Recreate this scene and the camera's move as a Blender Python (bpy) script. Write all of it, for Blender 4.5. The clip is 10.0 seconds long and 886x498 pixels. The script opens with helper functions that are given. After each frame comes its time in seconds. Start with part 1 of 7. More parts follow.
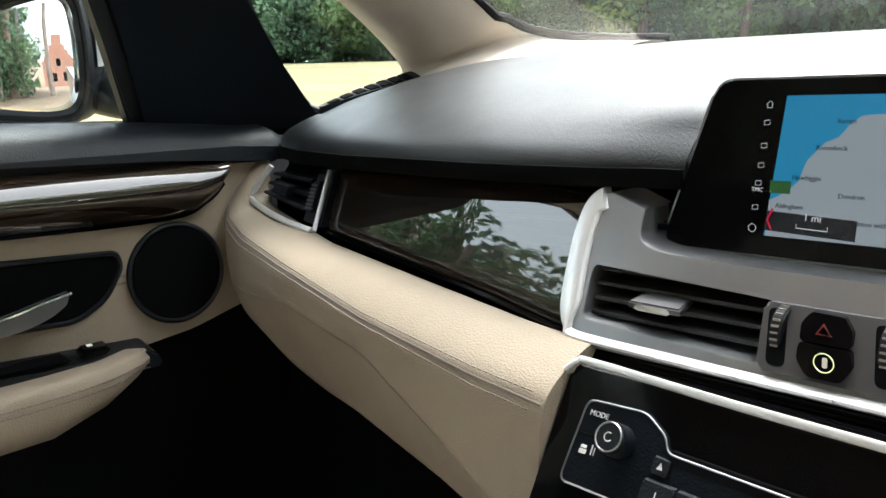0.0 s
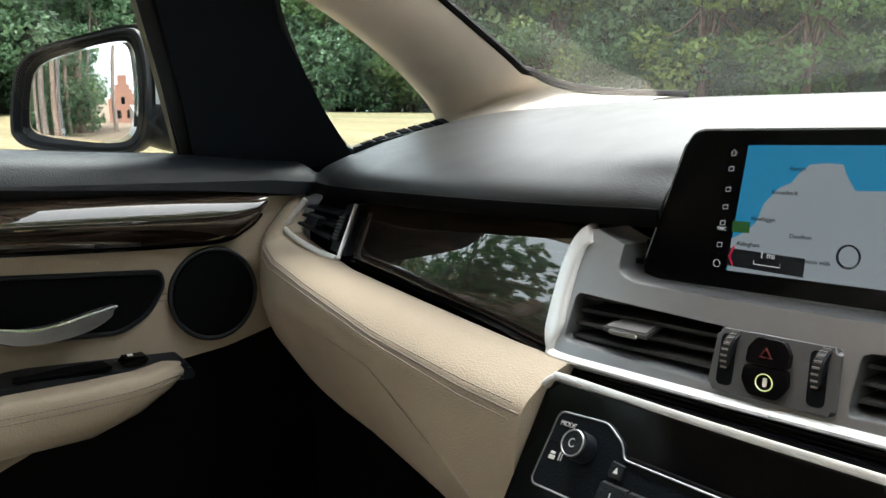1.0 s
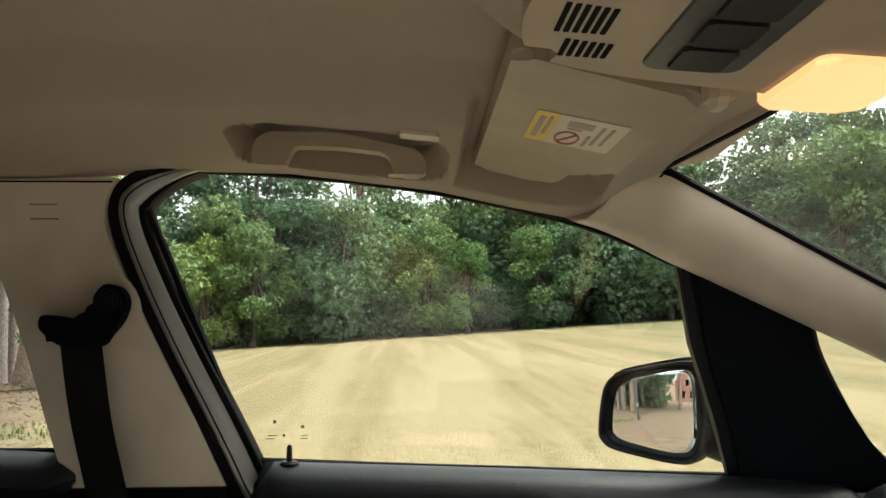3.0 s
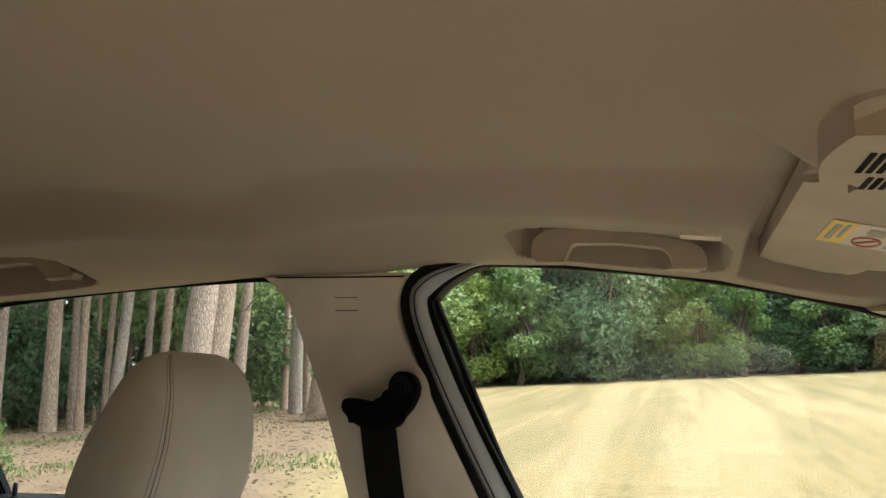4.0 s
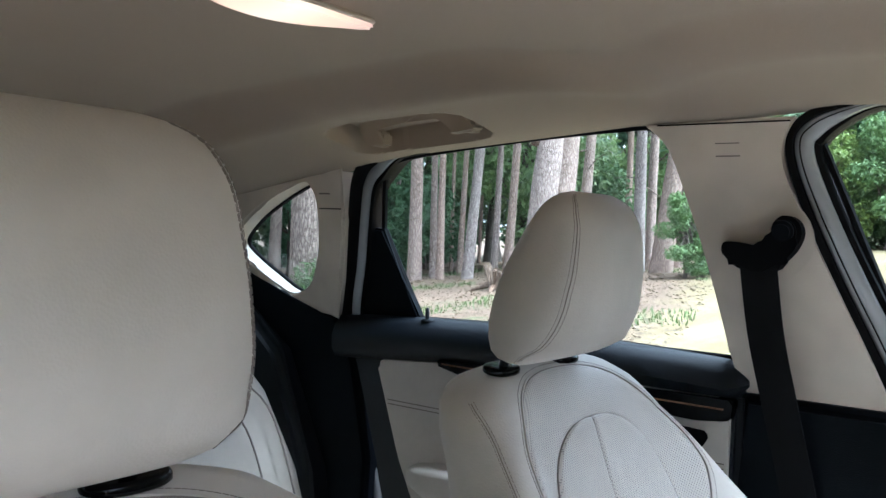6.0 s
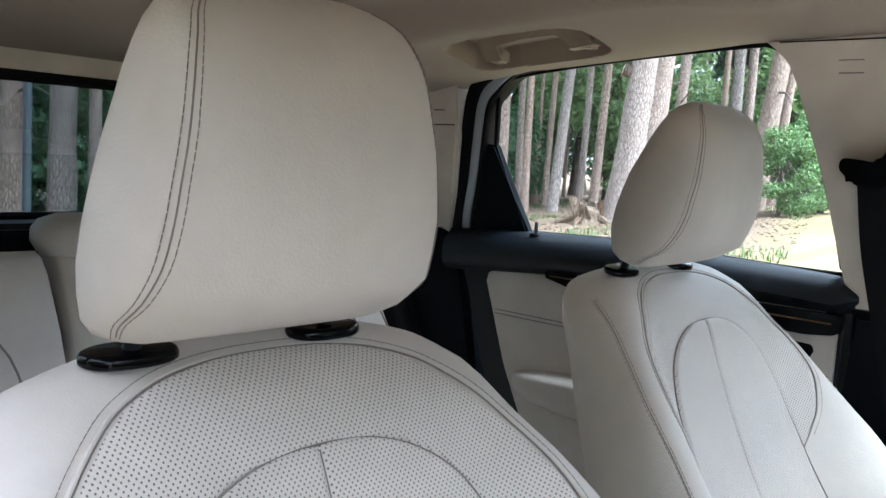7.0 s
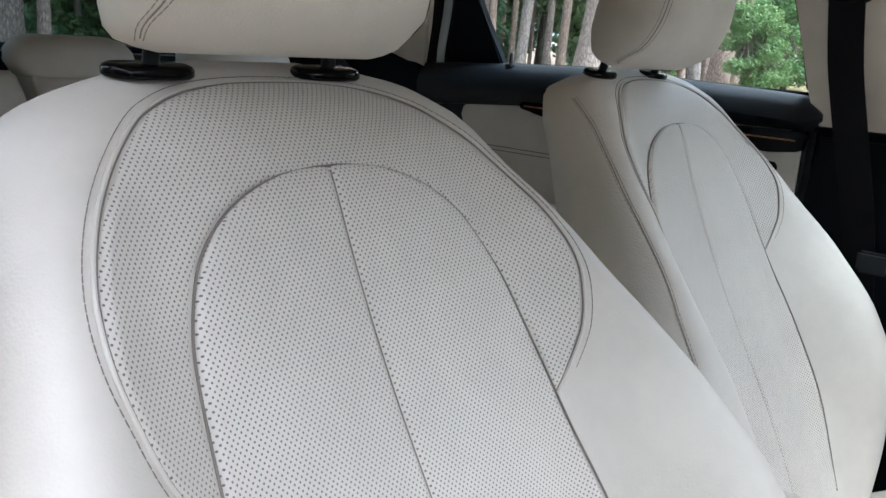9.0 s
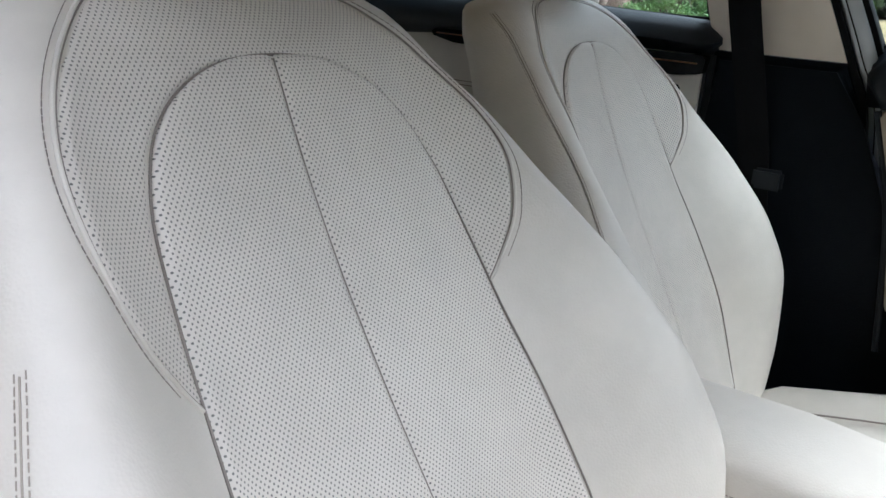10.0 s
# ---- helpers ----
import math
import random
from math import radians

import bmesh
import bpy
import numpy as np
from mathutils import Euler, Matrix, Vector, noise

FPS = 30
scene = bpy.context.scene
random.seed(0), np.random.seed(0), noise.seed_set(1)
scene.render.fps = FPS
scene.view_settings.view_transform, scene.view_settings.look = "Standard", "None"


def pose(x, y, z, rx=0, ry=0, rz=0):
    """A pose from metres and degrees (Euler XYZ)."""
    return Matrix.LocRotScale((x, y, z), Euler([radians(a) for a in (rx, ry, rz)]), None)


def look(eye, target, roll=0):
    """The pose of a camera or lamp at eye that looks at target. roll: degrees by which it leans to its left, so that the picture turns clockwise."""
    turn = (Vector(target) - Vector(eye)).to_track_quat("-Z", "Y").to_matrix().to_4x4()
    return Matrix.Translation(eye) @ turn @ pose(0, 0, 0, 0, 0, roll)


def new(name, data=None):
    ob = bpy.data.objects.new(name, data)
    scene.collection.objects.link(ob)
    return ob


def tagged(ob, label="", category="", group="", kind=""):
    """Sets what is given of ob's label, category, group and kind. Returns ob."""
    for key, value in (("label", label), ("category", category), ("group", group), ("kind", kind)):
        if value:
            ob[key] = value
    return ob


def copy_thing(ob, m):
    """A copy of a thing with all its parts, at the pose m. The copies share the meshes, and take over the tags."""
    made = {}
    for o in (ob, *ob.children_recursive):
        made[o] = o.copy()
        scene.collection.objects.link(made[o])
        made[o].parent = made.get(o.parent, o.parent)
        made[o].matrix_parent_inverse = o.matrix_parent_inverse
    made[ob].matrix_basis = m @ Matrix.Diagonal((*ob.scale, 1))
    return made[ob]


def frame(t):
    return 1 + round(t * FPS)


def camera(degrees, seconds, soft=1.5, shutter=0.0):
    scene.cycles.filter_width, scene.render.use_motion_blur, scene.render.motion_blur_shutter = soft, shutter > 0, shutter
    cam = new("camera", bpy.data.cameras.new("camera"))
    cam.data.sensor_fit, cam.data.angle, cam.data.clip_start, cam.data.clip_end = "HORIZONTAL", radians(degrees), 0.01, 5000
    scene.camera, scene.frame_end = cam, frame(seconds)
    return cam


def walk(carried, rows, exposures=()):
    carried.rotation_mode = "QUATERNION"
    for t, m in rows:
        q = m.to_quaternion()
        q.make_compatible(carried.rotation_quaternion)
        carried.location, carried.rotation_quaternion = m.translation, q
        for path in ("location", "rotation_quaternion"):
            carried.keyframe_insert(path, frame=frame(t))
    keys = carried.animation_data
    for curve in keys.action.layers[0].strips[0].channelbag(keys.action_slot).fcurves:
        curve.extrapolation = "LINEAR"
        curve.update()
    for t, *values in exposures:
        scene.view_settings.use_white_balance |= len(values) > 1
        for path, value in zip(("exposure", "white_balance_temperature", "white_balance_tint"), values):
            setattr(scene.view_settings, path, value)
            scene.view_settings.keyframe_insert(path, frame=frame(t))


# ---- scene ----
cam = camera(53.9, 10.0)
PATH = [
    (0, (0.207, 0.568, 1.033), (-1.25, 1.885, 0.656), -2.6),
    (0.5, (0.211, 0.569, 1.043), (-1.282, 1.861, 0.722), -1.6),
    (1, (0.285, 0.551, 1.024), (-1.26, 1.793, 0.766), -0.6),
    (1.5, (0.384, 0.523, 1.066), (-1.327, 1.552, 0.94), -0.7),
    (2, (0.438, 0.525, 1.09), (-1.392, 1.331, 1.023), -0.1),
    (2.5, (0.463, 0.522, 1.136), (-1.483, 0.983, 1.183), -0.2),
    (2.7, (0.478, 0.516, 1.164), (-1.496, 0.819, 1.285), -0.4),
    (3.8, (0.528, 0.49, 1.238), (-1.411, 0.111, 1.551), 1.0),
    (4, (0.529, 0.493, 1.257), (-1.383, -0.012, 1.555), 1.2),
    (4.5, (0.548, 0.478, 1.254), (-1.264, -0.322, 1.527), 2.3),
    (5, (0.589, 0.452, 1.271), (-1.131, -0.556, 1.428), 2.6),
    (5.2, (0.609, 0.449, 1.261), (-1.087, -0.605, 1.361), 2.3),
    (6.3, (0.634, 0.479, 1.224), (-0.929, -0.766, 1.132), 2.6),
    (6.5, (0.663, 0.474, 1.218), (-0.867, -0.807, 1.089), 2.8),
    (7, (0.711, 0.475, 1.196), (-0.773, -0.849, 0.986), 3.5),
    (7.5, (0.732, 0.481, 1.172), (-0.743, -0.847, 0.927), 4.2),
    (8, (0.744, 0.49, 1.147), (-0.715, -0.838, 0.818), 4.2),
    (8.5, (0.749, 0.492, 1.119), (-0.73, -0.791, 0.711), 3.9),
    (9, (0.763, 0.494, 1.101), (-0.752, -0.723, 0.628), 3.9),
    (9.5, (0.782, 0.495, 1.078), (-0.78, -0.638, 0.553), 4.2),
    (10, (0.807, 0.496, 1.065), (-0.82, -0.516, 0.491), 4.7),
]
walk(cam, [(t, look(e, g, r)) for t, e, g, r in PATH],
     [(0, 2.42, 6350, 10), (0.6, 2.3, 6400, 10), (1.5, 2.14, 6600, 10), (2.3, 1.93, 6800, 8), (2.7, 1.58, 7000, 8), (3.8, 1.75, 7420, 9), (4.5, 2.28, 5400, 12), (5.2, 2.46, 5250, 12), (6.5, 2.64, 5400, 12), (7.5, 2.72, 5600, 12), (8.5, 2.4, 5650, 11), (9.2, 2.22, 5700, 10), (10, 1.98, 5720, 10)])
SCREEN = 0.112
MIRROR_N = Vector((0.530, -0.848, -0.02))
SKY, SUN = 0.185, 1.3
HOUSE = pose(-1.4, -71, -4.2, 0, 0, 3)
IMIRROR = (0.178, 0.88, 1.262, 0, 0, 20)

# ---------------------------------------------------------------- light
world = bpy.data.worlds.new("world")
scene.world = world
world.use_nodes = True
wt = world.node_tree
wt.nodes.clear()
sky = wt.nodes.new("ShaderNodeTexSky")
sky.sky_type, sky.sun_disc = "NISHITA", False
sky.sun_elevation, sky.sun_rotation = radians(59), radians(-14)
sky.air_density, sky.dust_density, sky.ozone_density = 1.0, 7.0, 1.0
hsv = wt.nodes.new("ShaderNodeHueSaturation")
hsv.inputs["Saturation"].default_value = 0.35
bgn = wt.nodes.new("ShaderNodeBackground")
bgn.inputs["Strength"].default_value = SKY
wout = wt.nodes.new("ShaderNodeOutputWorld")
wt.links.new(sky.outputs[0], hsv.inputs["Color"])
# a bright, even cloud veil over the clear sky
veil = wt.nodes.new("ShaderNodeMixRGB")
veil.inputs[0].default_value, veil.inputs[2].default_value = 0.5, (5.0, 5.05, 5.15, 1)
wt.links.new(hsv.outputs[0], veil.inputs[1])
wt.links.new(veil.outputs[0], bgn.inputs["Color"])
wt.links.new(bgn.outputs[0], wout.inputs[0])
sun_data = bpy.data.lights.new("sun", "SUN")
sun_data.energy, sun_data.angle, sun_data.color = SUN, radians(20), (1.0, 0.96, 0.89)
sun = new("sun", sun_data)
# veiled sun, ahead of the car
sun.matrix_world = look((-0.125 * 50, 0.50 * 50, 0.857 * 50), (0, 0, 0))


# ---------------------------------------------------------------- materials
class Mat:
    """A node material with a Principled shader and small helpers."""

    def __init__(self, name, color=(0.5, 0.5, 0.5), rough=0.5, metal=0.0, **more):
        self.m = bpy.data.materials.new(name)
        self.m.use_nodes = True
        self.t = self.m.node_tree
        self.p = self.t.nodes["Principled BSDF"]
        self.set("Base Color", (*color, 1)), self.set("Roughness", rough), self.set("Metallic", metal)
        for k, v in more.items():
            self.set(k.replace("_", " "), v)
        self.co = None

    def set(self, k, v):
        self.p.inputs[k].default_value = v

    def node(self, kind, **props):
        n = self.t.nodes.new("ShaderNode" + kind)
        for k, v in props.items():
            if k == "operation":
                n.operation = v
            elif k == "blend_type":
                n.blend_type = v
            elif k == "data_type":
                n.data_type = v
            elif k == "feature":
                n.feature = v
            elif k == "wave_type":
                n.wave_type = v
            elif k == "bands_direction":
                n.bands_direction = v
        return n

    def link(self, a, b):
        self.t.links.new(a, b)

    def coord(self, scale=(1, 1, 1), rot=(0, 0, 0), space="Object"):
        if self.co is None:
            self.co = self.node("TexCoord")
        mp = self.node("Mapping")
        mp.inputs["Scale"].default_value = scale
        mp.inputs["Rotation"].default_value = rot
        self.link(self.co.outputs[space], mp.inputs[0])
        return mp.outputs[0]

    def noise(self, scale, detail=4, rough=0.55, vec=None):
        n = self.node("TexNoise")
        n.inputs["Scale"].default_value, n.inputs["Detail"].default_value = scale, detail
        n.inputs["Roughness"].default_value = rough
        self.link(vec if vec is not None else self.coord(), n.inputs["Vector"])
        return n.outputs["Fac"]

    def voronoi(self, scale, vec=None, feature="F1"):
        n = self.node("TexVoronoi", feature=feature)
        n.inputs["Scale"].default_value = scale
        self.link(vec if vec is not None else self.coord(), n.inputs["Vector"])
        return n.outputs["Distance"]

    def math(self, op, a, b=None, c=None):
        n = self.node("Math", operation=op)
        for i, v in enumerate((a, b, c)):
            if v is None:
                continue
            if isinstance(v, (int, float)):
                n.inputs[i].default_value = v
            else:
                self.link(v, n.inputs[i])
        return n.outputs[0]

    def ramp(self, fac, stops):
        n = self.node("ValToRGB")
        els = n.color_ramp.elements
        while len(els) < len(stops):
            els.new(0.5)
        for e, (pos, col) in zip(els, stops):
            e.position, e.color = pos, (*col, 1) if len(col) == 3 else col
        self.link(fac, n.inputs[0])
        return n.outputs[0]

    def mix(self, fac, a, b, blend="MIX"):
        n = self.node("MixRGB", blend_type=blend)
        for i, v in ((0, fac), (1, a), (2, b)):
            if isinstance(v, (int, float)):
                n.inputs[i].default_value = v
            elif isinstance(v, tuple):
                n.inputs[i].default_value = (*v, 1)
            else:
                self.link(v, n.inputs[i])
        return n.outputs[0]

    def color(self, out):
        self.link(out, self.p.inputs["Base Color"])
        return self

    def rough(self, fac, lo, hi):
        n = self.node("MapRange")
        n.inputs["To Min"].default_value, n.inputs["To Max"].default_value = lo, hi
        self.link(fac, n.inputs["Value"])
        self.link(n.outputs[0], self.p.inputs["Roughness"])
        return self

    def bump(self, height, strength=0.3, distance=0.001):
        n = self.node("Bump")
        n.inputs["Strength"].default_value, n.inputs["Distance"].default_value = strength, distance
        self.link(height, n.inputs["Height"])
        self.link(n.outputs[0], self.p.inputs["Normal"])
        return self


def leather(name, col, perforated=False, pores=460, grain=0.4):
    m = Mat(name, col, 0.52)
    big = m.noise(7, 3)
    fine = m.noise(60, 4)
    dark = tuple(c * 0.88 for c in col)
    light = tuple(min(1, c * 1.06) for c in col)
    c = m.ramp(big, [(0.3, dark), (0.7, light)])
    c = m.mix(0.12, c, m.ramp(fine, [(0.35, tuple(k * 0.75 for k in col)), (0.65, col)]))
    pebble = m.voronoi(pores)
    crease = m.noise(24, 5)
    h = m.math("ADD", m.math("MULTIPLY", pebble, 0.55), m.math("MULTIPLY", crease, 0.6))
    if perforated:
        sep = m.node("SeparateXYZ")
        m.link(m.coord(), sep.inputs[0])
        px, pz = 0.0043, 0.0050
        hole = None
        for shift in (0.0, 0.5):
            a = m.math("SUBTRACT", m.math("FRACT", m.math("ADD", m.math("DIVIDE", sep.outputs[0], px), shift)), 0.5)
            b = m.math("SUBTRACT", m.math("FRACT", m.math("ADD", m.math("DIVIDE", sep.outputs[2], pz), shift)), 0.5)
            d = m.math("SQRT", m.math("ADD", m.math("MULTIPLY", a, a), m.math("MULTIPLY", b, b)))
            hole = d if hole is None else m.math("MINIMUM", hole, d)
        k = m.ramp(hole, [(0.125, (1, 1, 1)), (0.175, (0, 0, 0))])
        c = m.mix(k, c, (0.145, 0.137, 0.131))
        h = m.math("SUBTRACT", h, m.math("MULTIPLY", k, 0.9))
    m.color(c)
    m.rough(fine, 0.42, 0.6)
    m.bump(h, grain, 0.0007)
    return m.m


def grained_plastic(name, col, rough=0.5, scale=420, strength=0.6, spec=0.5):
    m = Mat(name, col, rough, Specular_IOR_Level=spec)
    m.color(m.ramp(m.noise(5, 3), [(0.3, tuple(c * 0.8 for c in col)), (0.7, tuple(c * 1.2 for c in col))]))
    v = m.voronoi(scale)
    n = m.noise(scale * 0.5, 3)
    m.bump(m.math("ADD", v, m.math("MULTIPLY", n, 0.7)), strength, 0.0006)
    m.rough(m.noise(30, 4), rough - 0.06, rough + 0.08)
    return m.m


def metal_paint(name, col, rough, metal=1.0, coat=0.0):
    m = Mat(name, col, rough, metal, Coat_Weight=coat, Coat_Roughness=0.08)
    m.rough(m.noise(90, 4), max(0.02, rough - 0.04), rough + 0.06)
    m.color(m.ramp(m.noise(14, 3), [(0.3, tuple(c * 0.92 for c in col)), (0.7, col)]))
    return m.m


def fabric(name, col):
    m = Mat(name, col, 0.95)
    m.color(m.mix(0.35, m.ramp(m.noise(3, 3), [(0.3, tuple(c * 0.92 for c in col)), (0.7, col)]),
                  m.ramp(m.noise(900, 2), [(0.3, tuple(c * 0.7 for c in col)), (0.7, tuple(c * 1.1 for c in col))])))
    m.bump(m.noise(1400, 2), 0.4, 0.0006)
    m.set("Sheen Weight", 0.15)
    return m.m


BEIGE = (0.57, 0.525, 0.475)
M_LEATHER = leather("beige_leather", BEIGE)
M_PERF = leather("perforated_leather", (0.60, 0.55, 0.50), True)
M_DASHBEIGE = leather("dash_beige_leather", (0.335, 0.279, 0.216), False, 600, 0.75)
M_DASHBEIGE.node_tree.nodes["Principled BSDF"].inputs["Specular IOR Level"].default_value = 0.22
M_SEAM = Mat("seam_thread", (0.21, 0.18, 0.16), 0.85).m
M_PALESEAM = Mat("pale_seam_thread", (0.30, 0.26, 0.225), 0.85).m
M_TRIM = grained_plastic("beige_plastic_trim", (0.63, 0.56, 0.48), 0.55, 700, 0.25)
M_VISOR = grained_plastic("beige_visor_vinyl", (0.40, 0.332, 0.262), 0.6, 700, 0.25, 0.3)
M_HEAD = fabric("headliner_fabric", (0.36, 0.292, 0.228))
M_BLACK = grained_plastic("black_soft_plastic", (0.0034, 0.0056, 0.0095), 0.46, 600, 0.35, 0.38)
M_MATT = grained_plastic("matt_black_plastic", (0.0030, 0.0048, 0.0078), 0.6, 600, 0.3, 0.10)
M_DASHTOP = grained_plastic("black_grained_dash", (0.010, 0.0115, 0.0135), 0.38, 880, 0.27, 0.55)
M_DEEP = Mat("deep_black_plastic", (0.0018, 0.002, 0.0026), 0.7, Specular_IOR_Level=0.06).m
M_RUBBER = Mat("black_rubber_seal", (0.003, 0.0033, 0.004), 0.6, Specular_IOR_Level=0.12).m
M_GLOSSBLACK = Mat("piano_black", (0.0022, 0.0022, 0.0028), 0.10, Specular_IOR_Level=0.16).m
M_CHROME = metal_paint("chrome", (0.92, 0.93, 0.94), 0.2)
M_SATIN = metal_paint("satin_silver", (0.40, 0.41, 0.425), 0.36, 0.9)
M_POLISHED = Mat("polished_silver", (0.90, 0.91, 0.92), 0.28, 0.55).m
M_GUNMETAL = metal_paint("gunmetal_plastic", (0.13, 0.13, 0.135), 0.4, 0.7)
M_PAINT = metal_paint("silver_body_paint", (0.36, 0.385, 0.405), 0.3, 0.5, 0.6)
M_BELT = grained_plastic("black_belt_webbing", (0.005, 0.005, 0.006), 0.85, 900, 0.5, 0.15)
M_CARPET = fabric("black_carpet", (0.006, 0.006, 0.0065))
M_WHITE = Mat("white_print", (0.75, 0.75, 0.75), 0.6).m
M_LABELW = Mat("white_sticker", (0.62, 0.56, 0.50), 0.5).m
M_LABELY = Mat("yellow_sticker", (0.72, 0.50, 0.10), 0.5).m
M_LABELR = Mat("red_print", (0.45, 0.12, 0.09), 0.5).m
M_LABELG = Mat("grey_print", (0.28, 0.25, 0.23), 0.5).m


def wood_material():
    m = Mat("dark_wood_veneer", (0.03, 0.02, 0.015), 0.3, Coat_Weight=1.0, Coat_Roughness=0.02, Coat_IOR=2.05, Specular_IOR_Level=0.05)
    warp = m.noise(9, 3, 0.6, m.coord((0.5, 0.5, 3)))
    sep = m.node("SeparateXYZ")
    m.link(m.coord(), sep.inputs[0])
    line = m.math("ADD", m.math("MULTIPLY", sep.outputs[2], 330.0), m.math("MULTIPLY", warp, 8.0))
    comb = m.node("CombineXYZ")
    m.link(line, comb.inputs[2])
    m.link(m.math("MULTIPLY", sep.outputs[0], 7.0), comb.inputs[0])
    m.link(m.math("MULTIPLY", sep.outputs[1], 7.0), comb.inputs[1])
    grain = m.noise(1.0, 5, 0.65, comb.outputs[0])
    m.color(m.ramp(grain, [(0.36, (0.0035, 0.0026, 0.0022)), (0.5, (0.016, 0.0105, 0.008)), (0.66, (0.062, 0.042, 0.032))]))
    return m.m


M_WOOD = wood_material()


def pane_material(name, tint, gloss=1.0, dust=0.0):
    m = bpy.data.materials.new(name)
    m.use_nodes = True
    t = m.node_tree
    t.nodes.clear()
    out = t.nodes.new("ShaderNodeOutputMaterial")
    tr = t.nodes.new("ShaderNodeBsdfTransparent")
    tr.inputs[0].default_value = (*tint, 1)
    gl = t.nodes.new("ShaderNodeBsdfGlossy")
    gl.inputs["Roughness"].default_value = 0.02
    lw = t.nodes.new("ShaderNodeLayerWeight")
    lw.inputs["Blend"].default_value = 0.5
    pw = t.nodes.new("ShaderNodeMath")
    pw.operation, pw.inputs[1].default_value = "POWER", 5.0
    t.links.new(lw.outputs["Facing"], pw.inputs[0])
    fr = t.nodes.new("ShaderNodeMath")
    fr.operation, fr.inputs[1].default_value, fr.inputs[2].default_value = "MULTIPLY_ADD", 0.9 * gloss, 0.035 * gloss
    t.links.new(pw.outputs[0], fr.inputs[0])
    mx = t.nodes.new("ShaderNodeMixShader")
    t.links.new(fr.outputs[0], mx.inputs[0])
    t.links.new(tr.outputs[0], mx.inputs[1])
    t.links.new(gl.outputs[0], mx.inputs[2])
    last = mx.outputs[0]
    if dust:
        # a thin film of dust, thicker in patches
        tl = t.nodes.new("ShaderNodeBsdfTranslucent")
        tl.inputs[0].default_value = (0.8, 0.8, 0.78, 1)
        nz = t.nodes.new("ShaderNodeTexNoise")
        nz.inputs["Scale"].default_value, nz.inputs["Detail"].default_value = 3.0, 4
        rg = t.nodes.new("ShaderNodeMapRange")
        rg.inputs["From Min"].default_value, rg.inputs["From Max"].default_value = 0.3, 0.7
        rg.inputs["To Min"].default_value, rg.inputs["To Max"].default_value = dust * 0.6, dust * 1.4
        t.links.new(nz.outputs["Fac"], rg.inputs["Value"])
        dm = t.nodes.new("ShaderNodeMixShader")
        t.links.new(rg.outputs[0], dm.inputs[0])
        t.links.new(last, dm.inputs[1])
        t.links.new(tl.outputs[0], dm.inputs[2])
        last = dm.outputs[0]
    t.links.new(last, out.inputs[0])
    return m


M_GLASS = pane_material("window_glass", (0.885, 0.94, 0.942))
M_SCREEN = pane_material("dusty_windscreen_glass", (0.90, 0.94, 0.92), 1.0, 0.010)
M_GLASSTAIL = pane_material("dark_tinted_tailgate_glass", (0.40, 0.455, 0.47))
M_GLASSREAR = pane_material("tinted_rear_glass", (0.62, 0.68, 0.69))
M_MIRROR = Mat("mirror_glass", (0.9, 0.91, 0.92), 0.01, 1.0).m


def glow(name, col, strength):
    m = Mat(name, (0.8, 0.7, 0.6), 0.4)
    m.p.inputs["Emission Color"].default_value = (*col, 1)
    m.p.inputs["Emission Strength"].default_value = strength
    return m


# ---------------------------------------------------------------- mesh helpers
def part(name, bm, material, parent=None, label="", smooth=True, angle=40):
    me = bpy.data.meshes.new(name)
    bmesh.ops.recalc_face_normals(bm, faces=bm.faces)
    bm.to_mesh(me)
    bm.free()
    return mesh_part(name, me, material, parent, label, smooth, angle)


def mesh_part(name, me, material, parent=None, label="", smooth=True, angle=40):
    me.materials.append(material)
    if smooth:
        me.polygons.foreach_set("use_smooth", [True] * len(me.polygons))
        me.set_sharp_from_angle(angle=radians(angle))
    ob = new(name, me)
    if parent is not None:
        ob.parent = parent
    if label:
        tagged(ob, label=label)
    return ob


def thing(name, label, category, at=(0, 0, 0), group="", kind="", m=None):
    ob = new(name)
    ob.empty_display_size = 0.05
    ob.matrix_world = m if m is not None else Matrix.Translation(at)
    return tagged(ob, label, category, group, kind)


def inv(parent, bm):
    """Moves a bmesh that was built in world coordinates into its parent's space."""
    bm.transform(parent.matrix_basis.inverted())
    return bm


def curve(points, n=6, closed=False):
    """A smooth line through the points."""
    pts = [Vector(p) for p in points]
    out = []
    m = len(pts)
    for i in range(m if closed else m - 1):
        p = [pts[(i + k) % m] if closed else pts[min(max(i + k, 0), m - 1)] for k in (-1, 0, 1, 2)]
        for j in range(n):
            t = j / n
            out.append(0.5 * ((2 * p[1]) + (p[2] - p[0]) * t + (2 * p[0] - 5 * p[1] + 4 * p[2] - p[3]) * t * t
                              + (3 * p[1] - p[0] - 3 * p[2] + p[3]) * t ** 3))
    if not closed:
        out.append(pts[-1])
    return out


def rounded(points, r=0.01, n=4):
    """A closed outline with its corners rounded."""
    pts = [Vector(p) for p in points]
    out = []
    for i, p in enumerate(pts):
        a, b = pts[i - 1] - p, pts[(i + 1) % len(pts)] - p
        k = min(r, a.length * 0.45, b.length * 0.45)
        p0, p2 = p + a.normalized() * k, p + b.normalized() * k
        for j in range(n + 1):
            t = j / n
            out.append(p0 * (1 - t) ** 2 + p * 2 * t * (1 - t) + p2 * t * t)
    return out


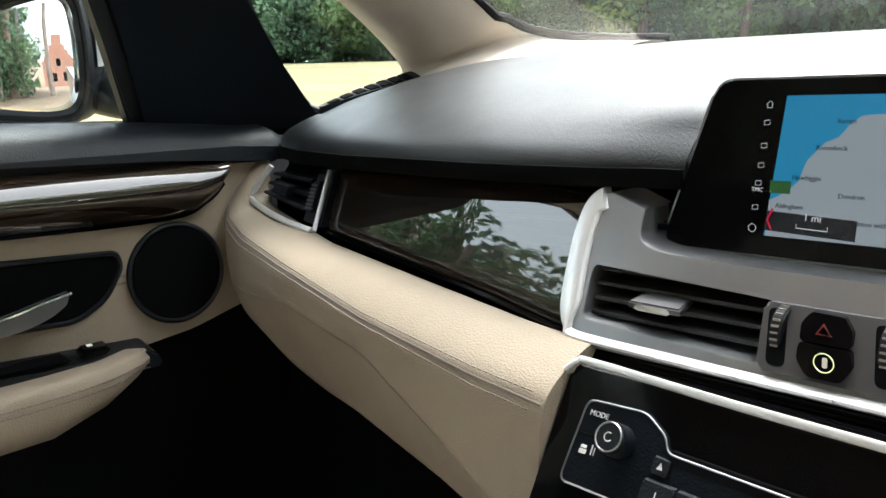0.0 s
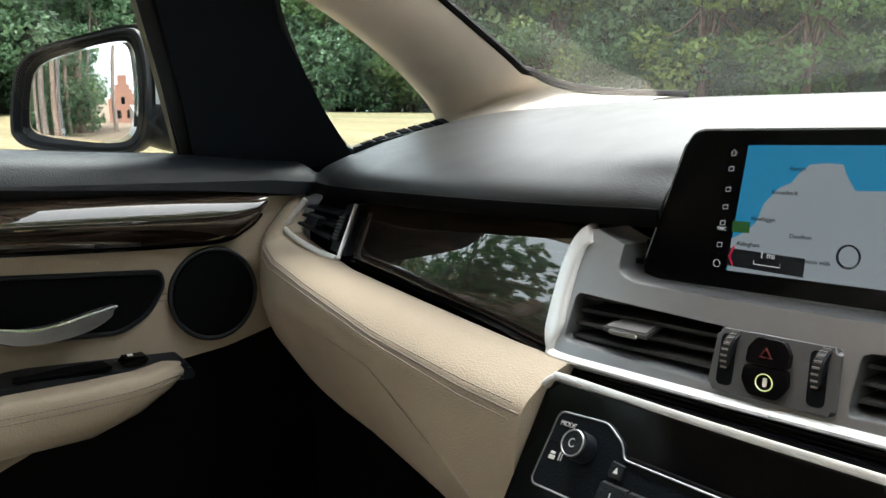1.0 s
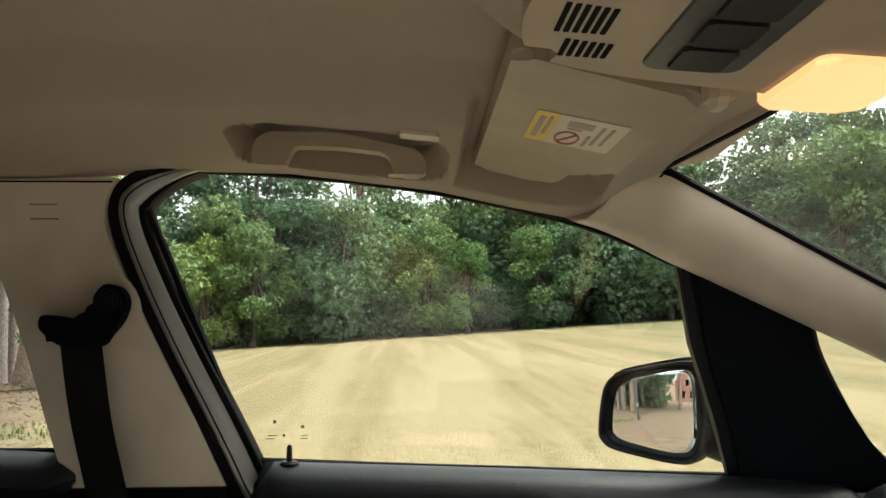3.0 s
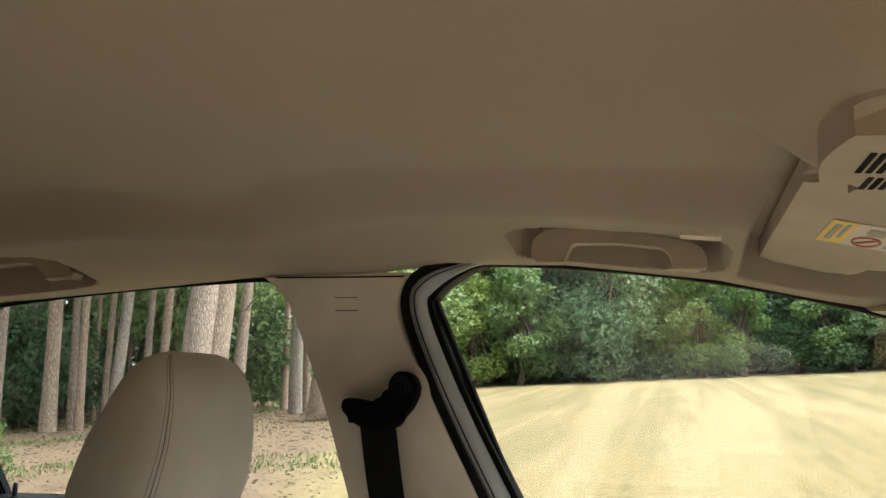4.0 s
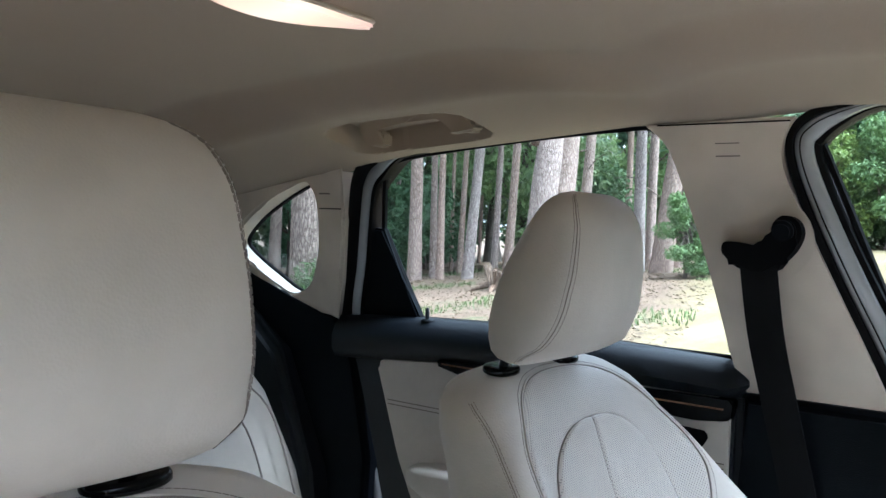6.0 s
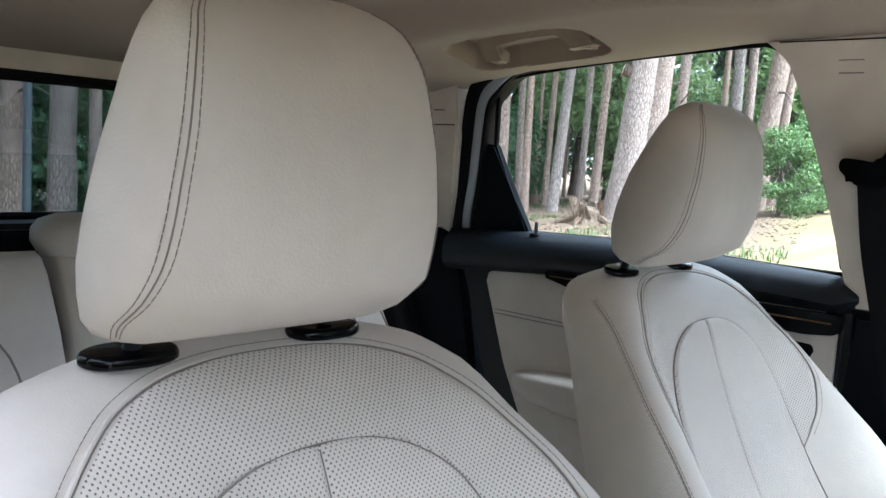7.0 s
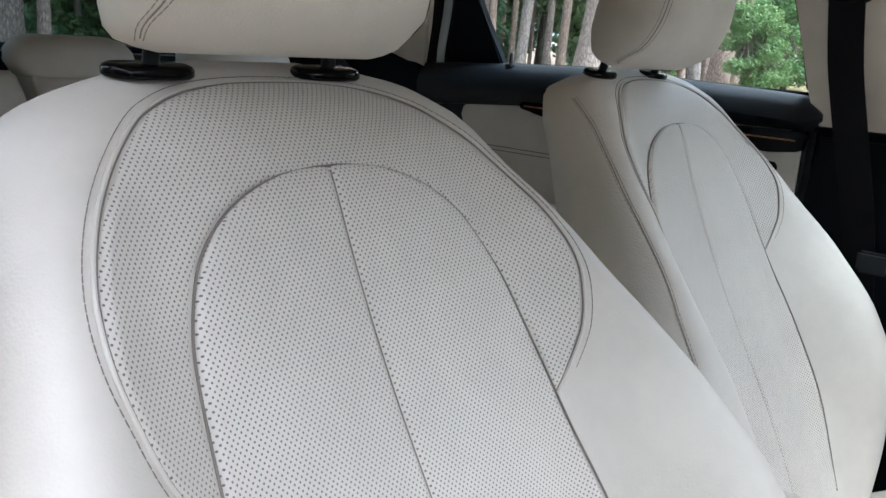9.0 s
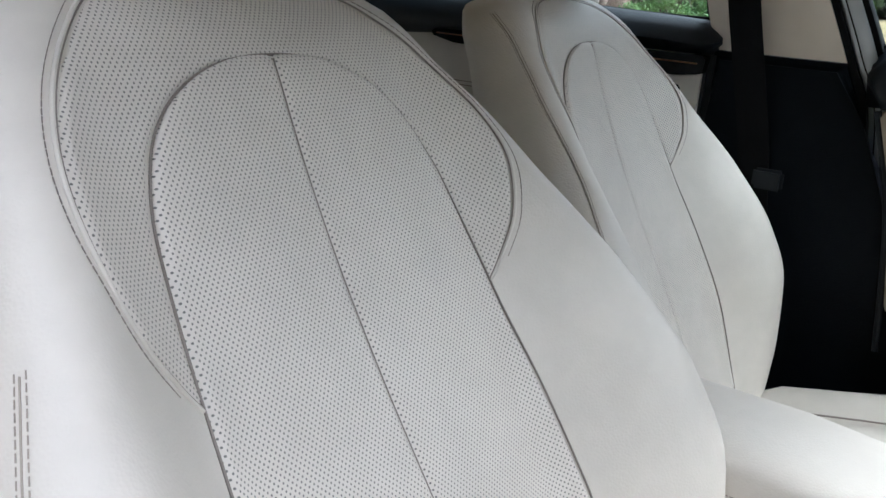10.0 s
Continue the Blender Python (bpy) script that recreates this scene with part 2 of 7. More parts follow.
def prism(outline, d0, d1, mapping, holes=(), bevel=0.0, segs=2):
    """A plate: an outline (and holes) of 2D points, mapped by mapping(a, b, depth) and given thickness from d0 to d1."""
    bm = bmesh.new()
    loops = []
    for loop in (outline, *holes):
        vs = [bm.verts.new(mapping(p[0], p[1], d1)) for p in loop]
        loops.append((vs, [bm.edges.new((vs[i - 1], vs[i])) for i in range(len(vs))]))
    edges = [e for _, es in loops for e in es]
    if holes:
        bmesh.ops.triangle_fill(bm, edges=edges, use_beauty=True)
    else:
        bm.faces.new(loops[0][0])
    front = list(bm.faces)
    back = {}
    for (vs, _), loop in zip(loops, (outline, *holes)):
        for v, p in zip(vs, loop):
            back[v] = bm.verts.new(mapping(p[0], p[1], d0))
    for f in front:
        bm.faces.new([back[v] for v in reversed(f.verts)])
    for vs, _ in loops:
        for i in range(len(vs)):
            a, b = vs[i - 1], vs[i]
            bm.faces.new((a, b, back[b], back[a]))
    if bevel:
        bmesh.ops.bevel(bm, geom=edges, offset=bevel, segments=segs, affect="EDGES", clamp_overlap=True)
    return bm


def loft(rings, cap=True, closed=True):
    bm = bmesh.new()
    vs = [[bm.verts.new(p) for p in ring] for ring in rings]
    n = len(vs[0])
    for a, b in zip(vs, vs[1:]):
        for i in range(n if closed else n - 1):
            j = (i + 1) % n
            bm.faces.new((a[i], a[j], b[j], b[i]))
    if cap and closed:
        bm.faces.new(vs[0])
        bm.faces.new(list(reversed(vs[-1])))
    return bm


def add_tube(bm, pts, r, n=8, closed=False, flat=1.0):
    pts = [Vector(p) for p in pts]
    m = len(pts)
    rings = []
    up = None
    for i, p in enumerate(pts):
        q0, q1 = (pts[i - 1], pts[(i + 1) % m]) if closed else (pts[max(i - 1, 0)], pts[min(i + 1, m - 1)])
        d = (q1 - q0).normalized()
        if up is None:
            up = d.orthogonal().normalized()
        up = (up - d * up.dot(d)).normalized()
        side = d.cross(up)
        rr = r[i] if isinstance(r, (list, tuple)) else r
        rings.append([bm.verts.new(p + up * (rr * flat * math.cos(2 * math.pi * k / n)) + side * (rr * math.sin(2 * math.pi * k / n)))
                      for k in range(n)])
    for i in range(m if closed else m - 1):
        a, b = rings[i], rings[(i + 1) % m]
        for k in range(n):
            bm.faces.new((a[k], a[(k + 1) % n], b[(k + 1) % n], b[k]))
    if not closed:
        bm.faces.new(list(reversed(rings[0])))
        bm.faces.new(rings[-1])
    return bm


def tube(pts, r, n=8, closed=False, flat=1.0):
    return add_tube(bmesh.new(), pts, r, n, closed, flat)


def box(size, at=(0, 0, 0), bevel=0.0, segs=2, rot=None):
    bm = bmesh.new()
    bmesh.ops.create_cube(bm, size=1)
    bm.transform(Matrix.Diagonal((*size, 1)))
    if bevel:
        bmesh.ops.bevel(bm, geom=bm.edges[:], offset=bevel, segments=segs, affect="EDGES", clamp_overlap=True)
    if rot is not None:
        bm.transform(Euler([radians(a) for a in rot]).to_matrix().to_4x4())
    bm.transform(Matrix.Translation(at))
    return bm


def disc(r, depth, at, axis, n=40, bevel=0.0):
    bm = bmesh.new()
    bmesh.ops.create_cone(bm, cap_ends=True, segments=n, radius1=r, radius2=r, depth=depth)
    if bevel:
        es = [e for e in bm.edges if abs(e.verts[0].co.z - e.verts[1].co.z) < 1e-6]
        bmesh.ops.bevel(bm, geom=es, offset=bevel, segments=3, affect="EDGES")
    bm.transform(Matrix.Translation(at) @ Vector(axis).to_track_quat("Z", "Y").to_matrix().to_4x4())
    return bm


def grid(fn, us, vs):
    """An open sheet of points fn(u, v)."""
    return loft([[fn(u, v) for u in us] for v in vs], cap=False, closed=False)


def stitches(pts, pitch=0.0055, length=0.0036, r=0.00055):
    """A row of single thread stitches along a line."""
    bm = bmesh.new()
    pts = [Vector(p) for p in pts]
    pos, nxt = 0.0, 0.0
    for a, b in zip(pts, pts[1:]):
        d = (b - a).length
        if d < 1e-6:
            continue
        t = (b - a) / d
        while nxt <= pos + d:
            c = a + t * (nxt - pos)
            add_tube(bm, [c - t * length / 2, c + t * length / 2], r, 4)
            nxt += pitch
        pos += d
    return bm


def lerp(table, x):
    xs = [p[0] for p in table]
    return float(np.interp(x, xs, [p[1] for p in table]))


def sstep(a, b, x):
    t = min(max((x - a) / (b - a), 0.0), 1.0)
    return t * t * (3 - 2 * t)


def text_part(body, size, material, parent, m, name="lettering", label=""):
    """Printed letters: a mesh from the built-in font, standing at pose m in its parent's space."""
    cu = bpy.data.curves.new(name, "FONT")
    cu.body, cu.size, cu.align_x, cu.align_y, cu.extrude = body, size, "CENTER", "CENTER", 0.0002
    cu.resolution_u = 2
    tmp = new(name, cu)
    dg = bpy.context.evaluated_depsgraph_get()
    me = bpy.data.meshes.new_from_object(tmp.evaluated_get(dg))
    bpy.data.objects.remove(tmp)
    me.transform(m)
    return mesh_part(name, me, material, parent, label, smooth=False)


# ---------------------------------------------------------------- the field and the wood outside
def ground_z(x, y):
    r = math.hypot(x, y)
    k = sstep(2.5, 9.0, r)
    far = min(1.0, 70.0 / max(r, 1.0))
    return k * far * (-0.036 * x + 0.060 * y - 0.058 * max(0.0, y - 15.0)) + 0.03 * noise.noise((x * 0.35, y * 0.35, 0)) * sstep(3, 8, r)


def ground_material():
    m = Mat("mown_field_and_forest_floor", (0.3, 0.25, 0.1), 0.95)
    geo = m.node("NewGeometry")
    sep = m.node("SeparateXYZ")
    m.link(geo.outputs["Position"], sep.inputs[0])
    px, py = sep.outputs[0], sep.outputs[1]

    def mapped(scale, rot=0.0):
        mp = m.node("Mapping")
        mp.inputs["Scale"].default_value = scale
        mp.inputs["Rotation"].default_value = (0, 0, rot)
        m.link(geo.outputs["Position"], mp.inputs[0])
        return mp.outputs[0]

    # swaths of the mower, running away from the car
    stripe = m.noise(1.0, 3, 0.6, mapped((0.045, 1.25, 1), radians(-5)))
    patch = m.noise(0.35, 4, 0.6, mapped((1, 1, 1)))
    blade = m.noise(9, 4, 0.7, mapped((1, 1, 1)))
    straw, green = (0.215, 0.158, 0.066), (0.088, 0.092, 0.022)
    f = m.math("ADD", m.math("ADD", m.math("MULTIPLY", stripe, 1.5), -0.19), m.math("MULTIPLY", patch, 0.25))
    dist = m.math("SQRT", m.math("ADD", m.math("MULTIPLY", px, px), m.math("MULTIPLY", py, py)))
    greener = m.node("MapRange")
    greener.inputs["From Min"].default_value, greener.inputs["From Max"].default_value = 10, 60
    greener.inputs["To Max"].default_value = 0.22
    m.link(dist, greener.inputs["Value"])
    ahead = m.node("MapRange")
    ahead.inputs["From Min"].default_value, ahead.inputs["From Max"].default_value = 2, 16
    ahead.inputs["To Max"].default_value = 0.36
    m.link(py, ahead.inputs["Value"])
    f = m.math("SUBTRACT", f, m.math("ADD", greener.outputs[0], ahead.outputs[0]))
    field = m.ramp(f, [(0.16, green), (0.36, (0.15, 0.12, 0.047)), (0.54, straw), (0.70, (0.30, 0.228, 0.118))])
    field = m.mix(0.3, field, m.ramp(blade, [(0.3, (0.10, 0.085, 0.032)), (0.7, (0.40, 0.33, 0.20))]))
    # bare needle-strewn earth under the pines, with grass tufts
    earth = m.ramp(m.noise(3.2, 6, 0.7, mapped((1, 1, 1))), [(0.3, (0.075, 0.046, 0.030)), (0.5, (0.17, 0.112, 0.075)), (0.72, (0.30, 0.215, 0.155))])
    litter = m.ramp(m.voronoi(11, mapped((1, 1, 1))), [(0.1, (0.05, 0.03, 0.018)), (0.35, (0.22, 0.15, 0.10))])
    earth = m.mix(0.35, earth, litter)
    tuft = m.ramp(m.noise(0.55, 5, 0.65, mapped((1, 1, 1))), [(0.56, (0, 0, 0)), (0.68, (1, 1, 1))])
    earth = m.mix(tuft, earth, m.ramp(blade, [(0.3, (0.05, 0.07, 0.022)), (0.7, (0.17, 0.18, 0.075))]))
    # the wood begins behind a slanting line
    edge = m.math("ADD", m.math("MULTIPLY", px, 0.31), m.math("MULTIPLY", py, -1.0))
    edge = m.math("ADD", edge, m.math("MULTIPLY", m.noise(0.5, 4, 0.6, mapped((1, 1, 1))), 2.6))
    k = m.ramp(m.math("MULTIPLY", m.math("SUBTRACT", edge, 1.2), 0.5), [(0.3, (0, 0, 0)), (0.7, (1, 1, 1))])
    m.color(m.mix(k, field, earth))
    m.bump(m.math("ADD", blade, m.noise(40, 3, 0.6, mapped((1, 1, 1)))), 0.8, 0.03)
    return m.m


def build_ground():
    bm = bmesh.new()
    radii = [0] + [1.2 * 1.17 ** i for i in range(50)]
    ang = 96
    rows = []
    for r in radii[1:]:
        rows.append([bm.verts.new((r * math.cos(a), r * math.sin(a), ground_z(r * math.cos(a), r * math.sin(a))))
                     for a in (2 * math.pi * k / ang for k in range(ang))])
    c = bm.verts.new((0, 0, 0))
    for k in range(ang):
        bm.faces.new((c, rows[0][k], rows[0][(k + 1) % ang]))
    for a, b in zip(rows, rows[1:]):
        for k in range(ang):
            bm.faces.new((a[k], b[k], b[(k + 1) % ang], a[(k + 1) % ang]))
    ob = part("ground", bm, ground_material())
    tagged(ob, "dry mown yellow field turning to bare earth under pines", "ground", kind="structure")


build_ground()


def leaf_material(name, dark, light):
    m = Mat(name, light, 0.6)
    geo, info = m.node("NewGeometry"), m.node("ObjectInfo")
    clump = m.noise(0.55, 2, 0.5, geo.outputs["Position"])
    clump = m.math("MULTIPLY", m.math("SUBTRACT", clump, 0.3), 1.3)
    r = m.math("ADD", m.math("MULTIPLY", geo.outputs["Random Per Island"], 0.28), m.math("ADD", m.math("MULTIPLY", info.outputs["Random"], 0.27), m.math("MULTIPLY", clump, 0.6)))
    c = m.ramp(r, [(0.1, dark), (0.9, light)])
    warm = m.ramp(info.outputs["Random"], [(0.0, (0.80, 1.0, 0.88)), (0.6, (1, 1, 1)), (1.0, (1.25, 1.12, 0.8))])
    m.color(m.mix(1.0, c, warm, "MULTIPLY"))
    tl = m.node("BsdfTranslucent")
    m.link(m.mix(1.0, c, warm, "MULTIPLY"), tl.inputs["Color"])
    mx = m.node("MixShader")
    mx.inputs[0].default_value = 0.3
    out = m.t.nodes["Material Output"]
    m.link(m.p.outputs[0], mx.inputs[1])
    m.link(tl.outputs[0], mx.inputs[2])
    m.link(mx.outputs[0], out.inputs["Surface"])
    return m.m


def bark_material(name, dark, light, scale=9):
    m = Mat(name, light, 0.9)
    v = m.voronoi(scale, m.coord((1, 1, 0.32)), "DISTANCE_TO_EDGE")
    n = m.noise(scale * 2, 5, 0.65, m.coord((1, 1, 0.55)))
    f = m.math("ADD", m.math("MULTIPLY", v, 0.8), m.math("MULTIPLY", n, 0.6))
    info = m.node("ObjectInfo")
    c = m.ramp(f, [(0.28, dark), (0.42, tuple(a * 0.45 + b * 0.55 for a, b in zip(dark, light))), (0.62, light)])
    tint = m.ramp(info.outputs["Random"], [(0.0, (1.1, 0.95, 0.85)), (1.0, (0.9, 0.95, 1.0))])
    m.color(m.mix(1.0, c, tint, "MULTIPLY"))
    m.bump(f, 1.0, 0.04)
    return m.m


M_LEAF = leaf_material("broad_leaves", (0.054, 0.107, 0.060), (0.212, 0.328, 0.165))
M_LEAFLIGHT = leaf_material("young_leaves", (0.075, 0.14, 0.05), (0.225, 0.33, 0.115))
M_SHRUB = leaf_material("undergrowth_leaves", (0.042, 0.09, 0.046), (0.15, 0.25, 0.11))
M_BARK = bark_material("grey_brown_bark", (0.05, 0.04, 0.033), (0.16, 0.13, 0.105), 6)
M_PINEBARK = bark_material("pine_bark", (0.165, 0.13, 0.112), (0.47, 0.395, 0.35), 21)

rng = np.random.default_rng(5)


def leaf_mesh(name, lobes, count, size, droop=0.3):
    """Many small folded leaves scattered through the lobes (centre, radii) of a crown."""
    vol = np.array([l[1][0] * l[1][1] * l[1][2] for l in lobes]) ** 0.67
    pick = rng.choice(len(lobes), count, p=vol / vol.sum())
    d = rng.normal(size=(count, 3))
    d /= np.linalg.norm(d, axis=1)[:, None]
    rad = rng.uniform(0.55, 1.08, count) ** 0.6
    cen = np.array([l[0] for l in lobes])[pick]
    rr = np.array([l[1] for l in lobes])[pick]
    # clumping: leaves gather on twigs, leaving gaps
    clump = rng.normal(size=(90, 3))
    clump /= np.linalg.norm(clump, axis=1)[:, None]
    near = clump[np.argmax(d @ clump.T, axis=1)]
    d = d * 0.55 + near * 0.45
    d /= np.linalg.norm(d, axis=1)[:, None]
    p = cen + d * rr * rad[:, None]
    nrm = d + rng.normal(scale=0.8, size=(count, 3)) + np.array([0, 0, 0.55])
    nrm /= np.linalg.norm(nrm, axis=1)[:, None]
    ax = np.cross(nrm, rng.normal(size=(count, 3)))
    ax /= np.linalg.norm(ax, axis=1)[:, None]
    ay = np.cross(nrm, ax)
    s = size * rng.uniform(0.6, 1.4, count)[:, None]
    v = np.stack([p - ax * s, p + ay * s * 0.5 - nrm * s * droop * 0.3, p + ax * s - nrm * s * droop, p - ay * s * 0.5 - nrm * s * droop * 0.3], 1).reshape(-1, 3)
    f = np.arange(count * 4).reshape(-1, 4)
    me = bpy.data.meshes.new(name)
    me.from_pydata(v.tolist(), [], f.tolist())
    return me


def limb_mesh(height, r0, lobes, lean=0.0):
    bm = bmesh.new()
    n = 12
    pts = [Vector((lean * (i / n) ** 2 + 0.06 * math.sin(i * 1.3), 0.05 * math.cos(i * 1.7), height * i / n)) for i in range(n + 1)]
    add_tube(bm, pts, [r0 * (1.35 if i == 0 else 1) * (1 - 0.8 * i / n) for i in range(n + 1)], 9)
    for k, (c, r) in enumerate(lobes):
        a = pts[min(n, 3 + k % (n - 3))]
        b = Vector(c)
        mid = (a + b) / 2 + Vector((0, 0, -0.2))
        add_tube(bm, curve([a, mid, b], 4), [r0 * 0.4 * (1 - 0.85 * j / 8) for j in range(9)], 6)
    return bm


def make_tree(kind, label, leaf, bark, height, spread, count, size, skirt=0.0, seed=1):
    rnd = random.Random(seed)
    lobes = []
    for k in range(24):
        t = rnd.uniform(skirt, 1.0)
        w = spread * (0.35 + 0.65 * math.sin(math.pi * min(1, 0.25 + 0.72 * t)))
        a = rnd.uniform(0, 2 * math.pi)
        q = rnd.uniform(0.25, 0.8) * w
        s = rnd.uniform(0.20, 0.42) * spread
        lobes.append(((q * math.cos(a), q * math.sin(a), height * (0.1 + 0.84 * t)), (s, s, s * rnd.uniform(0.6, 0.95))))
    t = thing("tree", label, "tree", group="trees round the field")
    part("trunk", limb_mesh(height * 0.85, height * 0.018 + 0.05, lobes), bark, t)
    me = leaf_mesh("crown", lobes, count, size)
    mesh_part("crown", me, leaf, t, smooth=False)
    return t


# five grown trees; the rest of the belt are turned and scaled copies
proto = [
    make_tree("oak", "tall broad-leaved tree with dense dark green crown", M_LEAF, M_BARK, 11, 4.2, 14000, 0.135, 0.0, 3),
    make_tree("ash", "tall broad-leaved tree with loose green crown", M_LEAF, M_BARK, 12.5, 3.6, 13500, 0.13, 0.1, 7),
    make_tree("maple", "bushy tree with mid-green leaves to the ground", M_LEAF, M_BARK, 8, 3.8, 12500, 0.12, 0.0, 11),
    make_tree("birch", "slender young tree with light yellow-green leaves", M_LEAFLIGHT, M_BARK, 6, 2.3, 7000, 0.10, 0.05, 17),
    make_tree("thorn", "low dense bush at the edge of the wood", M_SHRUB, M_BARK, 3.4, 2.6, 8000, 0.095, 0.0, 23),
]


def plant(i, az, dist, scale=1.0, sz=None, turn=None):
    """Places a tree by its bearing from straight left of the car (ahead counts up) and its distance."""
    x, y = -dist * math.cos(radians(az)), dist * math.sin(radians(az))
    z = ground_z(x, y) - 0.05
    turn = random.uniform(0, 360) if turn is None else turn
    m = Matrix.Translation((x, y, z)) @ pose(0, 0, 0, 0, 0, turn)
    t = copy_thing(proto[i], m)
    t.scale = (scale, scale, sz or scale)
    return t


random.seed(41)
# height of the wood's top over the field, by bearing
SKYLINE = [(-26, 9.5), (-16, 8.6), (-12, 9.6), (-6, 10.0), (0, 9.4), (8, 9.6), (14, 9.8), (18.5, 8.8), (22.6, 6.6), (24.2, 6.6), (25.2, 9.6), (28, 10.4), (31, 11.0), (34, 13.0), (40, 14.5), (60, 15.5), (100, 14)]
TALL = [max(v.co.z for v in p.children[1].data.vertices) for p in proto]


def plant_to(i, az, dist, height):
    plant(i, az, dist, 0.45 + 0.55 * height / TALL[i], height / TALL[i])


for k, az in enumerate(np.arange(-22, 78, 3.2)):
    a = az + random.uniform(-0.7, 0.7)
    plant_to((0, 1, 2, 0, 1)[k % 5], a, random.uniform(46, 49), lerp(SKYLINE, a) * random.uniform(0.92, 1.1))
for k, az in enumerate(np.arange(-24, 78, 4.6)):
    a = az + random.uniform(-0.7, 0.7)
    plant_to((1, 0)[k % 2], a, random.uniform(52, 55), lerp(SKYLINE, a) * random.uniform(0.8, 0.98))
for k, az in enumerate(np.arange(-20, 78, 2.9)):
    plant((4, 2, 4, 2, 4)[k % 5], az + random.uniform(-1, 1), random.uniform(42.5, 45), random.uniform(0.62, 0.95))
for k, az in enumerate(np.arange(-21, 78, 2.1)):
    plant(4, az + random.uniform(-0.6, 0.6), random.uniform(46, 51), random.uniform(1.0, 1.45))
for k, az in enumerate(np.arange(-21, 80, 2.6)):
    plant(4, az + random.uniform(-0.6, 0.6), random.uniform(53, 57), random.uniform(1.7, 2.2))
for k, az in enumerate(np.arange(-21, 80, 2.3)):
    plant(2, az + random.uniform(-0.5, 0.5), random.uniform(60, 63), random.uniform(0.75, 0.95))
for az, dist, s in ((2.5, 42, 0.95), (5.0, 41.5, 0.75), (9.5, 43, 0.85), (-9, 42, 1.0), (-12, 42, 0.9), (28.5, 43, 1.45), (36, 43, 1.2), (56, 42, 1.6), (62, 40, 1.4), (47, 43, 1.2)):
    plant(3, az, dist, s)
# dark wood behind the pines
for k, az in enumerate(np.arange(-74, -19, 4.2)):
    plant((0, 2, 1, 2)[k % 4], az + random.uniform(-1.5, 1.5), random.uniform(36, 44), random.uniform(1.1, 1.3))
for k, az in enumerate(np.arange(-72, -24, 5.0)):
    plant((4, 4, 2)[k % 3], az + random.uniform(-1.5, 1.5), random.uniform(27, 34), random.uniform(0.8, 1.2))
for az, dist, s in ((-43.6, 11.5, 0.30), (-40.0, 27, 1.0)):
    plant(4, az, dist, s)
for az, dist, s, h in ((-20.4, 21, 0.36, 0.36), (-19.3, 21.5, 0.34, 0.33), (-18.0, 23, 0.5, 0.42)):
    plant(3, az, dist, s, h)
for k, p in enumerate(proto):
    a = (80, 84, 88, 92, 96)[k]
    p.matrix_basis = Matrix.Translation((-44 * math.cos(radians(a)), 44 * math.sin(radians(a)), ground_z(-44 * math.cos(radians(a)), 44 * math.sin(radians(a)))))


def pine(az, dist, r, height=13.5, lean=(0, 0), stubs=3, scar=None, base=1.25):
    x, y = -dist * math.cos(radians(az)) + 0.6, dist * math.sin(radians(az)) + 0.5
    r *= 0.54
    t = thing("pine_tree", "tall pine with pale rough grey-brown trunk", "tree", (x, y, ground_z(x, y) - 0.1), "pine trunks of the wood")
    rnd = random.Random(int(az * 100))
    n, seg = 40, 20
    rings = []
    for i in range(n + 1):
        k = i / n
        cx, cy = lean[0] * k * height + 0.05 * math.sin(5 * k + az), lean[1] * k * height + 0.05 * math.cos(4 * k + az)
        rad = r * (1 - 0.40 * k) * (1 + (base - 1) * math.exp(-k * 13))
        ring = []
        for s in range(seg):
            a = 2 * math.pi * s / seg
            bumpy = 1 + 0.09 * noise.noise((math.cos(a) * 2.4 + az, math.sin(a) * 2.4, k * height * 0.9)) + 0.05 * noise.noise((math.cos(a) * 7, math.sin(a) * 7 + az, k * height * 2.2))
            ring.append((cx + rad * bumpy * math.cos(a), cy + rad * bumpy * math.sin(a), k * height))
        rings.append(ring)
    part("trunk", loft(rings), M_PINEBARK, t, angle=80)
    for j in range(stubs):
        k = rnd.uniform(0.16, 0.7)
        a = rnd.uniform(0, 6.28)
        p0 = Vector((lean[0] * k * height, lean[1] * k * height, k * height))
        d = Vector((math.cos(a), math.sin(a), rnd.uniform(-0.25, 0.3)))
        ln = rnd.uniform(0.7, 2.6)
        pts = curve([p0, p0 + d * ln * 0.5, p0 + d * ln + Vector((0, 0, rnd.uniform(-0.4, 0.5)))], 5)
        part("dead_branch", tube(pts, [max(0.012, r * 0.16 * (1 - 0.9 * q / 10)) for q in range(len(pts))], 6), M_BARK, t)
    if scar:
        a, h = radians(scar[0]), scar[1]
        p0 = Vector((lean[0] * h, lean[1] * h, h))
        d = Vector((math.cos(a), math.sin(a), 0.25))
        part("branch_stump", tube([p0, p0 + d * r * 1.1, p0 + d * r * 1.42], [0.17, 0.15, 0.13], 12), M_BARK, t)
        part("cut_face", disc(0.115, 0.02, p0 + d * r * 1.43, d, 18, 0.004), M_CUT, t, "pale sawn branch end")
    lob = []
    for j in range(6):
        a = rnd.uniform(0, 6.28)
        lob.append(((lean[0] * height + 1.6 * math.cos(a), lean[1] * height + 1.6 * math.sin(a), height * rnd.uniform(0.74, 1.02)), (1.5, 1.5, 0.9)))
    mesh_part("crown", leaf_mesh("crown", lob, 1500, 0.2), M_SHRUB, t, smooth=False)
    return t


M_CUT = Mat("sawn_wood", (0.55, 0.45, 0.33), 0.8).m
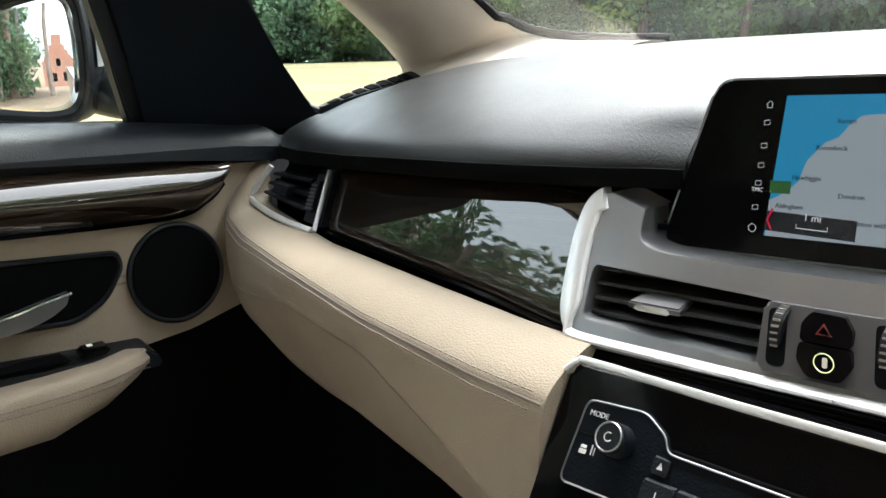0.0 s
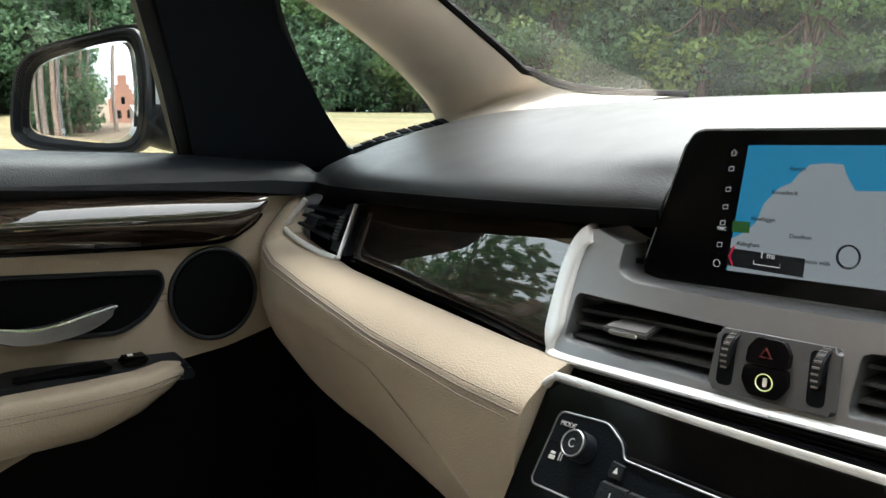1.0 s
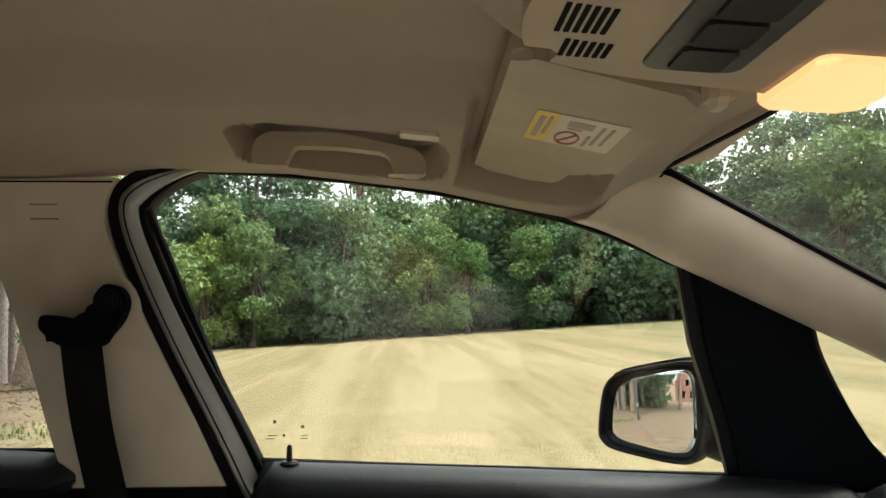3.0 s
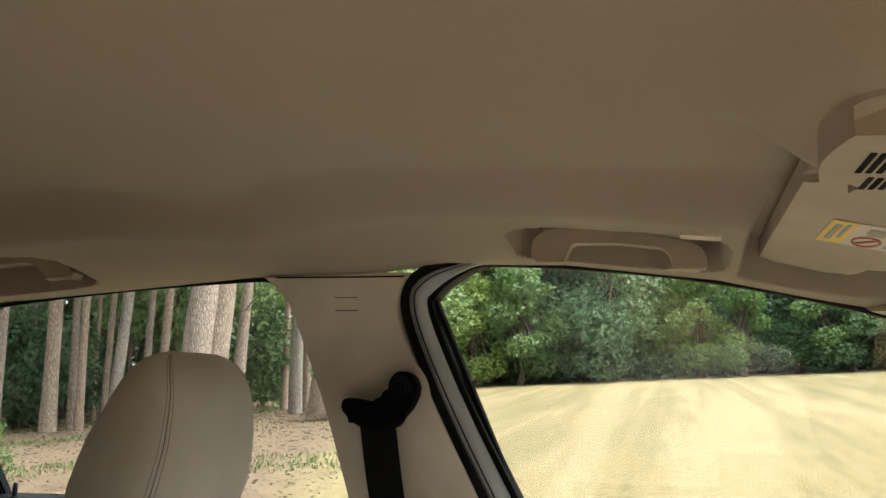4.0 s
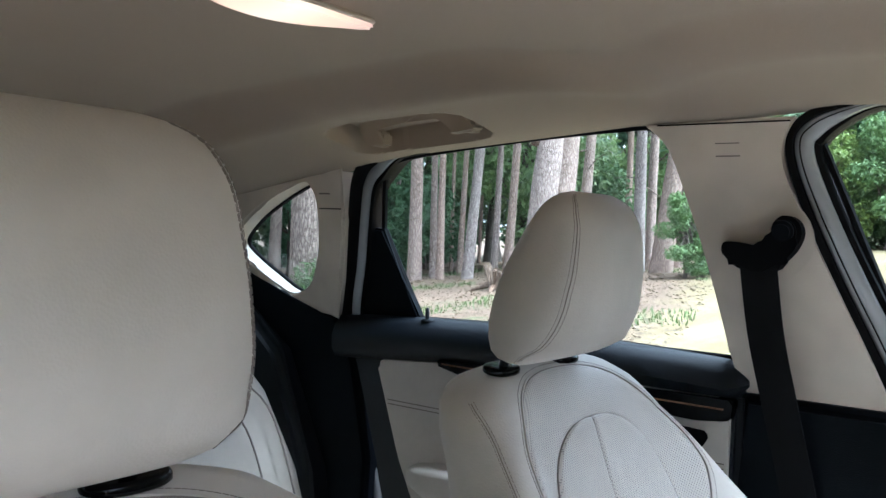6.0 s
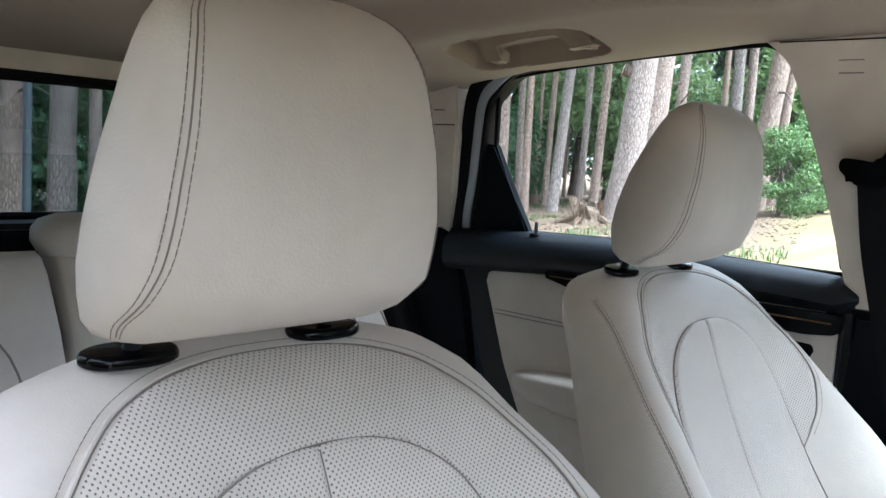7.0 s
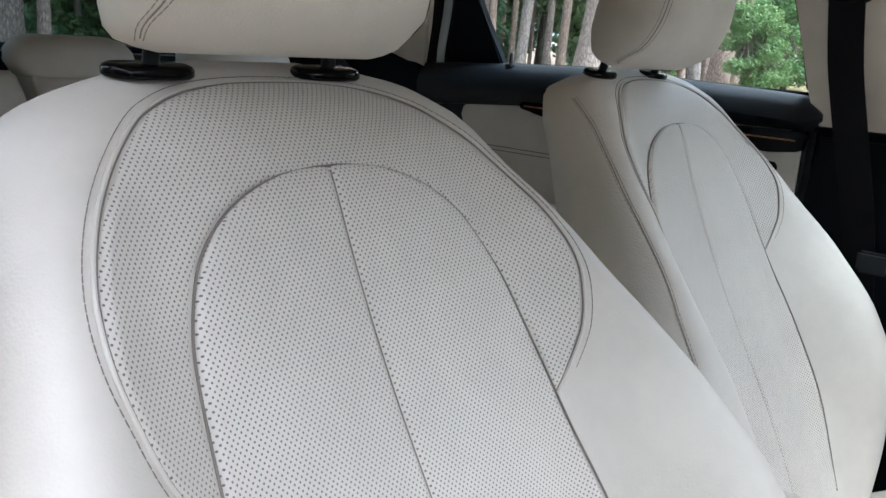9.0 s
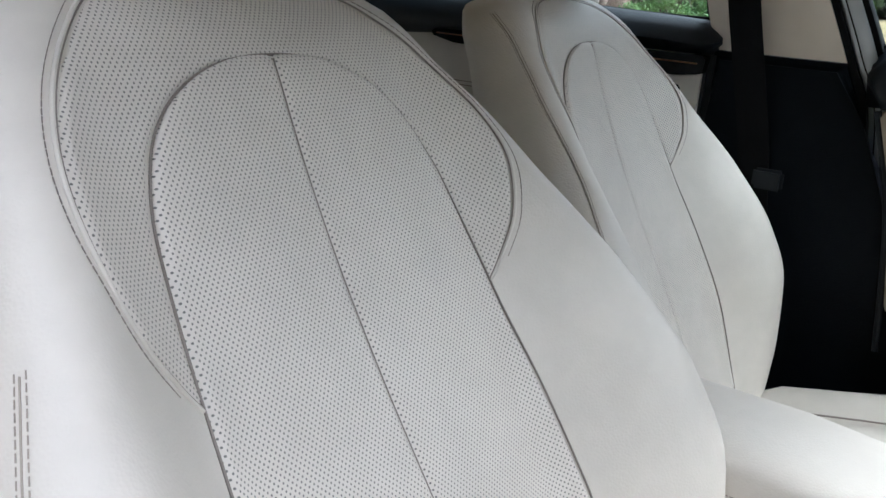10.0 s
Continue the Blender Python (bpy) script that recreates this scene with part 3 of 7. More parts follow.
# bearings, distances and radii of the trunks
pine(-30.8, 19.0, 0.56, 11.8, (-0.05, 0.085), 3, (-62, 3.25), 1.45)
pine(-29.3, 21.0, 0.58, 12.2, (-0.03, 0.055), 2)
pine(-27.7, 24, 0.28, 13.5, (-0.02, 0.03), 3)
pine(-24.0, 26, 0.32, 13.5, (0.0, 0.0), 4)
pine(-23.2, 27, 0.27, 13.5, (0.0, 0.0), 3)
pine(-22.5, 25, 0.52, 13.5, (-0.045, 0.08), 5)
pine(-21.5, 28, 0.28, 13.5, (-0.03, 0.05), 5)
pine(-34.9, 24, 0.27, 13.5, (-0.025, 0.045), 2)
pine(-33.3, 27, 0.19, 13.5, (-0.005, 0.01), 2)
pine(-32.5, 25, 0.23, 13.5, (-0.02, 0.035), 2)
for az, dist, r in ((-37.3, 25, 0.18), (-36.8, 24, 0.18), (-36.0, 29, 0.12), (-35.4, 27, 0.17), (-26.0, 33, 0.13), (-24.8, 29, 0.20), (-38.6, 24, 0.33), (-39.8, 29, 0.2),
                    (-43.9, 13.0, 0.20), (-45.7, 13.0, 0.42), (-41.2, 24, 0.22), (-47.5, 25, 0.3), (-50, 21, 0.3), (-53, 27, 0.25), (-56, 22, 0.3),
                    (-59.6, 17, 0.24), (-64.3, 16.5, 0.20), (-65.9, 17, 0.44), (-68.6, 17, 0.34), (-62, 27, 0.2), (-70.4, 19, 0.4),
                    (-73, 22, 0.35), (-28.6, 36, 0.17), (-34.2, 36, 0.13), (-31.6, 38, 0.14)):
    pine(az, dist, r, 13.5, (random.uniform(-0.012, 0.03), random.uniform(-0.01, 0.015)), 2)


M_SPLIT = bark_material("split_weathered_wood", (0.07, 0.045, 0.03), (0.30, 0.215, 0.15), 16)


def stump():
    az, dist = -32.4, 19.0
    x, y = -dist * math.cos(radians(az)) + 0.6, dist * math.sin(radians(az)) + 0.5
    t = thing("tree_stump", "split weathered tree stump on bare earth", "stump", (x, y, ground_z(x, y)))
    rings = []
    for z, r in ((-0.1, 0.42), (0.0, 0.36), (0.12, 0.29), (0.27, 0.27), (0.33, 0.2)):
        rings.append([(1.5 * r * math.cos(a) * (1 + 0.3 * noise.noise((math.cos(a) * 2, math.sin(a) * 2, z * 3))),
                       r * math.sin(a) * (1 + 0.3 * noise.noise((math.cos(a) * 2, math.sin(a) * 2, z * 3 + 5))), z + 0.1 * noise.noise((a, z, 3))) for a in (2 * math.pi * k / 18 for k in range(18))])
    part("stump_wood", loft(rings), M_SPLIT, t)
    rnd = random.Random(4)
    for k in range(9):
        a = k * 0.7
        sl = box((rnd.uniform(0.10, 0.2), 0.07, rnd.uniform(0.4, 0.62)), (0, 0, 0.16), 0.02)
        sl.transform(Matrix.Translation((0.42 * math.cos(a), 0.25 * math.sin(a), 0.10)) @ pose(0, 0, 0, rnd.uniform(-30, 30), 28 * math.cos(a) + rnd.uniform(-12, 12), math.degrees(a)))
        part("splinter", sl, M_SPLIT, t)
    for k in range(5):
        a = k * 1.3
        part("root", tube(curve([(0.3 * math.cos(a), 0.25 * math.sin(a), 0.15), (0.6 * math.cos(a), 0.5 * math.sin(a), 0.05), (0.95 * math.cos(a + 0.2), 0.8 * math.sin(a + 0.2), -0.05)], 4),
                          [0.09, 0.08, 0.075, 0.07, 0.06, 0.05, 0.04, 0.03, 0.02], 7), M_SPLIT, t)


stump()


def forest_floor():
    """Fallen leaves, twigs and cones, and grass growing in patches, on the earth under the pines."""
    g = np.random.default_rng(8)

    def scatter(name, label, n, keep, shape, mat):
        x, y = g.uniform(-27, -4, n), g.uniform(-19, -1.5, n)
        ok = (0.31 * x - y > 0.4) & keep(x, y)
        x, y = x[ok], y[ok]
        z = np.array([ground_z(a, b) for a, b in zip(x, y)])
        p, n = np.stack([x, y, z], 1), len(x)
        a = g.uniform(0, 2 * math.pi, n)
        ax = np.stack([np.cos(a), np.sin(a), g.uniform(-0.25, 0.25, n)], 1)
        v = shape(p, ax, n)
        me = bpy.data.meshes.new(name)
        me.from_pydata(v.reshape(-1, 3).tolist(), [], np.arange(n * 4).reshape(-1, 4).tolist())
        ob = mesh_part(name, me, mat, smooth=False)
        tagged(ob, label, name.replace("_", " "), kind="stuff")

    def flat(p, ax, n):
        s = g.uniform(0.012, 0.045, n)[:, None]
        side_v = np.cross(ax, np.array([0, 0, 1.0])) * g.uniform(0.25, 0.7, n)[:, None] + np.array([0, 0, 1.0]) * g.uniform(-0.3, 0.5, n)[:, None]
        q = p + np.array([0, 0, 0.012])
        return np.stack([q - ax * s, q + side_v * s, q + ax * s, q - side_v * s], 1)

    def blades(p, ax, n):
        w = 0.012
        h = g.uniform(0.03, 0.085, n)[:, None]
        tip = p + np.array([0, 0, 1.0]) * h + ax * h * 0.5
        sd = np.cross(ax, np.array([0, 0, 1.0])) * w
        return np.stack([p - sd, p + sd, tip + sd * 0.3, tip - sd * 0.3], 1)

    def patchy(x, y):
        return np.array([noise.noise((a * 0.32 + 3, b * 0.55, 0.0)) > 0.22 for a, b in zip(x, y)])
    scatter("leaf_litter", "brown fallen leaves and twigs under the pines", 30000, lambda x, y: x < 99, flat, M_LITTER)
    scatter("grass_tufts", "sparse green grass growing in patches on the earth", 34000, patchy, blades, M_GRASS)


M_LITTER = leaf_material("fallen_leaves", (0.07, 0.042, 0.026), (0.40, 0.29, 0.20))
M_GRASS = leaf_material("grass_blades", (0.07, 0.11, 0.03), (0.20, 0.26, 0.09))
forest_floor()


def lamp_post():
    az, dist = -68.0, 12.0
    x, y = -dist * math.cos(radians(az)) + 0.6, dist * math.sin(radians(az)) + 0.5
    t = thing("lamp_post", "slim grey metal lamp post by the trees", "lamp post", (x, y, ground_z(x, y)))
    part("pole", tube([(0, 0, -0.1), (0, 0, 0.55), (0, 0, 0.6), (0, 0, 5)], [0.075, 0.075, 0.055, 0.05], 14), M_PAINTGREY, t)
    part("collar", tube([(0, 0, 0.5), (0, 0, 0.66)], 0.085, 14), M_PAINT, t, "bright metal collar")


M_PAINTGREY = Mat("grey_paint", (0.06, 0.07, 0.075), 0.5).m
lamp_post()


def brick_house():
    """A brick house with a stepped gable, seen in the wing mirror."""
    t = thing("house", "red brick house with a stepped gable", "house", m=HOUSE)
    mb = Mat("red_brick", (0.36, 0.15, 0.09), 0.9)
    br = mb.node("TexBrick")
    br.inputs["Scale"].default_value = 4.5
    br.inputs["Color1"].default_value, br.inputs["Color2"].default_value = (0.24, 0.095, 0.06, 1), (0.18, 0.07, 0.045, 1)
    br.inputs["Mortar"].default_value = (0.26, 0.19, 0.15, 1)
    mb.link(mb.coord((1, 1, 1), (radians(90), 0, 0)), br.inputs[0])
    mb.color(br.outputs[0])
    outline = [(-4, -0.5), (4, -0.5), (4, 5.2), (3.3, 5.2), (3.3, 6.2), (2.6, 6.2), (2.6, 7.2), (1.9, 7.2), (1.9, 8.2), (1.2, 8.2), (1.2, 10.2),
               (-1.2, 10.2), (-1.2, 8.2), (-1.9, 8.2), (-1.9, 7.2), (-2.6, 7.2), (-2.6, 6.2), (-3.3, 6.2), (-3.3, 5.2), (-4, 5.2)]
    wins = [[(-1.9, 1), (-0.7, 1), (-0.7, 2.8), (-1.9, 2.8)], [(0.7, 1), (1.9, 1), (1.9, 2.8), (0.7, 2.8)], [(-0.6, 4), (0.6, 4), (0.6, 5.6), (-0.6, 5.6)]]
    part("wall", prism(outline, -0.4, 0, lambda a, b, d: (a, d, b), wins), mb.m, t, smooth=False)
    for w in wins:
        win = part("window", prism([(p[0], p[1]) for p in w], -0.25, -0.2, lambda a, b, d: (a, d, b)), M_GLOSSBLACK, t, "dark window", smooth=False)
        part("frame", tube([(p[0], -0.18, p[1]) for p in w], 0.05, 4, True), M_WHITE, win, smooth=False)
    part("side_wall", box((7.6, 9, 5.4), (0, -5.0, 2.3)), mb.m, t, smooth=False)
    part("roof", prism([(-4.1, 4.9), (0, 8.6), (4.1, 4.9), (3.8, 4.7), (0, 8.2), (-3.8, 4.7)], -9.6, -0.45, lambda a, b, d: (a, d, b)),
         Mat("dark_roof_tiles", (0.11, 0.075, 0.06), 0.9).m, t, smooth=False)


brick_house()
for az, dist, i, s in ((-80.5, 62, 4, 0.5), (-82.0, 60, 4, 0.55), (-79.0, 66, 4, 0.6), (-84.0, 70, 4, 0.45), (-75, 30, 0, 1.1), (-73, 24, 2, 1.1), (-71, 33, 1, 1.2), (-77, 36, 1, 1.15), (-74, 38, 0, 1.2), (-79, 44, 2, 1.2)):
    plant(i, az, dist, s)
for az, dist, r in ((-84.2, 25, 0.38), (-76.2, 24, 0.74), (-78.8, 25, 0.30)):
    pine(az, dist, r, 13.5, (0.01, 0), 3)

# unseen trees added on the driver's side to hold back sky light
for k, az in enumerate(np.arange(124, 240, 7.0)):
    plant((0, 2, 1)[k % 3], az + random.uniform(-2, 2), random.uniform(14.5, 17), random.uniform(0.9, 1.05))


# ---------------------------------------------------------------- the car: shell, roof, glass
def side_x(z):
    return -0.745 + 0.30 * (z - 1.04)


def side(y, z, d):
    """A place on the leaning left side of the cabin, d inside the glass."""
    return (side_x(z) + d, y, z)


EDGE = [(-1.4, 1.235), (-1.2, 1.262), (-1.0, 1.290), (-0.7, 1.338), (-0.53, 1.366), (-0.1, 1.400), (0.05, 1.402), (0.2, 1.415), (0.36, 1.412),
        (0.55, 1.391), (0.75, 1.350), (0.80, 1.378), (0.86, 1.412), (0.92, 1.420)]
CROWN = [(-1.4, 1.33), (-1.1, 1.385), (-0.7, 1.432), (-0.2, 1.461), (0.2, 1.466), (0.55, 1.452), (0.72, 1.440), (0.90, 1.436)]


def roof_z(x, y, carve=True):
    e, c = lerp(EDGE, y), lerp(CROWN, y)
    # the lining bulges down over the curtain airbags between the handles
    k = min(1.0, abs(x) / abs(side_x(e)))
    wide = sstep(0.66, 0.86, y)
    c0 = 0.42 + 0.17 * math.exp(-((y + 0.03) / 0.09) ** 2)
    z = e + (c - e) * ((1 - wide) * (1 - 0.6 * sstep(c0, c0 + 0.2, k) - 0.4 * sstep(c0 + 0.18, 0.95, k)) + wide * (1 - k ** 3))
    if carve:
        for y0, y1 in ((0.306, 0.556), (-0.594, -0.306)):
            d = abs((2 * y - y0 - y1) / (y1 - y0)) ** 4 + abs((abs(x) - 0.506) / 0.076) ** 4
            z += 0.040 * (1 - sstep(0.80, 1.06, d))
    # a tongue of the lining runs down into the overhead console
    z -= 0.045 * sstep(0.50, 0.60, y) * (1 - sstep(0.70, 0.80, y)) * (1 - sstep(0.05 + 0.6 * max(0, y - 0.52), 0.13 + 0.4 * max(0, y - 0.52), abs(x)))
    # shallow pocket for each sun visor
    pocket = sstep(0.568, 0.586, y) * (1 - sstep(0.74, 0.76, y)) * (1 - sstep(0.560, 0.585, abs(x))) * sstep(0.13, 0.15, abs(x))
    return z + pocket * max(0.0, 1.428 - 0.25 * (y - 0.629) - z)


def build_roof():
    ys = [0.90 - 0.005 * i for i in range(300)] + [-0.60 - 0.02 * i for i in range(41)]
    ks = [-1 + 2 * i / 170 for i in range(171)]
    ks = [math.copysign(abs(k) ** 0.55, k) for k in ks]

    def inner(k, y):
        e = lerp(EDGE, y)
        x = k * lerp([(0.0, abs(side_x(e)) - 0.004), (0.735, abs(side_x(e)) - 0.004), (0.78, 0.628), (0.86, 0.590), (0.92, 0.565)], y)
        return (x, y, roof_z(x, y))

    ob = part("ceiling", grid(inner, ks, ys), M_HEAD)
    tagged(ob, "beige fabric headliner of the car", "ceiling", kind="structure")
    t = thing("car_body", "silver car body shell with one front door open", "car body")
    part("roof", grid(lambda k, y: (k * 0.70, y * 1.02, inner(k, y)[2] + 0.05 - 0.02 * k ** 6), ks, ys), M_PAINT, t)
    # lower sides, ends and floor pan
    part("left_side", prism([(-1.45, 0.22), (1.75, 0.22), (1.75, 0.97), (1.1, 0.985), (0.3, 1.015), (-0.8, 1.03), (-1.45, 1.02)], -0.07, -0.03,
                            lambda a, b, d: (-0.745 + d - 0.02 * math.sin(math.pi * (b - 0.2) / 0.9), a, b), bevel=0.01), M_PAINT, t)
    part("right_side", prism([(-1.45, 0.22), (0.02, 0.22), (0.02, 1.02), (-1.45, 1.02)], 0.03, 0.07, lambda a, b, d: (0.72 + d, a, b)), M_PAINT, t)
    part("sill", box((0.14, 1.75, 0.16), (0.72, 0.9, 0.3), 0.03), M_PAINT, t)
    part("right_pillar", tube(curve([(0.74, 0.0, 0.3), (0.745, -0.02, 1.0), (0.69, -0.05, 1.25), (0.63, -0.06, 1.40)], 5), 0.05, 10), M_TRIM, t)
    part("right_front_pillar", tube(curve([(0.60, 0.86, 1.385), (0.63, 1.12, 1.25), (0.66, 1.34, 1.12), (0.68, 1.55, 1.0)], 5), 0.05, 10), M_TRIM, t)
    part("right_rear_pillar", prism([(-0.85, 1.0), (-1.4, 1.0), (-1.4, 1.26), (-0.75, 1.35)], 0, 0.03, lambda a, b, d: (-side_x(b) + d, a, b)), M_TRIM, t)
    part("front_wall", box((1.5, 0.04, 0.70), (0, 1.72, 0.60)), M_DEEP, t)
    part("bonnet", grid(lambda k, y: (k * 0.78, y, 0.98 - 0.16 * (y - 1.62) - 0.05 * k ** 4), [-1 + i / 8 for i in range(17)], [1.66 + 0.1 * i for i in range(10)]), M_PAINT, t)
    # the open driver's door, turned outwards
    part("open_door", prism(rounded([(0, 0.28), (1.05, 0.28), (1.1, 0.6), (1.08, 1.0), (0, 0.99)], 0.05), -0.04, 0.04, lambda a, b, d: (0.80 + 0.80 * a + 0.6 * d, 1.06 - 0.6 * a + 0.8 * d, b), bevel=0.02), M_BLACK, t, "black inside of the open door")
    fl = part("floor", box((1.46, 3.3, 0.05), (0, 0.1, 0.27), 0.01), M_CARPET)
    tagged(fl, "black carpeted car floor", "floor", kind="structure")


build_roof()


def build_tailgate():
    t = thing("tailgate", "tailgate with tinted rear window and beige surround", "car tailgate", (0, -1.38, 0.5))
    hole = rounded([(-0.56, 1.02), (0.56, 1.02), (0.50, 1.303), (-0.50, 1.303)], 0.05)
    mp = lambda a, b, d: (a, -1.38 + d + 0.25 * (b - 1.02) * (1 if b > 1.02 else 0), b)
    part("upper_surround", inv(t, prism([(-0.72, 1.0), (0.72, 1.0), (0.62, 1.36), (-0.62, 1.36)], -0.03, 0.02, mp, [hole], 0.006)), M_TRIM, t)
    part("lower_trim", inv(t, box((1.44, 0.06, 0.72), (0, -1.37, 0.645), 0.02)), M_BLACK, t, "black lower trim")
    part("shelf_edge", inv(t, box((1.24, 0.10, 0.035), (0, -1.30, 1.0), 0.012)), M_BLACK, t, "black ledge under the window")
    part("window_seal", inv(t, tube([mp(p[0], p[1], 0.02) for p in hole], 0.012, 8, True)), M_RUBBER, t)
    part("pane", inv(t, prism(hole, 0.0, 0.004, mp)), M_GLASSTAIL, t)


build_tailgate()

FWIN = curve([(0.301, 1.03), (0.24, 1.19), (0.178, 1.355)], 5)[:-1] + curve([(0.178, 1.355), (0.168, 1.385), (0.180, 1.408), (0.23, 1.4165), (0.364, 1.412), (0.553, 1.391), (0.752, 1.348), (0.885, 1.294)], 5) \
    + [(0.918, 1.19), (0.955, 1.09), (0.99, 1.0)]
QWIN = rounded([(1.058, 1.222), (1.085, 1.165), (1.152, 1.062), (1.222, 1.0), (1.365, 1.02), (1.400, 1.045), (1.345, 1.095), (1.196, 1.186)], 0.012)
RWIN = curve([(0.036, 1.046), (0.022, 1.13), (-0.010, 1.27), (-0.036, 1.365), (-0.07, 1.396), (-0.12, 1.3985), (-0.32, 1.386), (-0.53, 1.366), (-0.598, 1.352), (-0.618, 1.338), (-0.628, 1.30), (-0.645, 1.225)], 4) + [(-0.615, 1.14), (-0.585, 1.05)]
CWIN = curve([(-0.823, 1.312), (-0.79, 1.303), (-0.783, 1.26), (-0.80, 1.18), (-0.83, 1.118), (-0.862, 1.090), (-0.909, 1.082), (-0.966, 1.112), (-1.02, 1.146), (-1.056, 1.180),
              (-1.03, 1.212), (-0.95, 1.260)], 4, True)


def side_windows():
    """The four panes of the left side, each with its seal."""
    for i, (outline, label) in enumerate(((FWIN, "clear front door window"), (QWIN, "small clear front quarter window"),
                                          (RWIN, "clear rear door window"), (CWIN, "small tinted rear quarter window"))):
        ob = part("window_%d" % (i + 1), prism(outline, -0.006, -0.002, side), M_GLASSREAR if i == 3 else M_GLASS)
        tagged(ob, label, "window", kind="structure")
        part("window_seal", tube([side(p[0], p[1], 0.001) for p in outline], 0.0055 if i != 2 else 0.006, 6, True), M_RUBBER, ob)


side_windows()


# the rounded lower corner of the windscreen, at the foot of the pillar
SCREEN_CORNER = [(-0.584, 1.410, 1.104), (-0.585, 1.435, 1.0955), (-0.578, 1.462, 1.088), (-0.556, 1.50, 1.0805), (-0.52, 1.555, 1.0755), (-0.47, 1.603, 1.0725)]


def windscreen():
    left = [(-0.584, 0.838, 1.412), (-0.584, 0.93, 1.363), (-0.584, 1.118, 1.263), (-0.584, 1.235, 1.201), (-0.584, 1.350, 1.136), (-0.586, 1.413, 1.099), (-0.592, 1.47, 1.073), (-0.60, 1.56, 1.046), (-0.62, 1.66, 1.0)]
    left = curve(left, 6)

    def f(k, i):
        p = left[i]
        b = 1 - k * k
        return (p.x * -k, p.y + (0.05 + 0.04 * max(0.0, 1 - i / 12)) * b, p.z + 0.030 * b)
    ks = [-1 + i / 12 for i in range(25)]
    ob = part("window_5", grid(f, ks, range(len(left))), M_SCREEN)
    tagged(ob, "large clear windscreen", "window", kind="structure")
    rim = [Vector(p) + Vector((0, 0.004, 0.003)) for p in reversed(curve(SCREEN_CORNER, 4))] + [Vector(f(-1, i)) for i in range(len(left) - 1, -1, -1) if left[i].y < 1.40]
    rim += [Vector(f(k, 0)) for k in ks[1:]] + [Vector(f(1, i)) for i in range(1, len(left))]
    # black border along the foot of the screen
    foot = [(-0.68, 1.086), (-0.595, 1.081), (-0.4, 1.076), (-0.217, 1.0705), (0.0, 1.068), (0.3, 1.068), (0.66, 1.07)]
    strip = []
    for x in np.linspace(-0.76, 0.70, 46):
        zu = lerp(foot, x) - 0.004
        strip.append([(x, 1.606, zu - 0.05), (x, 1.606, zu - 0.003), (x, 1.609, zu), (x, 1.63, zu), (x, 1.63, zu - 0.05)])
    part("black_border", loft(strip), M_DEEP, ob, "black border along the windscreen foot", angle=30)
    part("windscreen_seal", tube([p + Vector((0, -0.002, 0.002)) for p in rim], 0.006, 8), M_RUBBER, ob)
    # lining edge over the windscreen
    head = [Vector(f(k, 0)) + Vector((0, -0.014, 0.010)) for k in ks]
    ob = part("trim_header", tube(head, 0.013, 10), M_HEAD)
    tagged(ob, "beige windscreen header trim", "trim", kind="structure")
    # wiper arms at rest
    for x0, x1 in ((-0.35, 0.12), (0.02, 0.5)):
        w = thing("wiper", "black windscreen wiper at rest", "wiper", (x0, 1.62, 1.04), "windscreen wipers")
        part("arm", inv(w, tube(curve([(x0, 1.66, 1.03), ((x0 + x1) / 2, 1.60, 1.075), (x1, 1.585, 1.088)], 5), 0.008, 6)), M_BLACK, w)
        part("blade", inv(w, tube([(x1 - 0.30, 1.60, 1.073), (x1 + 0.22, 1.59, 1.083)], 0.007, 6)), M_RUBBER, w)


windscreen()


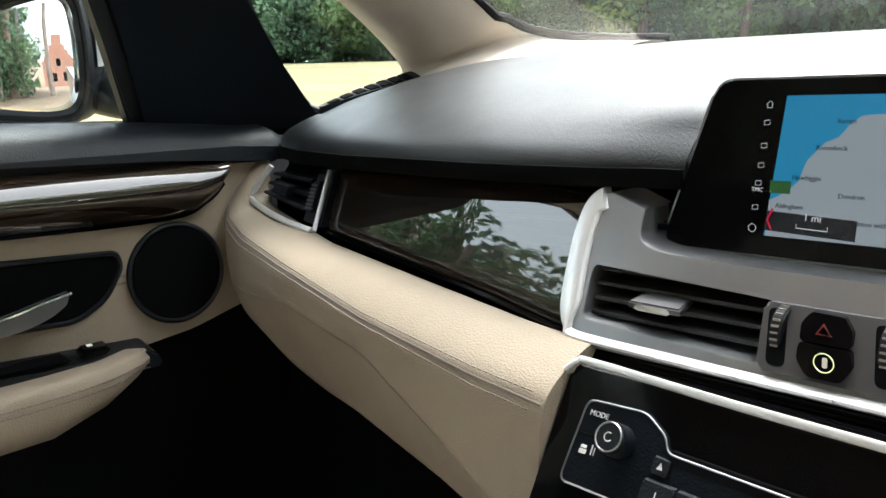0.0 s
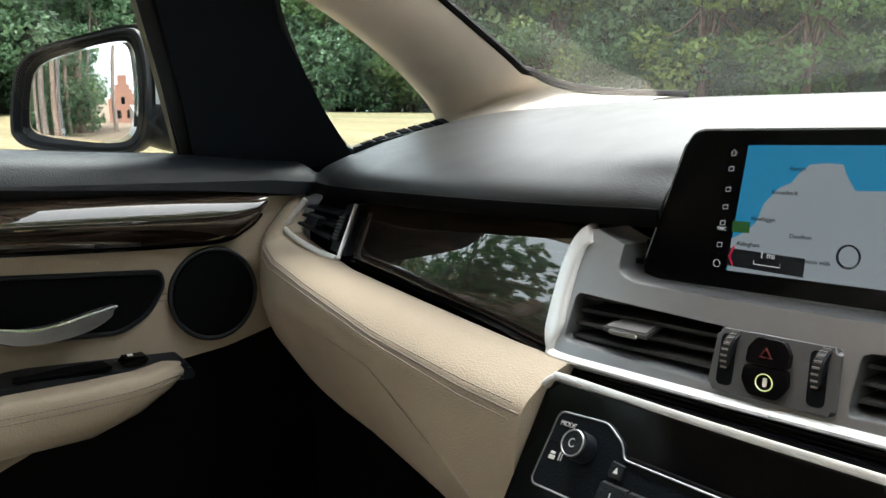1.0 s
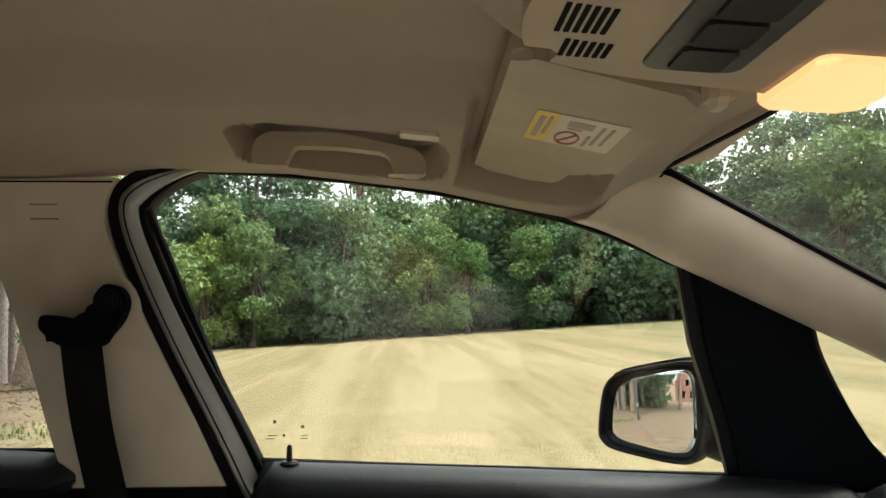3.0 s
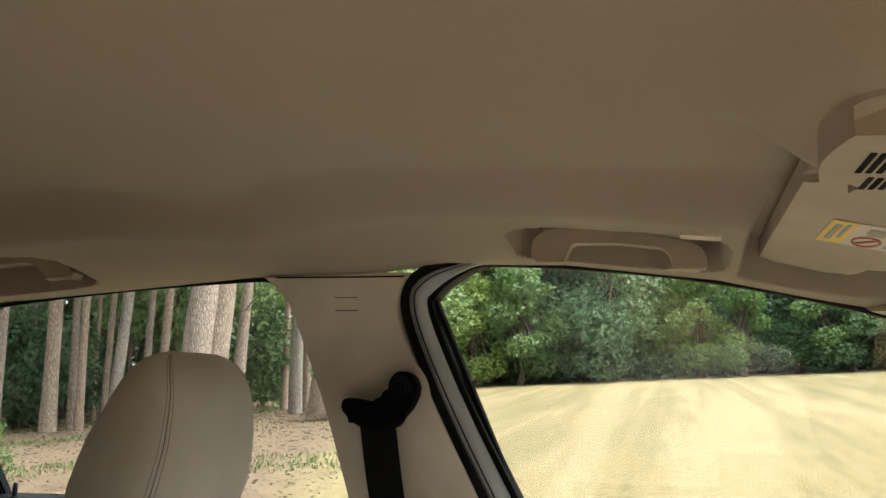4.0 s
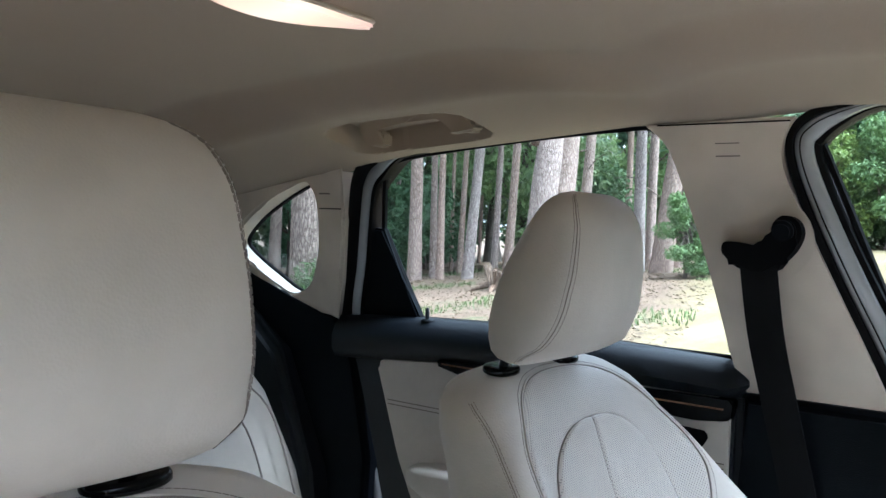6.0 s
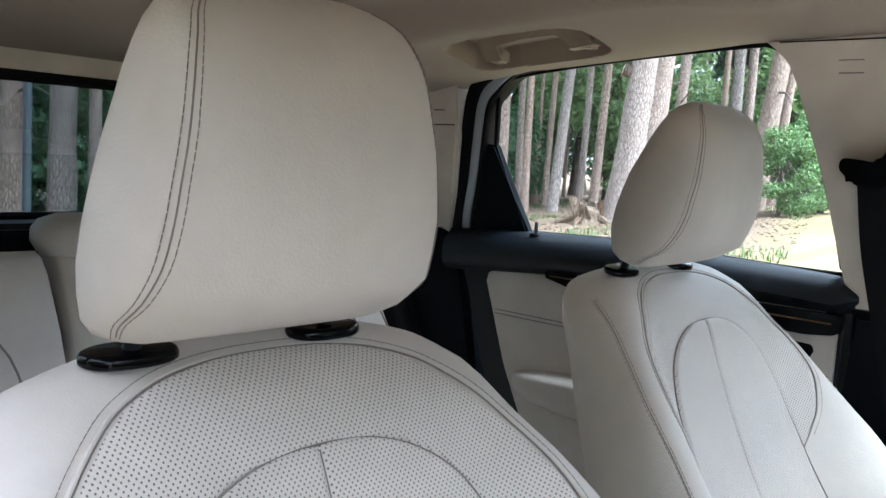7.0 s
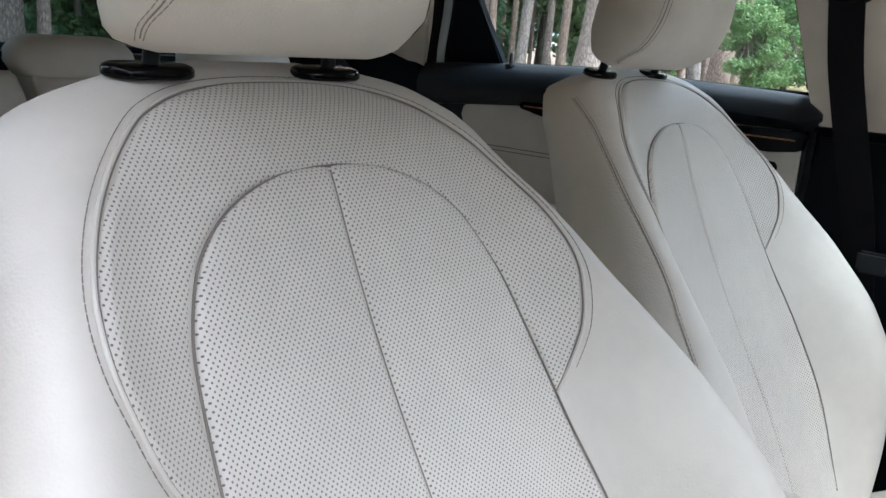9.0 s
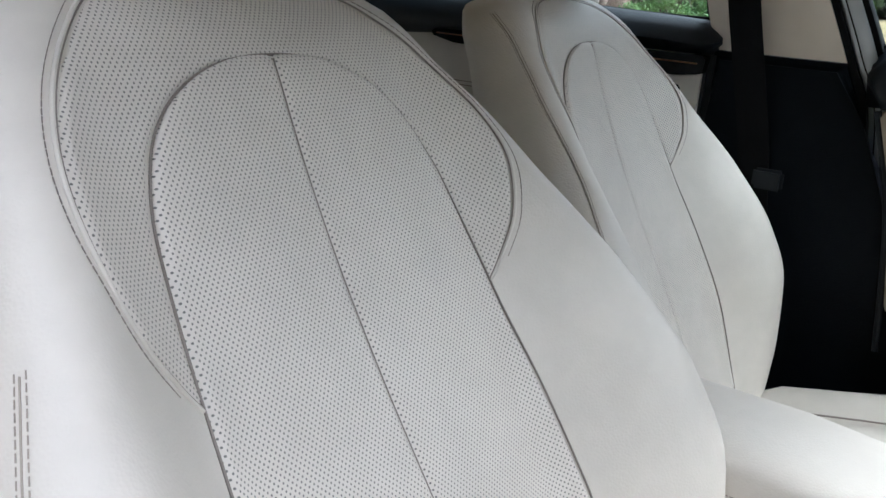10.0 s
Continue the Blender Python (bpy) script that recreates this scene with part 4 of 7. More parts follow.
def front_pillar():
    t = thing("pillar_trim", "beige front pillar trim beside the windscreen", "pillar trim", (-0.62, 1.1, 1.2))
    low = [Vector((side_x(z) + 0.006, y, z)) for y, z in ((0.72, 1.36), (0.80, 1.330), (0.885, 1.291), (1.065, 1.218), (1.186, 1.167), (1.268, 1.120), (1.322, 1.084))]
    low = curve(low + [(-0.712, 1.338, 1.054), (-0.694, 1.328, 1.032), (-0.655, 1.315, 1.036), (-0.60, 1.325, 1.046), (-0.53, 1.375, 1.055), (-0.46, 1.48, 1.060)], 5)
    up = curve([(-0.582, y, z) for y, z in ((0.79, 1.405), (0.848, 1.402), (0.93, 1.363), (1.118, 1.262), (1.235, 1.200), (1.320, 1.152), (1.375, 1.121))] + SCREEN_CORNER, 5)
    rings = []
    for i, (p, q) in enumerate(zip(low, up)):
        k = i / (len(low) - 1)
        d = q - p
        j0, j1 = max(0, i - 1), min(len(low) - 1, i + 1)
        out = d.cross(low[j1] + up[j1] - low[j0] - up[j0]).normalized()
        if out.dot(Vector((1, -0.5, 0.5))) < 0:
            out = -out
        # rounded along the pillar, hollow where its foot spreads over the dash
        flare = 0.027 - 0.022 * sstep(0.45, 0.72, k)
        ring = [p + out * -0.02, p, p + d * 0.12 + out * flare * 0.75, p + d * 0.35 + out * flare * 1.35, p + d * 0.62 + out * flare * 1.3, p + d * 0.88 + out * flare * 0.7, q, q + Vector((-0.030, 0.006, -0.006))]
        rings.append(ring)
    bm = loft(rings)
    part("cover", inv(t, bm), M_TRIM, t, angle=70)
    # the gap where lining and pillar meet
    j = [Vector(side(0.752, 1.350, 0.008)), Vector((-0.602, 0.795, 1.374)), Vector((-0.580, 0.838, 1.404))]
    part("joint", inv(t, tube(curve(j, 4), 0.0016, 5)), M_DEEP, t, "dark joint line")
    # black door sail and its window frame
    s = thing("mirror_sail", "matt black triangular cover behind the front window", "door trim", side(1.0, 1.1, 0.0))
    sail = [(0.888, 1.300), (1.066, 1.226), (1.052, 1.205), (1.078, 1.160), (1.150, 1.052), (1.218, 0.990), (1.23, 0.975), (0.985, 0.98), (0.992, 1.0), (0.955, 1.09), (0.918, 1.19)]
    part("cover", inv(s, prism(sail, 0.0, 0.026, side, bevel=0.009, segs=3)), M_MATT, s)
    part("frame_edge", inv(s, prism([(0.874, 1.300), (0.890, 1.300), (0.921, 1.19), (0.958, 1.09), (0.995, 0.99), (0.972, 0.99), (0.938, 1.09), (0.900, 1.19)], 0.0, 0.016, side, bevel=0.004)), M_BLACK, s)
    part("window_surround", inv(s, tube([side(p[0], p[1], 0.012) for p in curve([(1.064, 1.222), (1.085, 1.165), (1.152, 1.062), (1.222, 1.0), (1.37, 1.012)], 5)], 0.0075, 8)), M_BLACK, s)


front_pillar()


def band(line, a, b, d0, d1, width):
    """A strip along a line on the cabin's side, from offset a to b beside it, standing d1 proud."""
    rings = []
    for i, p in enumerate(line):
        q = line[min(i + 1, len(line) - 1)] - line[max(i - 1, 0)]
        n = Vector((q.y, -q.x)).normalized()
        if n.x < 0 and p.y < 1.37:
            n = -n
        if n.y > 0 and p.y >= 1.37:
            n = -n
        w = width(p)
        soft = 0.12 * (b - a)
        ring = []
        for off, d in ((a, d0), (a, d1 - 0.003), (a + soft, d1), (b - soft, d1), (b, d1 - 0.003), (b, d0)):
            y, z = p.x + n.x * off * w, p.y + n.y * off * w
            ring.append((max(side_x(z), -0.775) + d, y, z))
        rings.append(ring)
    return loft(rings)


def centre_pillar():
    t = thing("pillar_trim", "beige upper centre pillar trim over black lower cover", "pillar trim", (-0.66, 0.1, 1.0))
    front = curve([(0.146, 1.402), (0.131, 1.375), (0.128, 1.335), (0.155, 1.26), (0.193, 1.17), (0.231, 1.084), (0.266, 1.0)], 5)
    rear = curve([(0.056, 1.0), (0.040, 1.065), (0.012, 1.2), (-0.018, 1.31), (-0.038, 1.366), (-0.07, 1.398)], 5)
    top = [(-0.02, 1.399), (0.04, 1.400), (0.1, 1.402)]
    part("upper_cover", inv(t, prism([*front, *rear, *top], 0.0, 0.034, side, bevel=0.013, segs=4)), M_TRIM, t)
    part("joint", inv(t, tube([side(y, 1.3965, 0.035) for y in (-0.05, 0.0, 0.05, 0.1, 0.14)], 0.0012, 5)), M_DEEP, t)
    part("height_slot", inv(t, prism(rounded([(0.035, 1.35), (0.07, 1.35), (0.07, 1.352), (0.035, 1.352)], 0.001), 0.033, 0.0348, side)), M_SEAM, t)
    part("airbag_mark", inv(t, prism(rounded([(0.035, 1.368), (0.07, 1.368), (0.07, 1.3695), (0.035, 1.3695)], 0.0006), 0.033, 0.0348, side)), M_SEAM, t)
    bulge = [(0.105 + 0.062 * math.cos(a), 1.235 + 0.062 * math.sin(a)) for a in (2 * math.pi * k / 28 for k in range(28))]
    part("adjuster_boss", inv(t, prism(bulge, 0.030, 0.0350, side, bevel=0.0008)), M_TRIM, t)
    low = [(0.266, 0.998), (0.30, 0.9), (0.37, 0.8), (0.43, 0.6), (0.45, 0.3), (0.02, 0.3), (0.04, 0.7), (0.056, 0.998)]
    part("lower_cover", inv(t, prism(low, 0.0, 0.046, lambda y, z, d: (max(side_x(z), -0.78) + d, y, z), bevel=0.014, segs=3)), M_MATT, t, "black lower pillar cover")
    # seals and painted flange towards the front window
    line = curve([(0.335, 0.6), (0.30, 0.9), (0.266, 1.0), (0.231, 1.084), (0.193, 1.17), (0.157, 1.26), (0.133, 1.335), (0.132, 1.378), (0.152, 1.403), (0.185, 1.4155), (0.25, 1.421)], 5)
    line = [Vector((p[0], p[1])) for p in line]
    for nm, a, b, d, mat, lab in (("door_seal", -0.002, 0.010, 0.024, M_RUBBER, "black rubber door seal"), ("painted_flange", 0.009, 0.035, 0.019, M_PAINT, "silver painted door flange"),
                                  ("inner_lip", 0.0165, 0.0185, 0.0205, M_RUBBER, "thin black seal lip"), ("outer_seal", 0.032, 0.044, 0.013, M_RUBBER, "thin black seal")):
        part(nm, inv(t, band(line, a, b, -0.02, d, lambda p: 1 + 0.22 * (1.36 - p.y) / 0.36 - 0.75 * sstep(0.15, 0.25, p.x) * (p.y > 1.38))), mat, t, lab, angle=50)
    # the seal runs on round the top corner of the front window
    arc = curve([(0.150, 1.345), (0.142, 1.372), (0.150, 1.398), (0.175, 1.414), (0.24, 1.421), (0.364, 1.418), (0.553, 1.397), (0.752, 1.353)], 5)
    part("roof_seal", inv(t, tube([side(p[0], p[1], 0.006) for p in arc], 0.0065, 8)), M_RUBBER, t)


centre_pillar()


def rear_pillar():
    t = thing("pillar_trim", "beige rear pillar trim round a quarter window", "pillar trim", (-0.68, -0.9, 1.1))
    out = curve([(-0.700, 1.335), (-0.80, 1.322), (-1.0, 1.288), (-1.2, 1.255), (-1.34, 1.235)], 4) \
        + curve([(-1.34, 1.20), (-1.2, 1.185), (-1.08, 1.150), (-0.97, 1.085), (-0.88, 1.052), (-0.775, 1.042)], 4) + [(-0.745, 1.12), (-0.71, 1.24)]
    part("cover", inv(t, prism(out, 0.0, 0.045, side, [list(reversed(CWIN))], 0.010, 3)), M_TRIM, t)
    part("joint", inv(t, tube([side(-0.712, 1.262, 0.046), side(-0.77, 1.262, 0.046)], 0.0012, 5)), M_DEEP, t)
    part("airbag_mark", inv(t, prism(rounded([(-0.735, 1.290), (-0.765, 1.290), (-0.765, 1.293), (-0.735, 1.293)], 0.001), 0.044, 0.0458, side)), M_SEAM, t)
    bl = [(-0.775, 1.044), (-0.88, 1.054), (-0.97, 1.087), (-1.08, 1.152), (-1.2, 1.187), (-1.36, 1.2), (-1.36, 0.3), (-0.72, 0.3), (-0.70, 0.75), (-0.74, 0.95)]
    part("lower_cover", inv(t, prism(bl, 0.0, 0.05, lambda y, z, d: (max(side_x(z), -0.775) + d, y, z), bevel=0.012)), M_MATT, t, "black luggage side trim")
    # door seal, painted flange behind the rear door
    line = curve([(-0.50, 1.377), (-0.58, 1.366), (-0.635, 1.350), (-0.668, 1.318), (-0.69, 1.262), (-0.722, 1.16), (-0.762, 1.043), (-0.77, 0.9), (-0.72, 0.7), (-0.66, 0.5)], 5)
    line = [Vector((p[0], p[1])) for p in line]
    for nm, a, b, d, mat, lab in (("door_seal", -0.018, 0.006, 0.030, M_RUBBER, "black rubber door seal"), ("painted_flange", 0.005, 0.026, 0.020, M_PAINT, "silver painted door flange"),
                                  ("outer_seal", 0.024, 0.034, 0.016, M_RUBBER, "thin black seal")):
        part(nm, inv(t, band(line, a, b, -0.02, d, lambda p: 1 - 0.75 * sstep(-0.64, -0.56, p.x) * (p.y > 1.3))), mat, t, lab, angle=50)
    arc = curve([(-0.60, 1.358), (-0.53, 1.372), (-0.32, 1.392), (-0.12, 1.4045), (-0.07, 1.402)], 5)
    part("roof_seal", inv(t, tube([side(p[0], p[1], 0.006) for p in arc], 0.005, 8)), M_RUBBER, t)
    # a rear belt runs down the black side
    part("rear_belt", inv(t, prism([(-1.05, 1.0), (-1.0, 1.0), (-0.86, 0.55), (-0.91, 0.55)], 0.06, 0.064, lambda y, z, d: (-0.74 + d + (1.0 - z) * 0.1, y, z))), M_BELT, t, "black rear seat belt")


rear_pillar()


# ---------------------------------------------------------------- roof fittings
def grab_handle(outer, inner, feet):
    """A bow standing in its roof recess: outer and inner edge in (y, z), two feet screwed to the rail."""
    y0, z0 = outer[0]
    t = thing("grab_handle", "beige plastic grab handle in a dark roof recess", "grab handle", (-0.54, y0, z0), "roof grab handles")

    def surf(y, z, d):
        return (-0.527 + d + 0.12 * (z - 1.41), y, z)
    out = curve(rounded(outer, 0.012, 5), 2) + curve(rounded(inner, 0.008, 4), 2)
    part("bow", inv(t, prism([(p[0], p[1]) for p in out], -0.020, 0.002, surf, bevel=0.0055, segs=4)), M_VISOR, t, angle=60)
    for y, z in feet:
        m = part("mount", inv(t, box((0.034, 0.030, 0.026), (-0.546, y, z + 0.013), 0.006, 3)), M_VISOR, t)
        part("screw_cover", inv(t, prism(rounded([(y - 0.012, z + 0.004), (y + 0.012, z + 0.004), (y + 0.011, z + 0.018), (y - 0.011, z + 0.018)], 0.003), 0.0, 0.0024, surf, bevel=0.0006)), M_VISOR, m)
    return t


grab_handle([(0.326, 1.404), (0.329, 1.432), (0.346, 1.4425), (0.430, 1.4415), (0.521, 1.4225), (0.533, 1.412), (0.536, 1.392)],
            [(0.497, 1.392), (0.491, 1.412), (0.482, 1.4185), (0.430, 1.4245), (0.377, 1.4255), (0.370, 1.410), (0.366, 1.403)],
            ((0.347, 1.403), (0.517, 1.392)))
grab_handle([(-0.556, 1.371), (-0.575, 1.402), (-0.572, 1.418), (-0.552, 1.4245), (-0.404, 1.4355), (-0.374, 1.434), (-0.323, 1.394)],
            [(-0.369, 1.389), (-0.384, 1.402), (-0.402, 1.4125), (-0.474, 1.4085), (-0.534, 1.399), (-0.522, 1.381), (-0.520, 1.373)],
            ((-0.538, 1.371), (-0.346, 1.390)))


def sun_visor():
    t = thing("sun_visor", "folded beige sun visor with warning sticker", "sun visor", (-0.3, 0.7, 1.41))
    def vz(x, y):
        return roof_z(x * 0.93, min(y, 0.88)) - 0.016
    out = rounded([(-0.562, 0.594), (-0.14, 0.590), (-0.14, 0.738), (-0.440, 0.738), (-0.462, 0.698), (-0.520, 0.694), (-0.558, 0.684)], 0.016, 5)
    mp = lambda a, b, d: (a, b, 1.408 - 0.25 * (b - 0.629) + d)
    part("board", inv(t, prism(out, 0.012, -0.008, mp, bevel=0.007, segs=4)), M_VISOR, t)
    part("hinge_clip", inv(t, box((0.03, 0.020, 0.03), mp(-0.135, 0.745, 0.002), 0.006)), M_TRIM, t)
    # sticker: yellow head and white field with small pictures and bars
    def q(a, b, d):
        # a along the visor's length from its yellow end, b across
        x = -0.364 + 0.103 * b + 0.014 * a
        y = 0.628 + 0.081 * a
        p = mp(x, y, -0.0085 - d)
        return p
    part("sticker_head", inv(t, prism([(0, 0), (0.26, 0), (0.26, 1), (0, 1)], 0, 0.0006, q)), M_LABELY, t, "yellow sticker head", smooth=False)
    part("sticker_field", inv(t, prism([(0.26, 0), (1, 0), (1, 1), (0.26, 1)], 0, 0.0006, q)), M_LABELW, t, "white sticker field", smooth=False)
    ring = [(0.46 + 0.13 * math.cos(a), 0.30 + 0.22 * math.sin(a)) for a in (2 * math.pi * k / 20 for k in range(20))]
    part("ban_ring", inv(t, tube([Vector(q(p[0], p[1], 0.001)) for p in ring], 0.0012, 5, True)), M_LABELR, t)
    part("ban_bar", inv(t, tube([Vector(q(0.38, 0.15, 0.001)), Vector(q(0.54, 0.45, 0.001))], 0.0012, 5)), M_LABELR, t)
    for a0, b0, a1, b1 in ((0.38, 0.68, 0.66, 0.86), (0.40, 0.60, 0.56, 0.64), (0.74, 0.2, 0.78, 0.85), (0.84, 0.25, 0.88, 0.85), (0.66, 0.12, 0.70, 0.5), (0.06, 0.15, 0.12, 0.85), (0.16, 0.3, 0.2, 0.9)):
        part("printed_bar", inv(t, prism([(a0, b0), (a1, b0), (a1, b1), (a0, b1)], 0.0005, 0.001, q)), M_LABELG, t, smooth=False)
    # small airbag tag on the lining
    g = thing("airbag_tag", "small embossed beige tag on the lining", "tag", (-0.47, 0.53, 1.44))
    def tagmap(a, b, d):
        x, y = -0.412 - 0.018 * b, 0.503 + 0.042 * a
        return (x, y, roof_z(x, y) - 0.001 - d)
    part("plate", inv(g, prism(rounded([(0, 0), (1, 0), (1, 1), (0, 1)], 0.12), -0.003, 0.003, tagmap)), M_TRIM, g)
    for k in range(7):
        part("letter_bar", inv(g, prism([(0.14 + 0.105 * k, 0.3), (0.2 + 0.105 * k, 0.3), (0.2 + 0.105 * k, 0.7), (0.14 + 0.105 * k, 0.7)], 0.0028, 0.0034, tagmap)), M_LABELW, g, smooth=False)


sun_visor()


def overhead_console():
    t = thing("overhead_console", "beige overhead console with slotted grille and lit lamp", "overhead console", (0, 0.7, 1.42))
    # a rounded pod hanging from the lining, its end face towards the cabin slotted
    mp = lambda a, b, d: (a, b, 1.385 - 0.06 * (b - 0.6) + d)
    out = curve([(-0.02, 0.580), (-0.065, 0.590), (-0.088, 0.616), (-0.106, 0.67), (-0.118, 0.76), (-0.120, 0.86), (0.120, 0.86), (0.118, 0.76), (0.106, 0.67), (0.088, 0.616), (0.065, 0.590), (0.02, 0.580)], 4, True)
    part("housing", inv(t, prism(out, 0.06, 0.0, mp, bevel=0.016, segs=4)), M_VISOR, t)
    for x0, x1, yy in ((0.034, 0.066, 0.606), (-0.024, 0.022, 0.600), (-0.068, -0.036, 0.610)):
        for k in range(6):
            o = rounded([(x0, yy + 0.0058 * k), (x1 - 0.001 * k, yy + 0.0058 * k), (x1 - 0.001 * k, yy + 0.0058 * k + 0.0036), (x0, yy + 0.0058 * k + 0.0036)], 0.001)
            part("grille_slot", inv(t, prism(o, 0.002, -0.0006, mp)), M_DEEP, t, smooth=False)
    part("reading_lamp", inv(t, prism(rounded([(-0.143, 0.775), (-0.03, 0.775), (-0.03, 0.850), (-0.139, 0.850)], 0.012), 0.030, -0.006, mp, bevel=0.004)), LAMP_FRONT, t, "lit warm lamp lens")
    part("switch_panel", inv(t, prism(rounded([(-0.075, 0.668), (0.075, 0.668), (0.075, 0.735), (-0.075, 0.735)], 0.012), 0.002, -0.003, mp, bevel=0.001)), M_GUNMETAL, t)
    for k in range(3):
        part("button", inv(t, prism(rounded([(-0.066 + 0.046 * k, 0.684), (-0.026 + 0.046 * k, 0.684), (-0.026 + 0.046 * k, 0.72), (-0.066 + 0.046 * k, 0.72)], 0.004), 0.0, -0.006, mp, bevel=0.001)), M_BLACK, t)
    # rear roof lamp
    r = thing("roof_lamp", "lit warm rear roof lamp, lens-shaped", "lamp", (0, -0.22, 1.455))
    lens = curve([(0.112, -0.212), (0.06, -0.188), (0.0, -0.177), (-0.06, -0.178), (-0.110, -0.180), (-0.085, -0.203), (-0.04, -0.232), (0.01, -0.243), (0.07, -0.234)], 5, True)
    mp2 = lambda a, b, d: (a, b, roof_z(a, b) - 0.002 - d)
    part("lens", inv(r, prism(lens, -0.004, 0.010, mp2, bevel=0.005, segs=3)), LAMP_REAR, r)
    part("bezel", inv(r, tube([Vector(mp2(p[0], p[1], 0.001)) for p in lens], 0.003, 6, True)), M_TRIM, r)
    # rear-view mirror
    m = thing("interior_mirror", "frameless rear-view mirror in black housing", "mirror", m=pose(*IMIRROR))
    o = [Vector((0.125 * math.copysign(abs(math.cos(a)) ** 0.6, math.cos(a)), 0.036 * math.copysign(abs(math.sin(a)) ** 0.7, math.sin(a)))) for a in (2 * math.pi * k / 40 for k in range(40))]
    part("housing", loft([[(p.x * s, y, p.y * s) for p in o] for y, s in ((0.03, 0.5), (0.022, 0.85), (0.008, 1.0), (-0.004, 1.0), (-0.008, 0.97))]), M_BLACK, m)
    part("glass", prism([(p.x * 0.86, p.y * 0.76) for p in o], -0.0075, -0.0095, lambda a, b, d: (a, d, b)), M_MIRROR, m)
    part("stem", tube([(0, 0.02, 0), (0, 0.06, 0.03), (0, 0.09, 0.06)], 0.012, 10), M_BLACK, m)


def lit_lens():
    """A frosted lens with its bulb behind the middle."""
    m = glow("warm_lamp_lens", (1.0, 0.58, 0.36), 0.2)
    sep = m.node("SeparateXYZ")
    m.link(m.coord(), sep.inputs[0])
    off = m.math("DIVIDE", m.math("ABSOLUTE", sep.outputs[0]), 0.115)
    m.link(m.ramp(off, [(0.0, (1.0, 0.80, 0.55)), (0.4, (1.0, 0.62, 0.38)), (1.0, (0.62, 0.36, 0.28))]), m.p.inputs["Emission Color"])
    return m.m


LAMP_REAR = lit_lens()
LAMP_FRONT = glow("amber_lamp_lens", (1.0, 0.5, 0.2), 0.4).m
overhead_console()


def seat_belt():
    t = thing("seat_belt", "black seat belt hanging from its pillar anchor", "seat belt", (-0.66, 0.1, 1.2))
    y_shape = curve([(0.048, 1.228), (0.045, 1.212), (0.060, 1.200), (0.072, 1.190), (0.118, 1.190), (0.133, 1.205), (0.148, 1.222), (0.157, 1.245), (0.150, 1.263), (0.132, 1.268),
                     (0.118, 1.256), (0.115, 1.238), (0.105, 1.226), (0.085, 1.226), (0.066, 1.229)], 3, True)
    part("anchor", inv(t, prism(y_shape, 0.040, 0.066, side, bevel=0.006, segs=3)), M_DEEP, t, "black plastic anchor loop")
    part("anchor_cap", inv(t, disc(0.015, 0.012, side(0.134, 1.247, 0.070), (1, 0, -0.3), 24, 0.004)), M_MATT, t)
    pts = [(0.096, 1.205, 0.060), (0.104, 1.1, 0.066), (0.122, 1.0, 0.076), (0.150, 0.85, 0.088), (0.172, 0.70, 0.09), (0.19, 0.52, 0.08)]
    c = curve([(p[0], p[1], p[2]) for p in pts], 5)
    rings = []
    for p in c:
        w = 0.026
        x = max(side_x(p.y), -0.80) + p.z
        rings.append([(x - 0.001, p.x - w, p.y), (x + 0.0012, p.x - w, p.y), (x + 0.0025, p.x, p.y), (x + 0.0012, p.x + w, p.y), (x - 0.001, p.x + w, p.y)])
    part("webbing", inv(t, loft(rings)), M_BELT, t)
    part("latch_tongue", inv(t, box((0.012, 0.05, 0.035), (-0.70, 0.185, 0.80), 0.005)), M_BLACK, t)


seat_belt()


# ---------------------------------------------------------------- front door
def on_door(y, z, d):
    """A place on the inner face of the doors, d towards the cabin."""
    return (-0.712 + d, y, z)


BELT_F = [(0.30, 1.032), (0.66, 1.018), (0.98, 1.003), (1.10, 0.992)]
BELT_R = [(-0.78, 1.045), (-0.58, 1.055), (-0.37, 1.062), (0.0, 1.048), (0.07, 1.044)]


def belt_pad(y0, y1, belt, bottom, name, parent, front_round=0.03, rear_round=0.03):
    """The padded black top of a door: a rounded section swept along the window sill."""
    rings = []
    n = 30
    for i in range(n + 1):
        k = i / n
        y = y0 + (y1 - y0) * k
        zt, zb = lerp(belt, y), lerp(bottom, y)
        s = min(1.0, ((y - y0) / rear_round if rear_round else 9), ((y1 - y) / front_round if front_round else 9))
        s = math.sqrt(max(0.0, 1 - (1 - min(1, s)) ** 2)) * 0.85 + 0.15
        zm = (zt + zb) / 2
        prof = [(-0.038, zt - 0.003), (-0.020, zt + 0.001), (0.004, zt - 0.004), (0.022, zt - 0.018), (0.031, zt - 0.040), (0.030, zb + 0.022), (0.018, zb + 0.005), (-0.005, zb), (-0.038, zb)]
        rings.append([(-0.712 + (p[0] if p[0] < 0 else p[0] * s), y, zm + (p[1] - zm) * s if p[0] > -0.03 else p[1]) for p in prof])
    return part(name, inv(parent, loft(rings)), M_BLACK, parent, angle=60)


def lock_pin(x, y, z, parent):
    p = part("lock_pin", inv(parent, tube([(x, y, z - 0.01), (x, y, z + 0.012), (x, y, z + 0.022), (x, y, z + 0.025)], [0.0042, 0.0042, 0.0038, 0.002], 10)), M_BLACK, parent)
    part("pin_collar", inv(parent, disc(0.013, 0.006, (x, y, z), (0, 0, 1), 24, 0.002)), M_BLACK, p)


